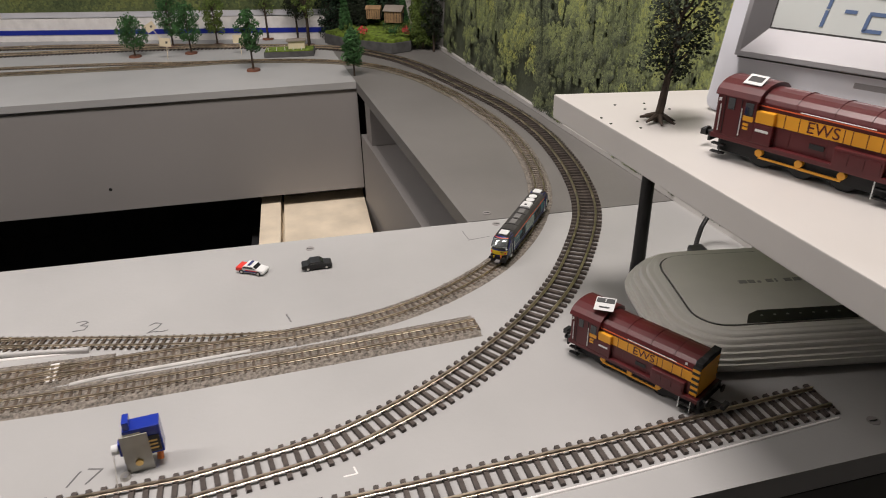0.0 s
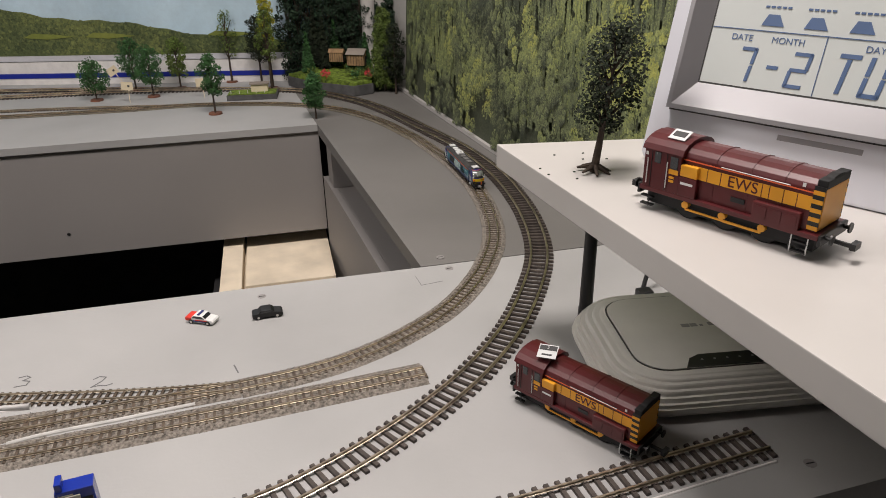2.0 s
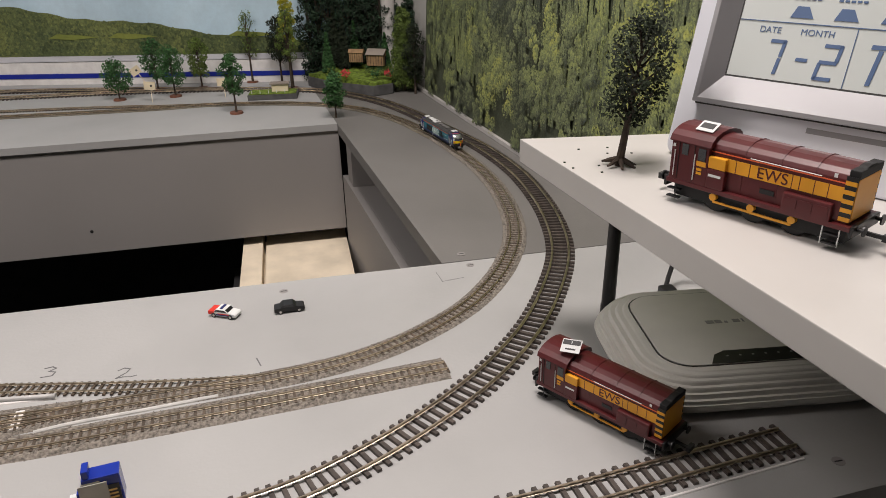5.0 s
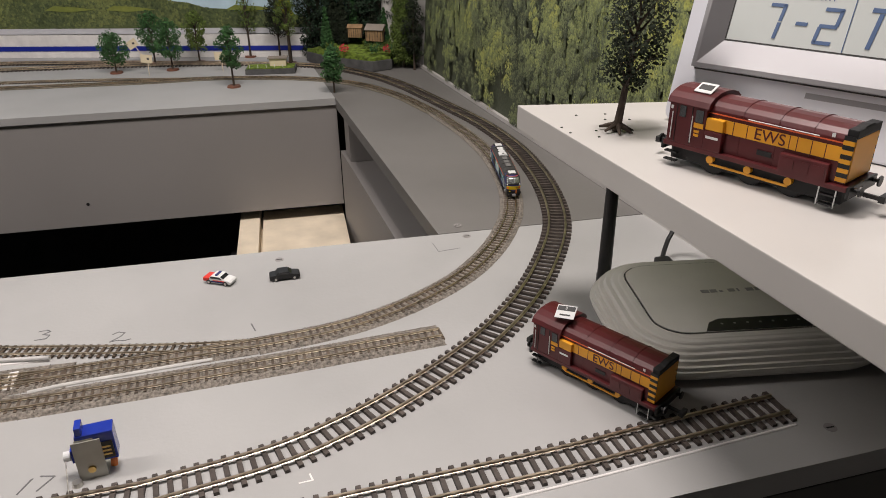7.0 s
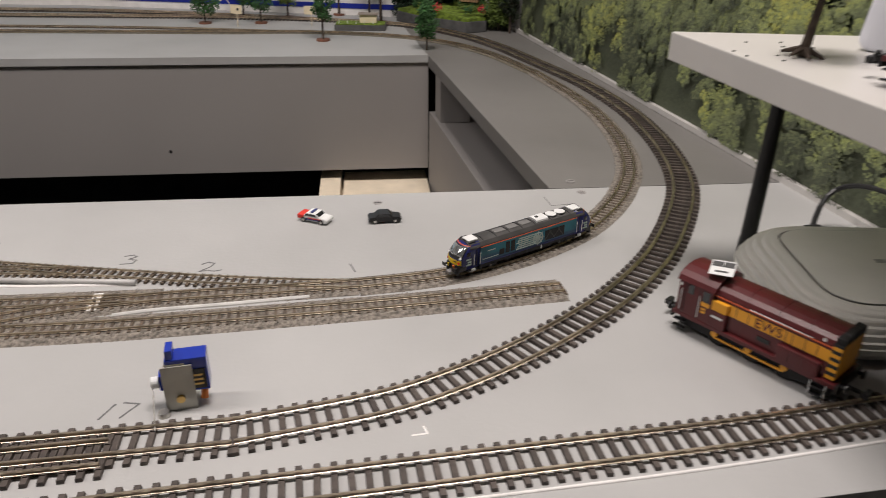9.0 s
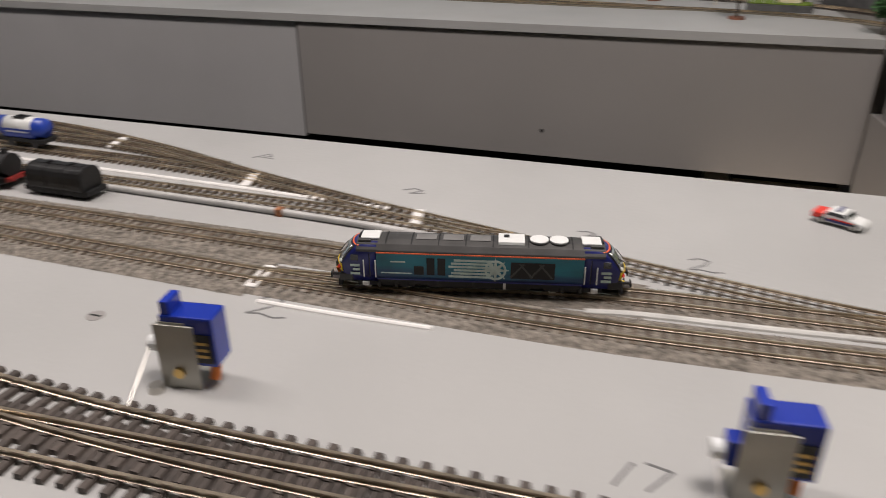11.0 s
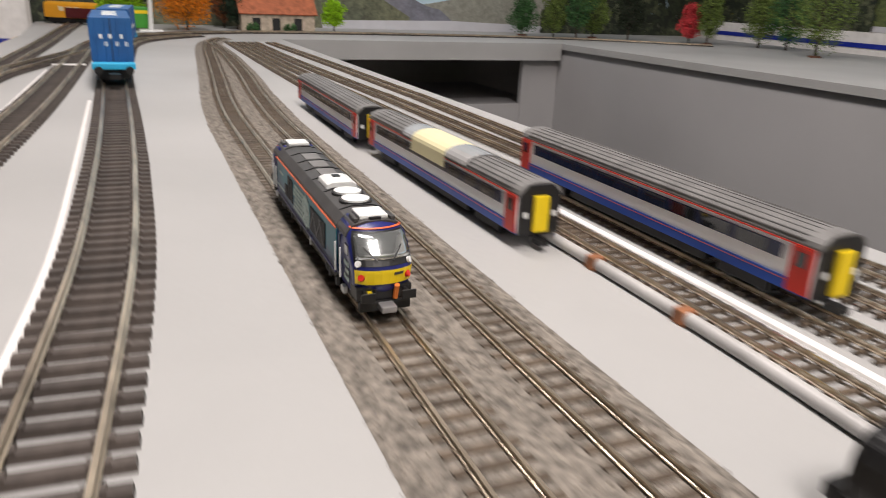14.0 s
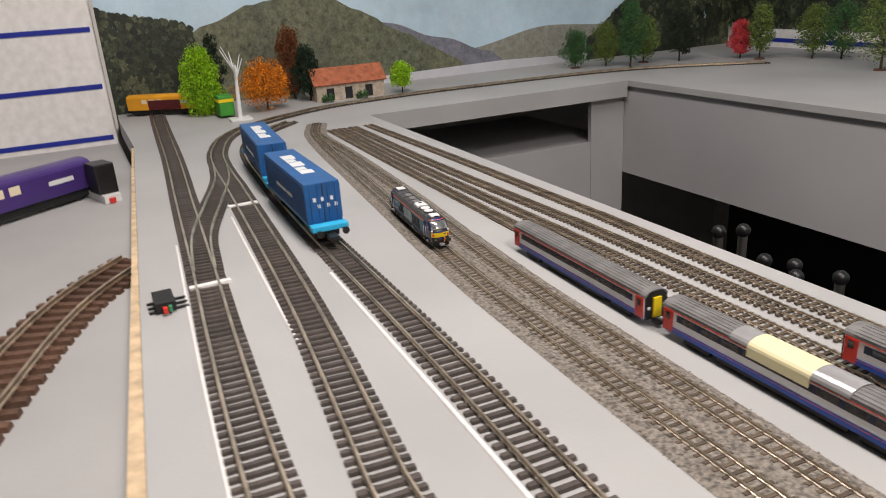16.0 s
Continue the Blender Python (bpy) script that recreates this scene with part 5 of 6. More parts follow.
# ---- loose engines at the left end ----
def box_engine(name, m, body, ends, label):
    e = thing(name, m, label, "locomotive")
    part("body", extrude(arch(0.0165, 0.026, 0.007, 0.013), -0.085, 0.085, "x", bev=0.0006), body, e)
    part("underframe", B(-0.08, 0.08, -0.013, 0.013, 0.004, 0.0132, 0.0005), BLACK_M, e)
    for q in (-1, 1):
        part("end_panel", B(min(q * 0.0845, q * 0.0862), max(q * 0.0845, q * 0.0862), -0.0155, 0.0155, 0.014, 0.037, 0.0008), ends, e)
        part("windscreen", B(min(q * 0.0858, q * 0.0868), max(q * 0.0858, q * 0.0868), -0.0125, 0.0125, 0.028, 0.0355), GLASS, e)
        part("buffer_beam", B(min(q * 0.084, q * 0.088), max(q * 0.084, q * 0.088), -0.0155, 0.0155, 0.008, 0.014), BLACK, e)
        bg = part("bogie", B(q * 0.055 - 0.02, q * 0.055 + 0.02, -0.0115, 0.0115, 0.0025, 0.009, 0.0006), BLACK_M, e)
        for dx in (-0.012, 0.012):
            for s in (-1, 1):
                part("wheel", C((q * 0.055 + dx, s * 0.008, 0.0065), (q * 0.055 + dx, s * 0.010, 0.0065), 0.0065, n=16), BLACK, bg)
    for s in (-1, 1):
        for i in range(3):
            part("side_window", B(-0.05 + i * 0.018, -0.038 + i * 0.018, min(s * 0.0164, s * 0.0168), max(s * 0.0164, s * 0.0168), 0.027, 0.036), CARD, e)
        part("lettering_bar", B(0.03, 0.06, min(s * 0.0164, s * 0.0167), max(s * 0.0164, s * 0.0167), 0.026, 0.031), PALE, e)
    return e


box_engine("purple_locomotive", rot(-1.775, -0.545, -0.0495, 129) @ Matrix.Scale(1.3, 4), PURPLE, PURPLE, "purple model locomotive leaning on the lower board")
yellow_engine = box_engine("orange_locomotive", rot(-2.255, -0.300, 0.0002, 58) @ Matrix.Scale(0.92, 4), YELLOW, YELLOW, "maroon and yellow model locomotive at the end of the siding")
part("roof_cover", B(-0.07, 0.07, -0.0125, 0.0125, 0.036, 0.0412, 0.002), MAROON, yellow_engine, "maroon roof")
for s in (-1, 1):
    part("side_panel", B(-0.035, 0.040, min(s * 0.0166, s * 0.0176), max(s * 0.0166, s * 0.0176), 0.0135, 0.034, 0.0003), MAROON, yellow_engine, "maroon side panel")


# ---- shelf, clock, router ----
sh = thing("wall_shelf", pose(0, 0, 0), "white laminated shelf board over the corner of the layout", "shelf")
part("shelf_board", extrude([(0.1985, -0.107), (0.4135, -0.142), (0.475, -0.62), (0.262, -0.62)], SHELF_Z - 0.0185, SHELF_Z, "z", bev=0.0008), WHITE, sh)
part("shelf_bracket", B(0.40, 0.43, -0.50, -0.47, 0.0, SHELF_Z - 0.0186, 0.001), BLACK_M, sh)


def clock(m):
    """x along the face, y up the face, z out of it."""
    e = thing("desk_clock", m, "silver digital calendar clock leaning on the white shelf", "clock")
    W, H = 0.190, 0.165
    rr = []
    for cx, cy, a0 in ((W - 0.008, 0.008, -90), (W - 0.008, H - 0.008, 0), (0.008, H - 0.008, 90), (0.008, 0.008, 180)):
        for k in range(5):
            a = radians(a0 + k * 22.5)
            rr.append((cx + 0.008 * math.cos(a), cy + 0.008 * math.sin(a)))
    part("case", extrude(rr, -0.026, 0.0, "z", bev=0.0015), SILVER_L, e, "pale silver case")
    x0, x1, y0, y1 = 0.0145, W - 0.012, 0.0385, H - 0.012
    ix0, ix1, iy0, iy1 = x0 + 0.0165, x1 - 0.014, y0 + 0.021, y1 - 0.010
    bm = bmesh.new()
    o = [bm.verts.new((a, b, 0.0080)) for a, b in ((x0, y0), (x1, y0), (x1, y1), (x0, y1))]
    ob_ = [bm.verts.new((a, b, -0.001)) for a, b in ((x0, y0), (x1, y0), (x1, y1), (x0, y1))]
    i_ = [bm.verts.new((a, b, 0.0014)) for a, b in ((ix0, iy0), (ix1, iy0), (ix1, iy1), (ix0, iy1))]
    o2 = [bm.verts.new((a, b, 0.0080)) for a, b in ((x0 + 0.003, y0 + 0.003), (x1 - 0.003, y0 + 0.003), (x1 - 0.003, y1 - 0.003), (x0 + 0.003, y1 - 0.003))]
    for k in range(4):
        n = (k + 1) % 4
        bm.faces.new((ob_[k], ob_[n], o[n], o[k]))
        bm.faces.new((o[k], o[n], o2[n], o2[k]))
        bm.faces.new((o2[k], o2[n], i_[n], i_[k]))
    part("bezel", bm, SILVER, e, "brushed silver bezel")
    part("bezel_groove", extrude([(x0 - 0.001, y0 - 0.001), (x1 + 0.001, y0 - 0.001), (x1 + 0.001, y1 + 0.001), (x0 - 0.001, y1 + 0.001)], -0.0008, 0.0003, "z"), INK, e)
    scr = part("screen", B(ix0 - 0.001, ix1 + 0.001, iy0 - 0.001, iy1 + 0.001, -0.003, 0.0016), LCD, e, "pale grey liquid crystal screen")
    z = 0.0017
    # dark surround along the screen
    part("screen_edge", B(ix0 - 0.0012, ix1 + 0.0012, iy0 - 0.0018, iy0 - 0.0002, -0.003, 0.0019), INK, scr)
    part("screen_edge", B(ix0 - 0.0018, ix0 - 0.0002, iy0, iy1, -0.003, 0.0019), INK, scr)

    def bar(a, b, c, d, sl=0.12):
        bm = bmesh.new()
        extrude([(a + b * sl - iy0 * sl, b), (c + b * sl - iy0 * sl, b), (c + d * sl - iy0 * sl, d), (a + d * sl - iy0 * sl, d)], z, z + 0.0003, "z", bm)
        return part("segment", bm, LCD_INK, scr)

    SEG = {"7": "abc", "2": "abged", "T": "xy", "U": "bcdef", "E": "adefg", "-": "g"}

    def digit(ch, x, y, w, h, t=0.0022):
        g = 0.0005
        for s in SEG[ch]:
            if s == "a": bar(x + g, y + h - t, x + w - g, y + h)
            if s == "d": bar(x + g, y, x + w - g, y + t)
            if s == "g": bar(x + g, y + h / 2 - t / 2, x + w - g, y + h / 2 + t / 2)
            if s == "b": bar(x + w - t, y + h / 2 + g, x + w, y + h - g)
            if s == "c": bar(x + w - t, y + g, x + w, y + h / 2 - g)
            if s == "f": bar(x, y + h / 2 + g, x + t, y + h - g)
            if s == "e": bar(x, y + g, x + t, y + h / 2 - g)
            if s == "x": bar(x, y + h - t, x + w, y + h)
            if s == "y": bar(x + w / 2 - t / 2, y + g, x + w / 2 + t / 2, y + h - t - g)

    by = iy0 + 0.003
    digit("7", ix0 + 0.020, by, 0.0105, 0.022)
    digit("-", ix0 + 0.039, by, 0.008, 0.022)
    digit("2", ix0 + 0.053, by, 0.0115, 0.022)
    for k, ch in enumerate("TUE"):
        digit(ch, ix0 + 0.079 + k * 0.0170, by, 0.0118, 0.024, 0.0026)
    part("rule", B(ix0 + 0.0720, ix0 + 0.0725, iy0, iy0 + 0.0355, z, z + 0.0003), LCD_INK, scr)
    part("rule", B(ix0, ix1, iy0 + 0.0355, iy0 + 0.0360, z, z + 0.0003), LCD_INK, scr)
    for txt, x in (("DATE", ix0 + 0.021), ("MONTH", ix0 + 0.050), ("DAY", ix0 + 0.100)):
        writing(txt, 0.0055, Matrix.Translation((x, iy0 + 0.0305, z)), LCD_INK, scr, "heading")
    for k in range(4):
        a = ix0 + 0.031 + k * 0.026
        bm = bmesh.new()
        extrude([(a, iy0 + 0.039), (a + 0.014, iy0 + 0.039), (a + 0.010, iy0 + 0.046), (a + 0.003, iy0 + 0.046)], z, z + 0.0003, "z", bm)
        part("weather_symbol", bm, LCD_INK, scr)
        for j in range(5):
            part("symbol_bar", B(a + j * 0.0034, a + j * 0.0034 + 0.0024, iy0 + 0.050, iy0 + 0.0512, z, z + 0.0003), LCD_INK, scr)
    part("label_bar", B(0.09, 0.14, 0.030, 0.0335, -0.0001, 0.0002), SILVER, e)
    part("foot", B(0.02, W - 0.02, 0.0, 0.004, -0.05, -0.02), SILVER, e)
    return e


# the face leans back; its lower edge rests on the shelf
_u = Vector((0.545, -0.838, 0.0))
_lean = radians(16)
_back = Vector((0.838, 0.545, 0.0))
_v = Vector((0, 0, 1)) * math.cos(_lean) + _back * math.sin(_lean)
_w = _u.cross(_v)
CLOCK = Matrix(((_u.x, _v.x, _w.x, 0.287), (_u.y, _v.y, _w.y, -0.171), (_u.z, _v.z, _w.z, SHELF_Z + 0.001), (0, 0, 0, 1)))
clock(CLOCK)


def router(m):
    e = thing("wireless_router", m, "off-white plastic wireless router with ribbed sides on the grey board", "router")

    def outline(w, d, r, n=8):
        out = []
        for cx, cy, a0 in ((w - r, -d + r, -90), (w - r, d - r, 0), (-w + r, d - r, 90), (-w + r, -d + r, 180)):
            for k in range(n + 1):
                a = radians(a0 + k * 90 / n)
                out.append((cx + r * math.cos(a), cy + r * math.sin(a)))
        return out
    lev = [(0.000, 0.86), (0.004, 0.94), (0.0085, 0.985), (0.0125, 1.0), (0.0128, 0.985), (0.0145, 0.985), (0.0160, 0.990), (0.0163, 0.965), (0.0185, 0.965), (0.0200, 0.965), (0.0203, 0.94), (0.0225, 0.94), (0.0238, 0.935), (0.0241, 0.905), (0.0262, 0.90), (0.0272, 0.89), (0.0272, 0.855), (0.0285, 0.85), (0.0292, 0.84), (0.0295, 0.805), (0.0301, 0.79), (0.0303, 0.76)]
    bm = bmesh.new()
    rings = []
    for z, s in lev:
        rings.append([bm.verts.new((a * s, b * s, z)) for a, b in outline(0.096, 0.068, 0.040)])
    n = len(rings[0])
    for r, q in zip(rings, rings[1:]):
        for i in range(n):
            bm.faces.new((r[i], r[(i + 1) % n], q[(i + 1) % n], q[i]))
    bm.faces.new(rings[0][::-1])
    bm.faces.new(rings[-1])
    part("case", bm, WHITE_P, e, "off-white ribbed case")
    part("lid_groove", extrude([(a * 0.745, b * 0.725) for a, b in outline(0.096, 0.068, 0.030)], 0.0296, 0.0303, "z"), INK, e)
    part("lid", extrude([(a * 0.733, b * 0.707) for a, b in outline(0.096, 0.068, 0.030)], 0.0297, 0.0308, "z"), WHITE_P, e, "smooth off-white lid")
    win = [(-0.040, -0.0478), (0.050, -0.0478), (0.058, -0.0440), (0.040, -0.0335), (-0.026, -0.0335), (-0.034, -0.0375)]
    lw = part("lamp_window", extrude(win, 0.0300, 0.0312, "z"), BLACK, e, "glossy black indicator strip")
    for i in range(8):
        part("indicator", C((-0.026 + i * 0.009, -0.0400, 0.0311), (-0.026 + i * 0.009, -0.0400, 0.0314), 0.0009, n=10), SILVER, lw)
    # maker's mark as plain bars
    for i, w in enumerate((0.006, 0.005, 0.0025, 0.005, 0.0015, 0.0055, 0.0055)):
        x = -0.022 + i * 0.0068
        part("mark_bar", B(x, x + w, 0.002, 0.0062 if i != 2 else 0.0045, 0.0307, 0.0310), SILVER, e)
    an = part("antenna", C((-0.0740, 0.070, 0.006), (-0.0735, 0.070, 0.137), 0.0056, 0.0046, n=20), BLACK, e, "black rod antenna")
    part("antenna_base", C((-0.0740, 0.070, 0.0), (-0.0740, 0.070, 0.013), 0.0060, n=20), BLACK, an)
    return e


router(rot(0.347, -0.204, 0.0, -7) @ Matrix.Scale(1.06, 4))
cb = thing("cable", pose(0, 0, 0), "black power cable behind the router", "cable")
bm = bmesh.new()
_p = [Vector((0.345 + 0.09 * t, -0.098 + 0.02 * math.sin(6 * t), 0.006 + 0.035 * math.sin(3.1 * t))) for t in [i / 14 for i in range(15)]]
for a, b in zip(_p, _p[1:]):
    cyl(bm, a, b, 0.0022, n=8)
part("cable_run", bm, BLACK, cb)
part("plug", B(0.338, 0.352, -0.108, -0.096, 0.0, 0.012, 0.002), BLACK, cb)


# ---- point servos ----
def servo(m, label):
    e = thing("servo_motor", m, label, "servo", "point servos")
    part("bracket", B(-0.0085, 0.0085, -0.0010, 0.0, 0.0, 0.030, 0.0003), BRACKET, e, "bent tinplate bracket")
    part("bracket_foot", B(-0.0085, 0.0085, -0.001, 0.014, 0.0, 0.001, 0.0002), BRACKET, e)
    part("bracket_top", B(-0.0065, 0.0045, 0.0, 0.005, 0.0300, 0.0308), BRACKET, e)
    c = part("case", B(-0.006, 0.0165, 0.0005, 0.0125, 0.011, 0.0335, 0.0008), BLUE, e, "blue translucent servo case")
    part("lug", B(-0.011, 0.0, 0.003, 0.010, 0.012, 0.022, 0.0006), BLUE, c)
    part("lug", B(-0.005, -0.001, 0.001, 0.011, 0.0335, 0.0395, 0.0006), BLUE, c)
    part("sticker", B(0.007, 0.0150, -0.0001, 0.0006, 0.013, 0.026), BLACK, c, "dark sticker")
    for i in range(3):
        part("sticker_bar", B(0.0085, 0.0135, -0.0003, 0.0, 0.0155 + i * 0.003, 0.0168 + i * 0.003), BRASS, c)
    part("horn", C((-0.0115, 0.0065, 0.016), (-0.0155, 0.0065, 0.016), 0.0034, n=16), PALE, e, "white servo horn")
    part("screw", C((0.0, -0.0022, 0.008), (0.0, 0.0, 0.008), 0.0024, n=12), BRASS, e)
    part("screw", C((-0.010, -0.004, 0.0), (-0.010, -0.004, 0.003), 0.0036, 0.0030, n=12), STEEL, e)
    part("cable_tail", C((0.012, 0.004, 0.003), (0.013, 0.006, 0.011), 0.0022, n=8), ORANGE, e, "orange cable")
    part("wire_arm", C((-0.0145, 0.004, 0.016), (-0.013, -0.020, 0.003), 0.0004, n=6), STEEL, e)
    return e


servo(rot(-0.110, -0.268, 0, 8) @ Matrix.Scale(0.93, 4), "blue servo motor on a tin bracket beside the track")
servo(rot(-0.313, -0.271, 0, 8) @ Matrix.Scale(0.93, 4), "blue servo motor on a tin bracket with an orange cable")


def road_car(m, body, label, two=None):
    e = thing("model_car", m, label, "car", "model cars")
    prof = [(-0.0135, 0.0018), (-0.0137, 0.0045), (-0.0125, 0.0056), (-0.0080, 0.0060), (-0.0055, 0.0086), (0.0030, 0.0086), (0.0062, 0.0060), (0.0122, 0.0052), (0.0136, 0.0040), (0.0134, 0.0018)]
    b = part("body", extrude(prof, -0.0056, 0.0056, "y", bev=0.0006), body, e)
    part("side_glass", extrude([(-0.0073, 0.0062), (-0.0052, 0.0082), (0.0028, 0.0082), (0.0054, 0.0062)], -0.00575, 0.00575, "y"), GLASS, e)
    part("windscreen", B(-0.0002, 0.0002, -0.0047, 0.0047, -0.0016, 0.0016, 0, Matrix.Translation((0.0048, 0, 0.0073)) @ Matrix.Rotation(radians(-50), 4, "Y")), GLASS, e)
    for x in (-0.0083, 0.0083):
        for s in (-1, 1):
            w = part("wheel", C((x, s * 0.0046, 0.0023), (x, s * 0.0060, 0.0023), 0.0023, n=14), BLACK, e)
            part("hub", C((x, s * 0.0059, 0.0023), (x, s * 0.0062, 0.0023), 0.0012, n=10), STEEL, w)
    if two:
        part("tail", B(-0.0139, -0.0075, -0.0058, 0.0058, 0.0030, 0.0062, 0.0004), two, e, "red tail end")
        part("light_bar", B(-0.002, 0.000, -0.0040, 0.0040, 0.0085, 0.0096), NAVY, e)
        for s in (-1, 1):
            part("side_stripe", B(-0.006, 0.010, min(s * 0.0056, s * 0.0058), max(s * 0.0056, s * 0.0058), 0.0026, 0.0040), NAVY, e)
            part("side_stripe", B(-0.004, 0.008, min(s * 0.0056, s * 0.00585), max(s * 0.0056, s * 0.00585), 0.0041, 0.0048), RED, e)
    return e


road_car(rot(-0.0520, -0.034, 0, -28), PALE, "white and red model police car on the grey board", RED)
road_car(rot(0.0050, -0.0385, 0, 3), BLACK, "black model saloon car on the grey board")


# ---- trees ----
def leaves(bm_v, bm_f, c, r, n, size, rr, flat=1.0):
    for _ in range(n):
        d = Vector((rr.gauss(0, 1), rr.gauss(0, 1), rr.gauss(0, 1)))
        if d.length < 1e-6:
            continue
        p = c + Vector((d.x, d.y, d.z * flat)).normalized() * r * (rr.random() ** 0.35)
        a = Vector((rr.uniform(-1, 1), rr.uniform(-1, 1), rr.uniform(-1, 1))).normalized()
        b = a.orthogonal().normalized()
        s = size * rr.uniform(0.6, 1.3)
        k = len(bm_v)
        bm_v += [tuple(p - a * s), tuple(p + b * s * 0.6), tuple(p + a * s), tuple(p - b * s * 0.6)]
        bm_f.append((k, k + 1, k + 2, k + 3))


def tree(x, y, z, h, r, crown, label, seed, base=True, shape="round", clear=0.32, lean=0.0, dens=1.0, leaf=0.0019, roots=False):
    rr = random.Random(seed)
    e = thing("model_tree", pose(x, y, z, 0, lean, 0), label, "tree", "model trees")
    bm = C((0, 0, 0), (0, 0, h * 0.85), h * (0.022 if roots else 0.012) + 0.0008, 0.0005, n=8)
    if roots:
        for k in range(7):
            a = k * 0.9 + rr.uniform(-0.2, 0.2)
            cyl(bm, (0, 0, h * 0.05), (math.cos(a) * 0.012, math.sin(a) * 0.012, 0.001), 0.0022, 0.0008, n=6)
    vs, fs = [], []
    cs = []
    if shape == "round":
        n = int(16 * dens) + 4
        for k in range(n):
            t = clear + (1 - clear) * (k + 0.5) / n
            w = r * math.sin(math.pi * min(1, max(0.12, (t - clear) / (1 - clear) * 0.86 + 0.12))) ** 0.7
            a = k * 2.4 + rr.uniform(-0.4, 0.4)
            d = w * rr.uniform(0.35, 0.85)
            c = Vector((math.cos(a) * d, math.sin(a) * d, h * t - r * 0.15))
            cs.append((c, r * rr.uniform(0.30, 0.48)))
            cyl(bm, (0, 0, h * max(clear * 0.8, t - 0.2)), tuple(c), h * 0.008 + 0.0003, 0.0003, n=5)
    else:
        n = int(26 * dens)
        for k in range(n):
            t = clear + (1 - clear) * k / n
            w = r * (1 - (t - clear) / (1 - clear)) ** (0.9 if shape == "cone" else 0.35)
            for q in range(max(1, int(5 * w / r))):
                a = k * 2.4 + q * 1.3
                c = Vector((math.cos(a) * w * 0.6, math.sin(a) * w * 0.6, h * t))
                cs.append((c, w * 0.42 + h * 0.012))
    for c, q in cs:
        leaves(vs, fs, c, q, int(60 * dens * min(3.0, max(1.0, (0.0032 / leaf) ** 1.6))), leaf, rr, 0.75)
    part("trunk", bm, BARK, e)
    me = bpy.data.meshes.new("crown")
    me.from_pydata(vs, [], fs)
    me.materials.append(crown)
    o = new("crown", me)
    o.parent = e
    if base:
        part("base_disc", C((0, 0, 0), (0, 0, 0.003), 0.0125, 0.0115, n=24), BASE_BR, e, "brown round base")
    return e


tree(0.2440, -0.1880, SHELF_Z, 0.104, 0.027, LEAF_D, "dark green model tree with splayed roots on the white shelf", 1, False, roots=True, clear=0.36, dens=0.95, leaf=0.0015, lean=7)
tree(-0.312, 0.905, 0, 0.078, 0.028, LEAF, "bushy green model tree on a brown disc", 2)
tree(-0.205, 0.905, 0, 0.098, 0.028, LEAF, "bushy green model tree on a brown disc", 3)
tree(-0.248, 0.975, 0, 0.105, 0.032, LEAF, "bushy green model tree on a brown disc", 4)
tree(-0.158, 0.965, 0, 0.105, 0.024, LEAF_O, "olive green model tree on a brown disc", 5)
tree(-0.077, 0.727, 0, 0.108, 0.022, LEAF, "slender green model tree on a brown disc", 6, clear=0.38)
tree(0.028, 0.861, 0, 0.165, 0.026, LEAF_O, "tall sparse model tree on a brown disc", 7, clear=0.45, dens=0.8)
tree(0.030, 0.905, 0, 0.185, 0.018, LEAF_Y, "yellow-green slender model tree on a brown disc", 8, shape="round", clear=0.55)
tree(0.099, 0.640, 0, 0.080, 0.024, LEAF, "bushy green model tree at the board corner", 9, False)
tree(-0.055, 1.00, 0, 0.150, 0.030, LEAF_O, "tall open model tree behind the tracks", 10, clear=0.42, dens=0.45, leaf=0.0022)
tree(0.008, 0.962, 0, 0.14, 0.026, LEAF_D, "dark open model tree on a brown disc", 11, clear=0.4)
tree(0.252, 0.815, 0, 0.165, 0.028, LEAF_O, "olive conifer model tree by the corner", 12, False, "column", 0.12)
tree(0.268, 0.785, 0, 0.135, 0.026, LEAF_D, "dark model tree by the corner", 13, False, "round", 0.25)
tree(0.272, 0.86, 0, 0.185, 0.026, LEAF_BK, "nearly black conifer model tree by the corner", 14, False, "column", 0.08)

# dropped foliage crumbs on the shelf
crumb_rng = random.Random(12)
crumbs = thing("foliage_crumbs", pose(0.236, -0.176, SHELF_Z), "dark foliage crumbs scattered on the white shelf", "crumbs")
for k in range(9):
    a, d = crumb_rng.uniform(0, 6.283), 0.006 + 0.030 * crumb_rng.random()
    x, y = d * math.cos(a), d * math.sin(a)
    if -0.03 < x < 0.06 and y < 0.055:
        part("crumb", B(x - 0.0008, x + 0.0007, y - 0.0006, y + 0.0007, 0.0, 0.0006, 0.0001), LEAF_D, crumbs)
# wooded mound in the corner
mo = thing("scenic_mound", pose(0, 0, 0), "grassy scenic mound on a grey plinth with shrubs", "model scenery")
pl = [(0.062, 0.925), (0.105, 0.855), (0.185, 0.785), (0.225, 0.800), (0.255, 0.90), (0.20, 0.945)]
part("plinth", extrude(pl, 0.0, 0.020, "z", bev=0.001), ROCK, mo, "grey plinth")
cx, cy = 0.168, 0.872
bm = extrude([(cx + (a - cx) * 0.97, cy + (b - cy) * 0.97) for a, b in pl], 0.0202, 0.026, "z")
bmesh.ops.subdivide_edges(bm, edges=bm.edges[:], cuts=5, use_grid_fill=True)
for v in bm.verts:
    if v.co.z > 0.0215:
        q = 1 - min(1, ((v.co.x - cx) ** 2 + (v.co.y - cy - 0.02) ** 2) ** 0.5 / 0.09)
        v.co.z += 0.034 * q + 0.004 * noise.noise(v.co * 60)
part("grass", bm, GRASS, mo, "bright scenic grass")
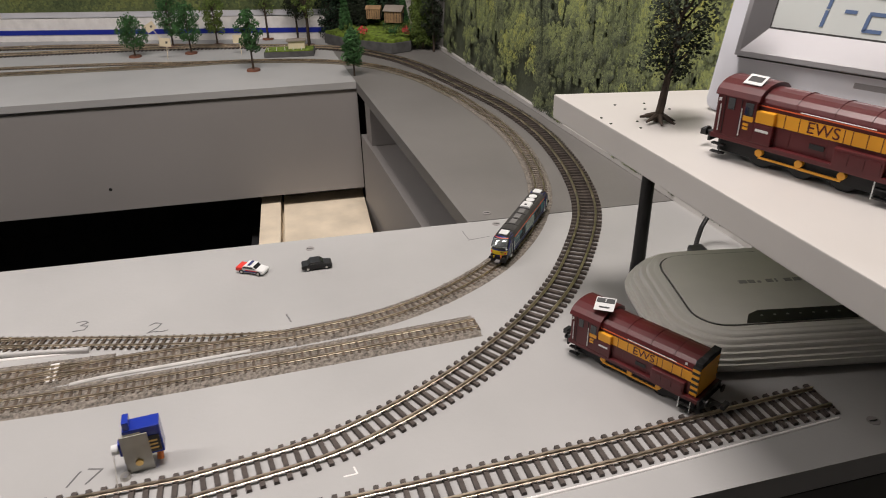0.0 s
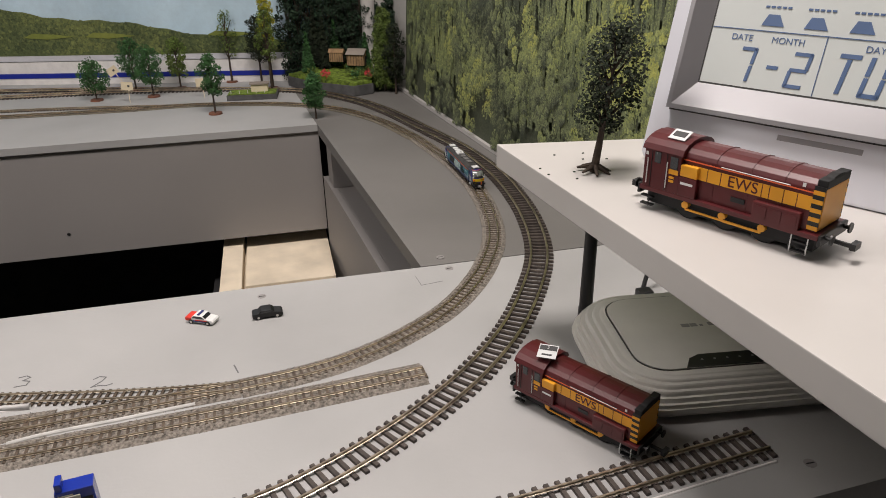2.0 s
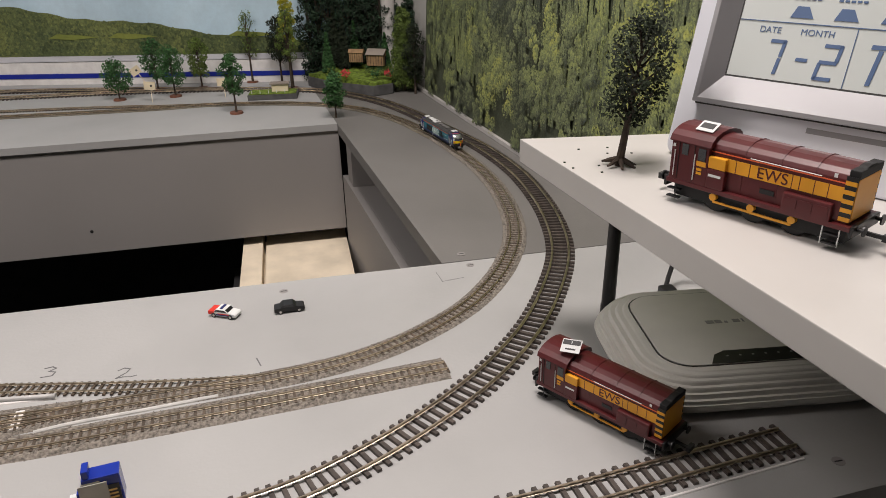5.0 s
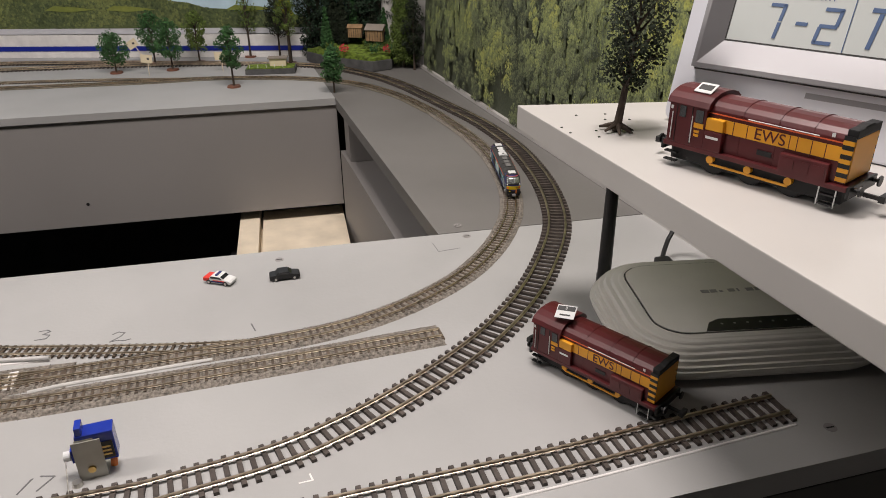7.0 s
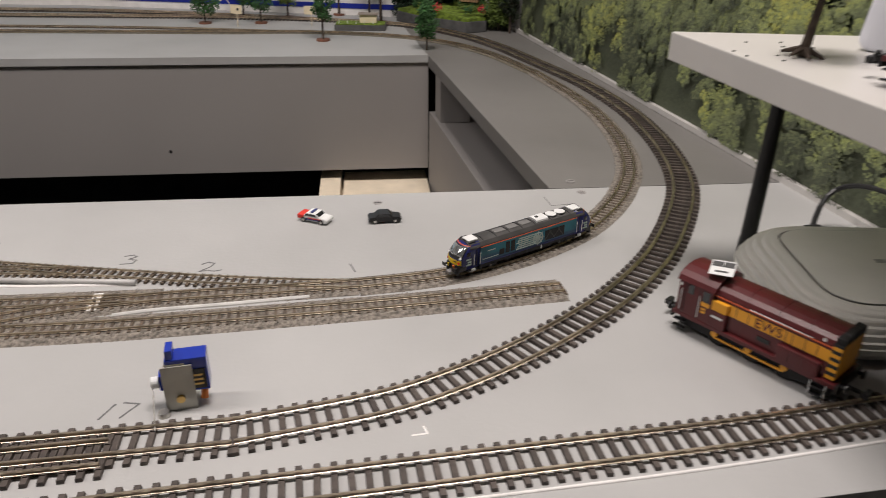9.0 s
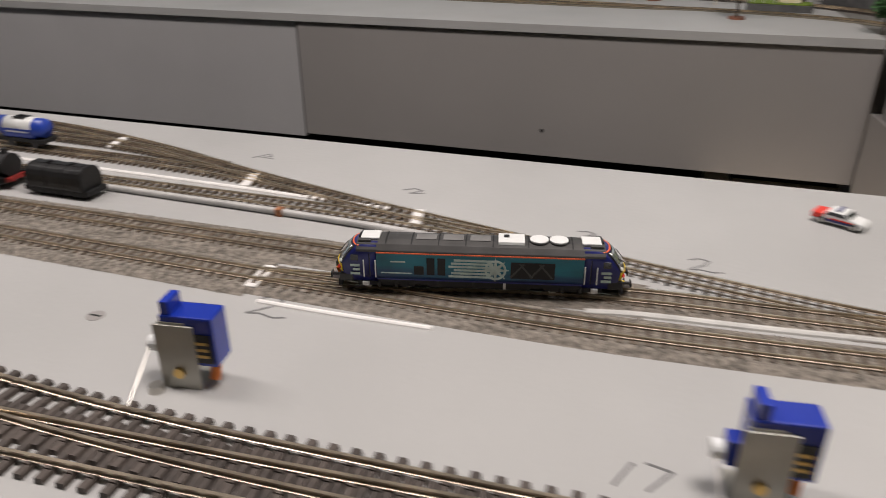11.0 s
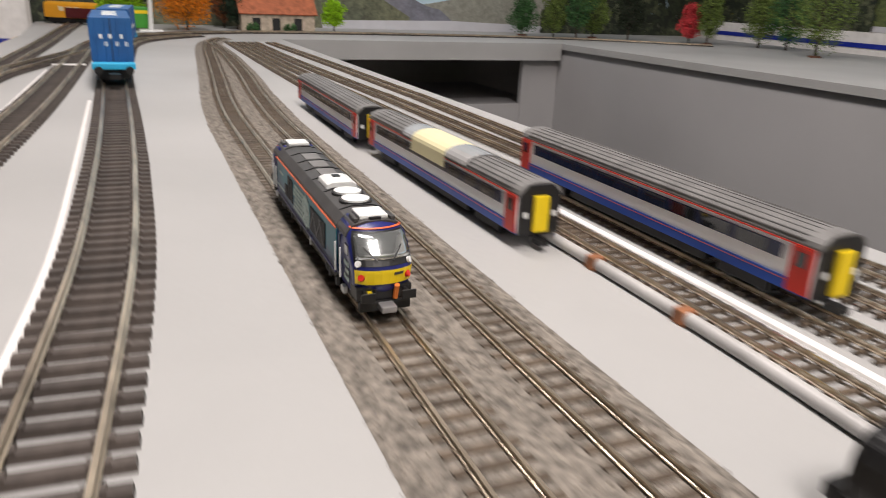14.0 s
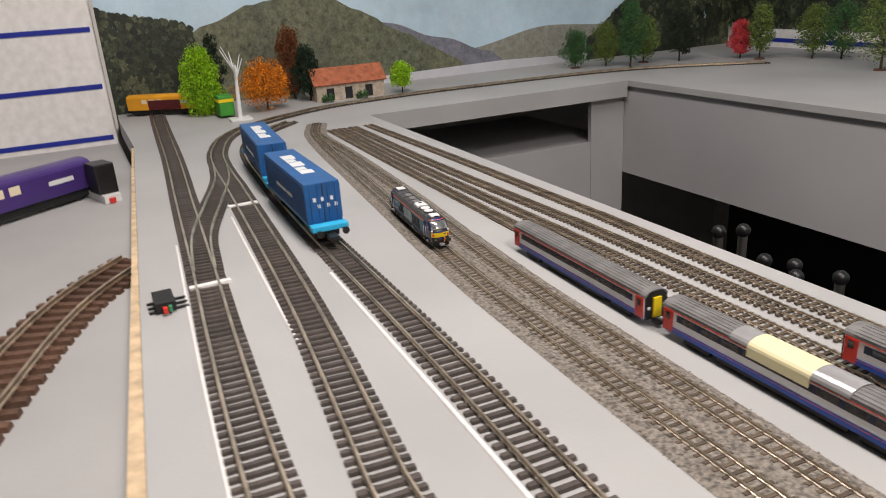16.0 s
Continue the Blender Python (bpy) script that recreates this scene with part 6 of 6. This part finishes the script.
rr = random.Random(77)
for k in range(16):
    vs, fs = [], []
    a, b = rr.uniform(0.09, 0.235), 0
    b = rr.uniform(0.80, 0.93)
    if abs(b - (0.985 - a * 0.95)) > 0.09:
        b = 0.99 - a * 0.85
    leaves(vs, fs, Vector((a, b, 0.040)), rr.uniform(0.006, 0.011), 110, 0.002, rr, 0.6)
    me = bpy.data.meshes.new("shrub")
    me.from_pydata(vs, [], fs)
    me.materials.append(rr.choice([LEAF, LEAF_O, LEAF_O, LEAF_Y, PINK]))
    o = new("shrub", me)
    o.parent = mo
for k, (a, b, h, r, mt) in enumerate([(0.105, 0.885, 0.085, 0.013, LEAF), (0.14, 0.905, 0.11, 0.014, LEAF_D), (0.165, 0.925, 0.10, 0.014, LEAF), (0.205, 0.915, 0.09, 0.013, LEAF_D), (0.222, 0.87, 0.08, 0.012, LEAF), (0.125, 0.93, 0.13, 0.015, LEAF_D)]):
    tree(a, b, 0.030, h, r, mt, "pointed dark green model conifer on the mound", 30 + k, False, "cone", 0.1, leaf=0.0022)
# dark printed wood cut-out behind the mound
for k in range(9):
    tree(0.075 + 0.021 * k, 0.962 - 0.019 * k * 0.25, 0.0, 0.25 + 0.03 * math.sin(k * 2.1) - 0.012 * abs(k - 3), 0.034, LEAF_BK, "tall nearly black bushy model tree behind the mound", 50 + k, False, "round", 0.05, dens=1.5, leaf=0.0026)


def shed(m, w, d, h, wall, roof, label, name="model_shed"):
    e = thing(name, m, label, "building")
    part("wall", extrude([(-d / 2, 0), (d / 2, 0), (d / 2, h), (0, h * 1.35), (-d / 2, h)], -w / 2, w / 2, "x"), wall, e)
    for s in (-1, 1):
        a = math.atan2(h * 0.35, d / 2)
        part("roof", B(-w / 2 - 0.002, w / 2 + 0.002, -d * 0.36, d * 0.36, 0, 0.0012, 0, Matrix.Translation((0, s * d * 0.28, h * 1.165 + 0.0006)) @ Matrix.Rotation(-s * a, 4, "X")), roof, e)
    dr = part("door", B(w / 2 - 0.0002, w / 2 + 0.0006, -d * 0.2, d * 0.2, 0, h * 0.8), BLACK_M, e)
    for k in range(6):
        part("plank_line", B(-w / 2 + 0.002 + k * w / 6, -w / 2 + 0.0026 + k * w / 6, -d / 2 - 0.0003, -d / 2, 0, h), BLACK_M, e)
    return e


shed(rot(0.205, 0.868, 0.046, -28), 0.036, 0.028, 0.022, SHEDW, SHEDR, "wooden model garden shed with a grey roof on the mound")
shed(rot(0.165, 0.892, 0.050, -20), 0.028, 0.014, 0.018, SHEDW, SHEDW, "wooden model lean-to on the mound")
sm = thing("station_scene", pose(-0.010, 0.838, 0, 0, 0, -6), "small scenic plinth with a cream hut and grass", "model scenery")
part("plinth", B(-0.048, 0.048, -0.022, 0.022, 0, 0.010, 0.0006), ROCK, sm)
part("grass", B(-0.046, 0.046, -0.020, 0.020, 0.0102, 0.0118, 0.0004), GRASS, sm)
ht = part("hut", B(-0.002, 0.030, -0.004, 0.012, 0.0118, 0.026, 0.0004), CARD, sm)
part("hut_roof", B(-0.005, 0.033, -0.007, 0.014, 0.026, 0.0285, 0.0004), SHEDR, ht)
for k in range(5):
    part("fence_post", B(-0.040 + k * 0.016, -0.039 + k * 0.016, -0.016, -0.015, 0.0118, 0.018), PALE, sm)


def card_sign(x, y, h, tilt, label):
    e = thing("paper_sign", pose(x, y, 0, 0, tilt, -8), label, "sign", "paper signs")
    part("stick", C((0, 0, 0), (0, 0, h), 0.0008, n=6), PINE, e)
    part("card", B(-0.013, 0.009, -0.0008, -0.0003, h - 0.016, h, 0.0001), CARD, e)
    part("mark_bar", B(-0.001, 0.003, -0.001, -0.0008, h - 0.010, h - 0.006), INK, e)
    return e


card_sign(-0.245, 0.868, 0.040, 4, "cream paper flag on a stick beside the track")
card_sign(-0.255, 0.955, 0.062, -30, "tilted cream paper flag on a stick")
card_sign(-0.105, 0.868, 0.038, 0, "cream paper flag on a stick beside the track")

# ---- things at the left end ----
tree(-2.175, -0.235, 0, 0.130, 0.042, LEAF_L, "bright lime green model tree", 70, False, clear=0.1, dens=2.2, leaf=0.0022)
tree(-2.24, -0.20, 0, 0.150, 0.028, LEAF_BK, "dark model tree behind the lime one", 71, False, clear=0.3, leaf=0.0022)
tree(-2.145, -0.118, 0, 0.092, 0.056, LEAF_A, "orange autumn model tree", 72, False, clear=0.35, dens=1.8, leaf=0.0022)
tree(-2.26, -0.034, 0, 0.150, 0.038, LEAF_R, "russet autumn model tree", 73, False, clear=0.2, dens=1.6, leaf=0.0022)
tree(-2.20, -0.015, 0, 0.112, 0.032, LEAF_BK, "dark rounded model tree", 74, False, clear=0.2, dens=1.6, leaf=0.0022)
tree(-2.155, 0.178, 0, 0.065, 0.028, LEAF_L, "small lime green model tree beside the cottage", 75, False, clear=0.35, dens=1.3, leaf=0.0020)
for k, (x, y, h, r, mt) in enumerate([(-2.20, 0.66, 0.085, 0.035, LEAF), (-2.17, 0.73, 0.10, 0.035, LEAF_O), (-2.10, 0.75, 0.145, 0.035, LEAF), (-2.15, 0.83, 0.105, 0.04, LEAF_O), (-2.1, 0.90, 0.12, 0.036, LEAF_D), (-2.02, 1.02, 0.085, 0.028, PINK), (-1.97, 1.03, 0.12, 0.032, LEAF_O), (-1.88, 1.10, 0.115, 0.04, LEAF_O), (-1.82, 1.12, 0.12, 0.045, LEAF), (-1.64, 1.0, 0.15, 0.06, LEAF_O), (-1.45, 1.02, 0.13, 0.04, LEAF_O), (-1.2, 1.04, 0.10, 0.035, LEAF)]):
    tree(x, y, 0, h * 1.05, r * 1.1, mt, "bushy green model tree on the far board" if mt is not PINK else "small red blossom model tree on the far board", 80 + k, k % 3 == 0, clear=0.25, dens=1.4, leaf=0.0020)
wt = thing("bare_tree", pose(-2.06, -0.188, 0), "white bare model tree on a small base", "tree")
bm = C((0, 0, 0), (0, 0.004, 0.10), 0.0045, 0.0025, n=8)
for k in range(6):
    a = k * 1.05
    cyl(bm, (0, 0.003, 0.07 + 0.004 * k), (0.02 * math.cos(a), 0.02 * math.sin(a), 0.105 + 0.006 * k), 0.0018, 0.0007, n=6)
part("trunk", bm, PALE, wt)
part("base_disc", B(-0.02, 0.02, -0.02, 0.02, 0, 0.004, 0.001), PALE, wt)
ct = thing("model_cottage", pose(-2.185, 0.062, 0, 0, 0, 90), "long stone model cottage with a terracotta roof", "building")
part("wall", extrude([(-0.03, 0), (0.03, 0), (0.03, 0.034), (0, 0.062), (-0.03, 0.034)], -0.075, 0.075, "x"), STONEW, ct)
for s in (-1, 1):
    part("roof", B(-0.080, 0.080, -0.0235, 0.0235, 0, 0.0025, 0, Matrix.Translation((0, s * 0.0165, 0.0485)) @ Matrix.Rotation(-s * math.atan2(0.028, 0.03), 4, "X")), TILE, ct, "terracotta tiled roof")
for x in (-0.045, -0.005, 0.04):
    part("doorway", B(x - 0.008, x + 0.008, -0.0306, -0.0298, 0.002, 0.026), BLACK_M, ct)
for x in (-0.055, 0.02):
    vs, fs = [], []
    leaves(vs, fs, Vector((x, -0.042, 0.008)), 0.014, 150, 0.003, random.Random(3), 0.5)
    me = bpy.data.meshes.new("hedge")
    me.from_pydata(vs, [], fs)
    me.materials.append(LEAF)
    o = new("hedge", me)
    o.parent = ct
bx = thing("green_wagon", pose(-2.12, -0.205, 0, 0, 0, 4), "green and yellow model wagon beside the bare tree", "wagon")
part("body", B(-0.02, 0.02, -0.014, 0.014, 0.004, 0.042, 0.002), mat("wagon_green", (0.05, 0.3, 0.03), 0.5), bx)
part("yellow_band", B(-0.0205, 0.0205, -0.0145, 0.0145, 0.030, 0.036), YELLOW_B, bx)
sw = thing("point_switch", pose(-1.205, -0.392, 0, 0, 0, 2) @ Matrix.Scale(0.8, 4), "black point motor with red and green tabs beside the track", "point motor")
part("body", B(-0.018, 0.016, -0.009, 0.009, 0.001, 0.011, 0.001), BLACK_M, sw)
part("red_tab", B(-0.024 + 0.042, 0.024, -0.003, 0.001, 0.003, 0.008), RED, sw)
part("green_tab", B(0.0165, 0.0215, 0.002, 0.005, 0.003, 0.008), GREEN_P, sw)
for x in (-0.012, 0.0, 0.011):
    part("tie_bar", B(x - 0.0012, x + 0.0012, -0.015, 0.020, 0.0005, 0.0025), BLACK, sw)
pj = thing("point_lever", pose(-1.80, -0.435, -0.05, 0, 0, 20), "black plastic lever on a white tab", "lever")
part("white_tab", B(-0.05, 0.03, -0.012, 0.012, 0.0, 0.012, 0.001), PALE, pj)
part("black_block", B(-0.02, 0.02, -0.014, 0.014, 0.012, 0.055, 0.002), BLACK, pj)
part("red_mark", B(0.03, 0.034, -0.006, 0.002, 0.001, 0.008), RED, pj)

# ---- in the well ----
wd = thing("pine_offcuts", pose(0, 0, 0), "stack of pale planed pine offcuts on a shelf in the well", "timber")
for k, (x0, x1, y0, y1, z0, z1) in enumerate([(-0.095, 0.10, 0.40, 0.68, -0.30, -0.272), (-0.094, 0.10, 0.44, 0.68, -0.271, -0.243), (-0.09, -0.055, 0.42, 0.68, -0.2425, -0.215), (-0.05, 0.098, 0.46, 0.66, -0.2425, -0.222), (-0.095, -0.052, 0.38, 0.44, -0.271, -0.255)]):
    part("plank", B(x0, x1, y0, y1, z0, z1, 0.001), PINE, wd)
# shelf under the offcuts, coloured near black for the well's shade
structure("well_shelf", B(-0.12, 0.16, 0.30, 0.70, -0.33, -0.3005), SHADE_BLACK)
for k, (x, y, z) in enumerate([(-1.285, 0.235, -0.09), (-1.262, 0.25, -0.085), (-1.215, 0.235, -0.105), (-1.195, 0.26, -0.11), (-1.18, 0.245, -0.115), (-1.205, 0.22, -0.12), (-1.145, 0.27, -0.11)]):
    lb = thing("clear_tube", pose(x, y, z - 0.05), "clear plastic tube with a black rounded cap", "tube", "clear tubes")
    part("stem", C((0, 0, 0), (0, 0, 0.046), 0.0055, n=16), STEEL, lb)
    bm = bmesh.new()
    bmesh.ops.create_uvsphere(bm, u_segments=16, v_segments=10, radius=0.0085, matrix=Matrix.Translation((0, 0, 0.052)))
    part("cap", bm, BLACK, lb, "glossy black cap", True)
# shelf under the tubes, shade of the well in its colour
structure("tube_shelf", B(-1.36, -1.05, 0.17, 0.33, -0.20, -0.185), SHADE_BLACK)
rl = thing("red_knob", pose(-1.62, 0.20, -0.14), "small red plastic knobs in the dark well", "knob")
for k in range(3):
    part("knob", C((k * 0.012, 0.01 * (k % 2), 0), (k * 0.012, 0.01 * (k % 2), 0.012), 0.006, n=12), RED, rl)

# ---- marks on the boards ----
def scribble(name, pts, x, y, s, material=PENCIL, ang=0, w=0.0011, label="pencil mark on the board"):
    e = thing(name, pose(x, y, 0, 0, 0, ang), label, "mark", "board marks")
    bm = bmesh.new()
    for a, b in zip(pts, pts[1:]):
        a, b = Vector((a[0] * s, a[1] * s, 0)), Vector((b[0] * s, b[1] * s, 0))
        d = (b - a).normalized()
        q = Vector((-d.y, d.x, 0)) * w / 2
        f = [a - d * w * 0.3 - q, b + d * w * 0.3 - q, b + d * w * 0.3 + q, a - d * w * 0.3 + q]
        extrude([(p.x, p.y) for p in f], 0.0, 0.00012 + 0.00002 * random.random(), "z", bm)
    part("stroke", bm, material, e)
    return e


TWO = [(0, 0.8), (0.3, 1), (0.65, 0.85), (0.5, 0.5), (0, 0.02), (0.35, 0.1), (0.8, 0.0), (1.1, 0.1)]
THREE = [(0, 0.9), (0.4, 1), (0.65, 0.8), (0.3, 0.55), (0.7, 0.4), (0.6, 0.05), (0.0, 0.0)]
scribble("pencil_digit", THREE, -0.190, -0.099, 0.014, label="pencilled digit 3 on the grey board")
scribble("pencil_digit", TWO, -0.131, -0.115, 0.014, label="pencilled digit 2 on the grey board")
scribble("pencil_digit", [(0, 1), (0.3, 0)], -0.023, -0.124, 0.012, label="pencilled digit 1 on the grey board")
scribble("pencil_digit", [(0, 0), (0.2, 1), (0.25, 1)], -0.152, -0.273, 0.012, ang=-12, label="pencilled digit 1 on the grey board")
scribble("pencil_digit", [(0, 1), (0.7, 1), (0.3, 0)], -0.145, -0.272, 0.012, ang=-12, label="pencilled digit 7 on the grey board")
scribble("pencil_digit", TWO, -0.320, -0.217, 0.017, label="pencilled digit 2 on the grey board")
scribble("pencil_digit", [(0, 0.6), (0.5, 1), (1, 0.8), (0.5, 0.3), (1.2, 0.5)], -0.305, -0.064, 0.012)
scribble("pencil_digit", [(0, 0.2), (0.6, 1), (0.9, 0.6), (0.4, 0.4), (1.2, 0.3)], -0.430, -0.032, 0.013)
scribble("pencil_line", [(0, 1), (0.1, 0), (1.2, 0.15)], 0.150, -0.018, 0.02, w=0.0005)
scribble("chalk_mark", [(0, 0), (1, 0.1), (0.8, 0.8)], 0.010, -0.300, 0.008, WPAINT, label="chalky scuff on the board")
for x, y in ((0.0, 0.0), (0.184, 0.038), (0.187, 0.010), (0.348, -0.325), (-0.383, -0.239)):
    sc = thing("countersunk_screw", pose(x, y, 0), "sunk screw head in the grey board", "screw", "screws")
    part("screw_head", C((0, 0, -0.001), (0, 0, 0.0002), 0.0042, n=16), FASCIA, sc)
    part("slot", B(-0.0028, 0.0028, -0.0005, 0.0005, 0.0, 0.0004), BLACK_M, sc)
hh = thing("fascia_hole", pose(-0.335, 0.6038, -0.157, 90, 0, 0), "small drilled hole in the grey panel", "hole")
part("hole_rim", C((0, 0, -0.0002), (0, 0, 0.0004), 0.0028, n=14), BLACK_M, hh)
# round conduit lying beside the siding
CONDUIT = mat("grey_conduit", (0.50, 0.49, 0.48), 0.4, var=0.15, scale=40, bump=0.1)
RUST = mat("rusty_clip", (0.35, 0.14, 0.06), 0.7, var=0.3, scale=200)
cd_ = thing("conduit_pipe", pose(0, 0, 0), "thin grey plastic conduit with rusty clips lying along the siding", "pipe")
_cp = [(-0.17, -0.131), (-0.30, -0.1175), (-0.45, -0.1125), (-0.57, -0.1105), (-0.66, -0.1045), (-0.75, -0.0995), (-0.95, -0.0985), (-1.18, -0.0985)]
_ring = [(0.0021 * math.cos(k * math.pi / 5), 0.0021 + 0.0021 * math.sin(k * math.pi / 5)) for k in range(10)]
part("pipe", sweep(bmesh.new(), resample(curve_points(_cp), 0.006), _ring), CONDUIT, cd_, smooth=True)
for x, y in ((-0.745, -0.0997), (-0.79, -0.0991), (-0.62, -0.1074), (-0.36, -0.1150)):
    part("clip", B(x - 0.0022, x + 0.0022, y - 0.0026, y + 0.0026, 0.0, 0.0046, 0.0006), RUST, cd_, "rusty clip")
# filler strips beside the track
FILLER = mat("grey_filler", (0.56, 0.55, 0.53), 0.5, var=0.12, scale=60, bump=0.2)
for pts, w in (([(-0.75, -0.2745), (-0.85, -0.268), (-0.98, -0.2665), (-1.2, -0.266)], 0.003), ([(-1.09, -0.319), (-1.145, -0.318), (-1.254, -0.315), (-1.413, -0.310)], 0.0025), ([(-0.957, -0.3845), (-1.116, -0.380), (-1.35, -0.3705)], 0.0022),
               ([(-0.05, -0.1575), (-0.10, -0.1625), (-0.15, -0.1665), (-0.175, -0.171)], 0.004), ([(-0.17, -0.131), (-0.25, -0.127), (-0.3, -0.120)], 0.003),
               ([(0.328, -0.318), (0.17, -0.335), (0.064, -0.343), (-0.1, -0.353)], 0.002), ([(-0.30, -0.0885), (-0.46, -0.083), (-0.6, -0.081), (-0.72, -0.0755), (-0.9, -0.074)], 0.0035), ([(-0.236, -0.2045), (-0.28, -0.2062), (-0.32, -0.2065)], 0.003)):
    e = thing("filler_strip", pose(0, 0, 0), "white filler line along the track bed", "filler", "filler strips")
    part("bead", sweep(bmesh.new(), resample(curve_points(pts), 0.006), [(-w / 2, 0), (w / 2, 0), (w * 0.42, w * 0.25), (w * 0.2, w * 0.42), (-w * 0.2, w * 0.42), (-w * 0.42, w * 0.25)]), WPAINT if w < 0.004 else FILLER, e)
for x, y, a in ((-0.281, -0.098, 12), (-0.406, -0.073, 14), (-0.545, -0.033, 12), (-0.19, -0.155, 4), (-0.33, -0.187, 2), (-1.15, -0.094, 3), (-0.545, -0.302, 0), (-1.228, -0.356, 2), (-1.449, -0.2915, 2)):
    e = thing("rail_joint_tab", pose(x, y, 0, 0, 0, a), "white plastic joint sleeper between rail ends", "joint", "joint tabs")
    big = y < -0.24
    part("tab", B(-0.003, 0.003, -0.016 if big else -0.011, 0.016 if big else 0.011, 0, 0.0030 if big else 0.0022, 0.0003), WPAINT, e)
stk = thing("sticker", pose(-0.439, -0.269, 0, 0, 0, 20), "small white sticker on the grey board", "sticker")
part("paper", B(-0.006, 0.006, -0.002, 0.002, 0, 0.0002), PALE, stk)


# ---- the running engine ----
RUN = curve_points(N_MAIN + N_LINK[1:] + N_FRONT[1:])
RUN_S = [0.0]
for a, b in zip(RUN, RUN[1:]):
    RUN_S.append(RUN_S[-1] + (b - a).length)


def run_at(s):
    i = min(max(int(np.searchsorted(RUN_S, s)), 1), len(RUN) - 1)
    t = (s - RUN_S[i - 1]) / (RUN_S[i] - RUN_S[i - 1])
    return RUN[i - 1].lerp(RUN[i], t)


def run_pose(s):
    """The engine stands with its two bogies on the track."""
    a, b = run_at(s - 0.0415), run_at(s + 0.0415)
    c, d = (a + b) / 2, b - a
    return Matrix.Translation((c.x, c.y, 0.0041)) @ Matrix.Rotation(math.atan2(d.y, d.x), 4, "Z")


# seconds and metres run along the track: back, a halt, then forward
RUN_TIMES = [(0.0, 1.930), (0.5, 1.848), (1.0, 1.776), (1.5, 1.697), (2.0, 1.612), (2.5, 1.530), (3.0, 1.452), (3.5, 1.404), (4.0, 1.386), (4.5, 1.394), (5.0, 1.440),
             (5.5, 1.503), (6.0, 1.580), (6.5, 1.656), (7.0, 1.737), (7.5, 1.817), (8.0, 1.897), (8.5, 1.979), (9.0, 2.062), (9.5, 2.146), (10.0, 2.231), (10.5, 2.317), (11.0, 2.402), (11.5, 2.491),
             (12.0, 2.586), (12.5, 2.687), (13.0, 2.792), (13.5, 2.901), (14.0, 3.013), (14.5, 3.126), (15.0, 3.235), (15.5, 3.337), (16.0, 3.440)]


def motions():
    ts, ss = [t for t, s in RUN_TIMES], [s for t, s in RUN_TIMES]
    rows = []
    for k in range(65):
        t = k * 0.25
        i = min(max(int(np.searchsorted(ts, t)), 1), len(ts) - 1)
        j0, j1 = max(i - 2, 0), min(i + 1, len(ts) - 1)
        h = ts[i] - ts[i - 1]
        u = (t - ts[i - 1]) / h
        m0 = (ss[i] - ss[j0]) / (ts[i] - ts[j0]) * h
        m1 = (ss[j1] - ss[i - 1]) / (ts[j1] - ts[i - 1]) * h
        s = (2 * u ** 3 - 3 * u * u + 1) * ss[i - 1] + (u ** 3 - 2 * u * u + u) * m0 + (3 * u * u - 2 * u ** 3) * ss[i] + (u ** 3 - u * u) * m1
        rows.append((t, run_pose(s)))
    walk(LOCO, rows)


motions()
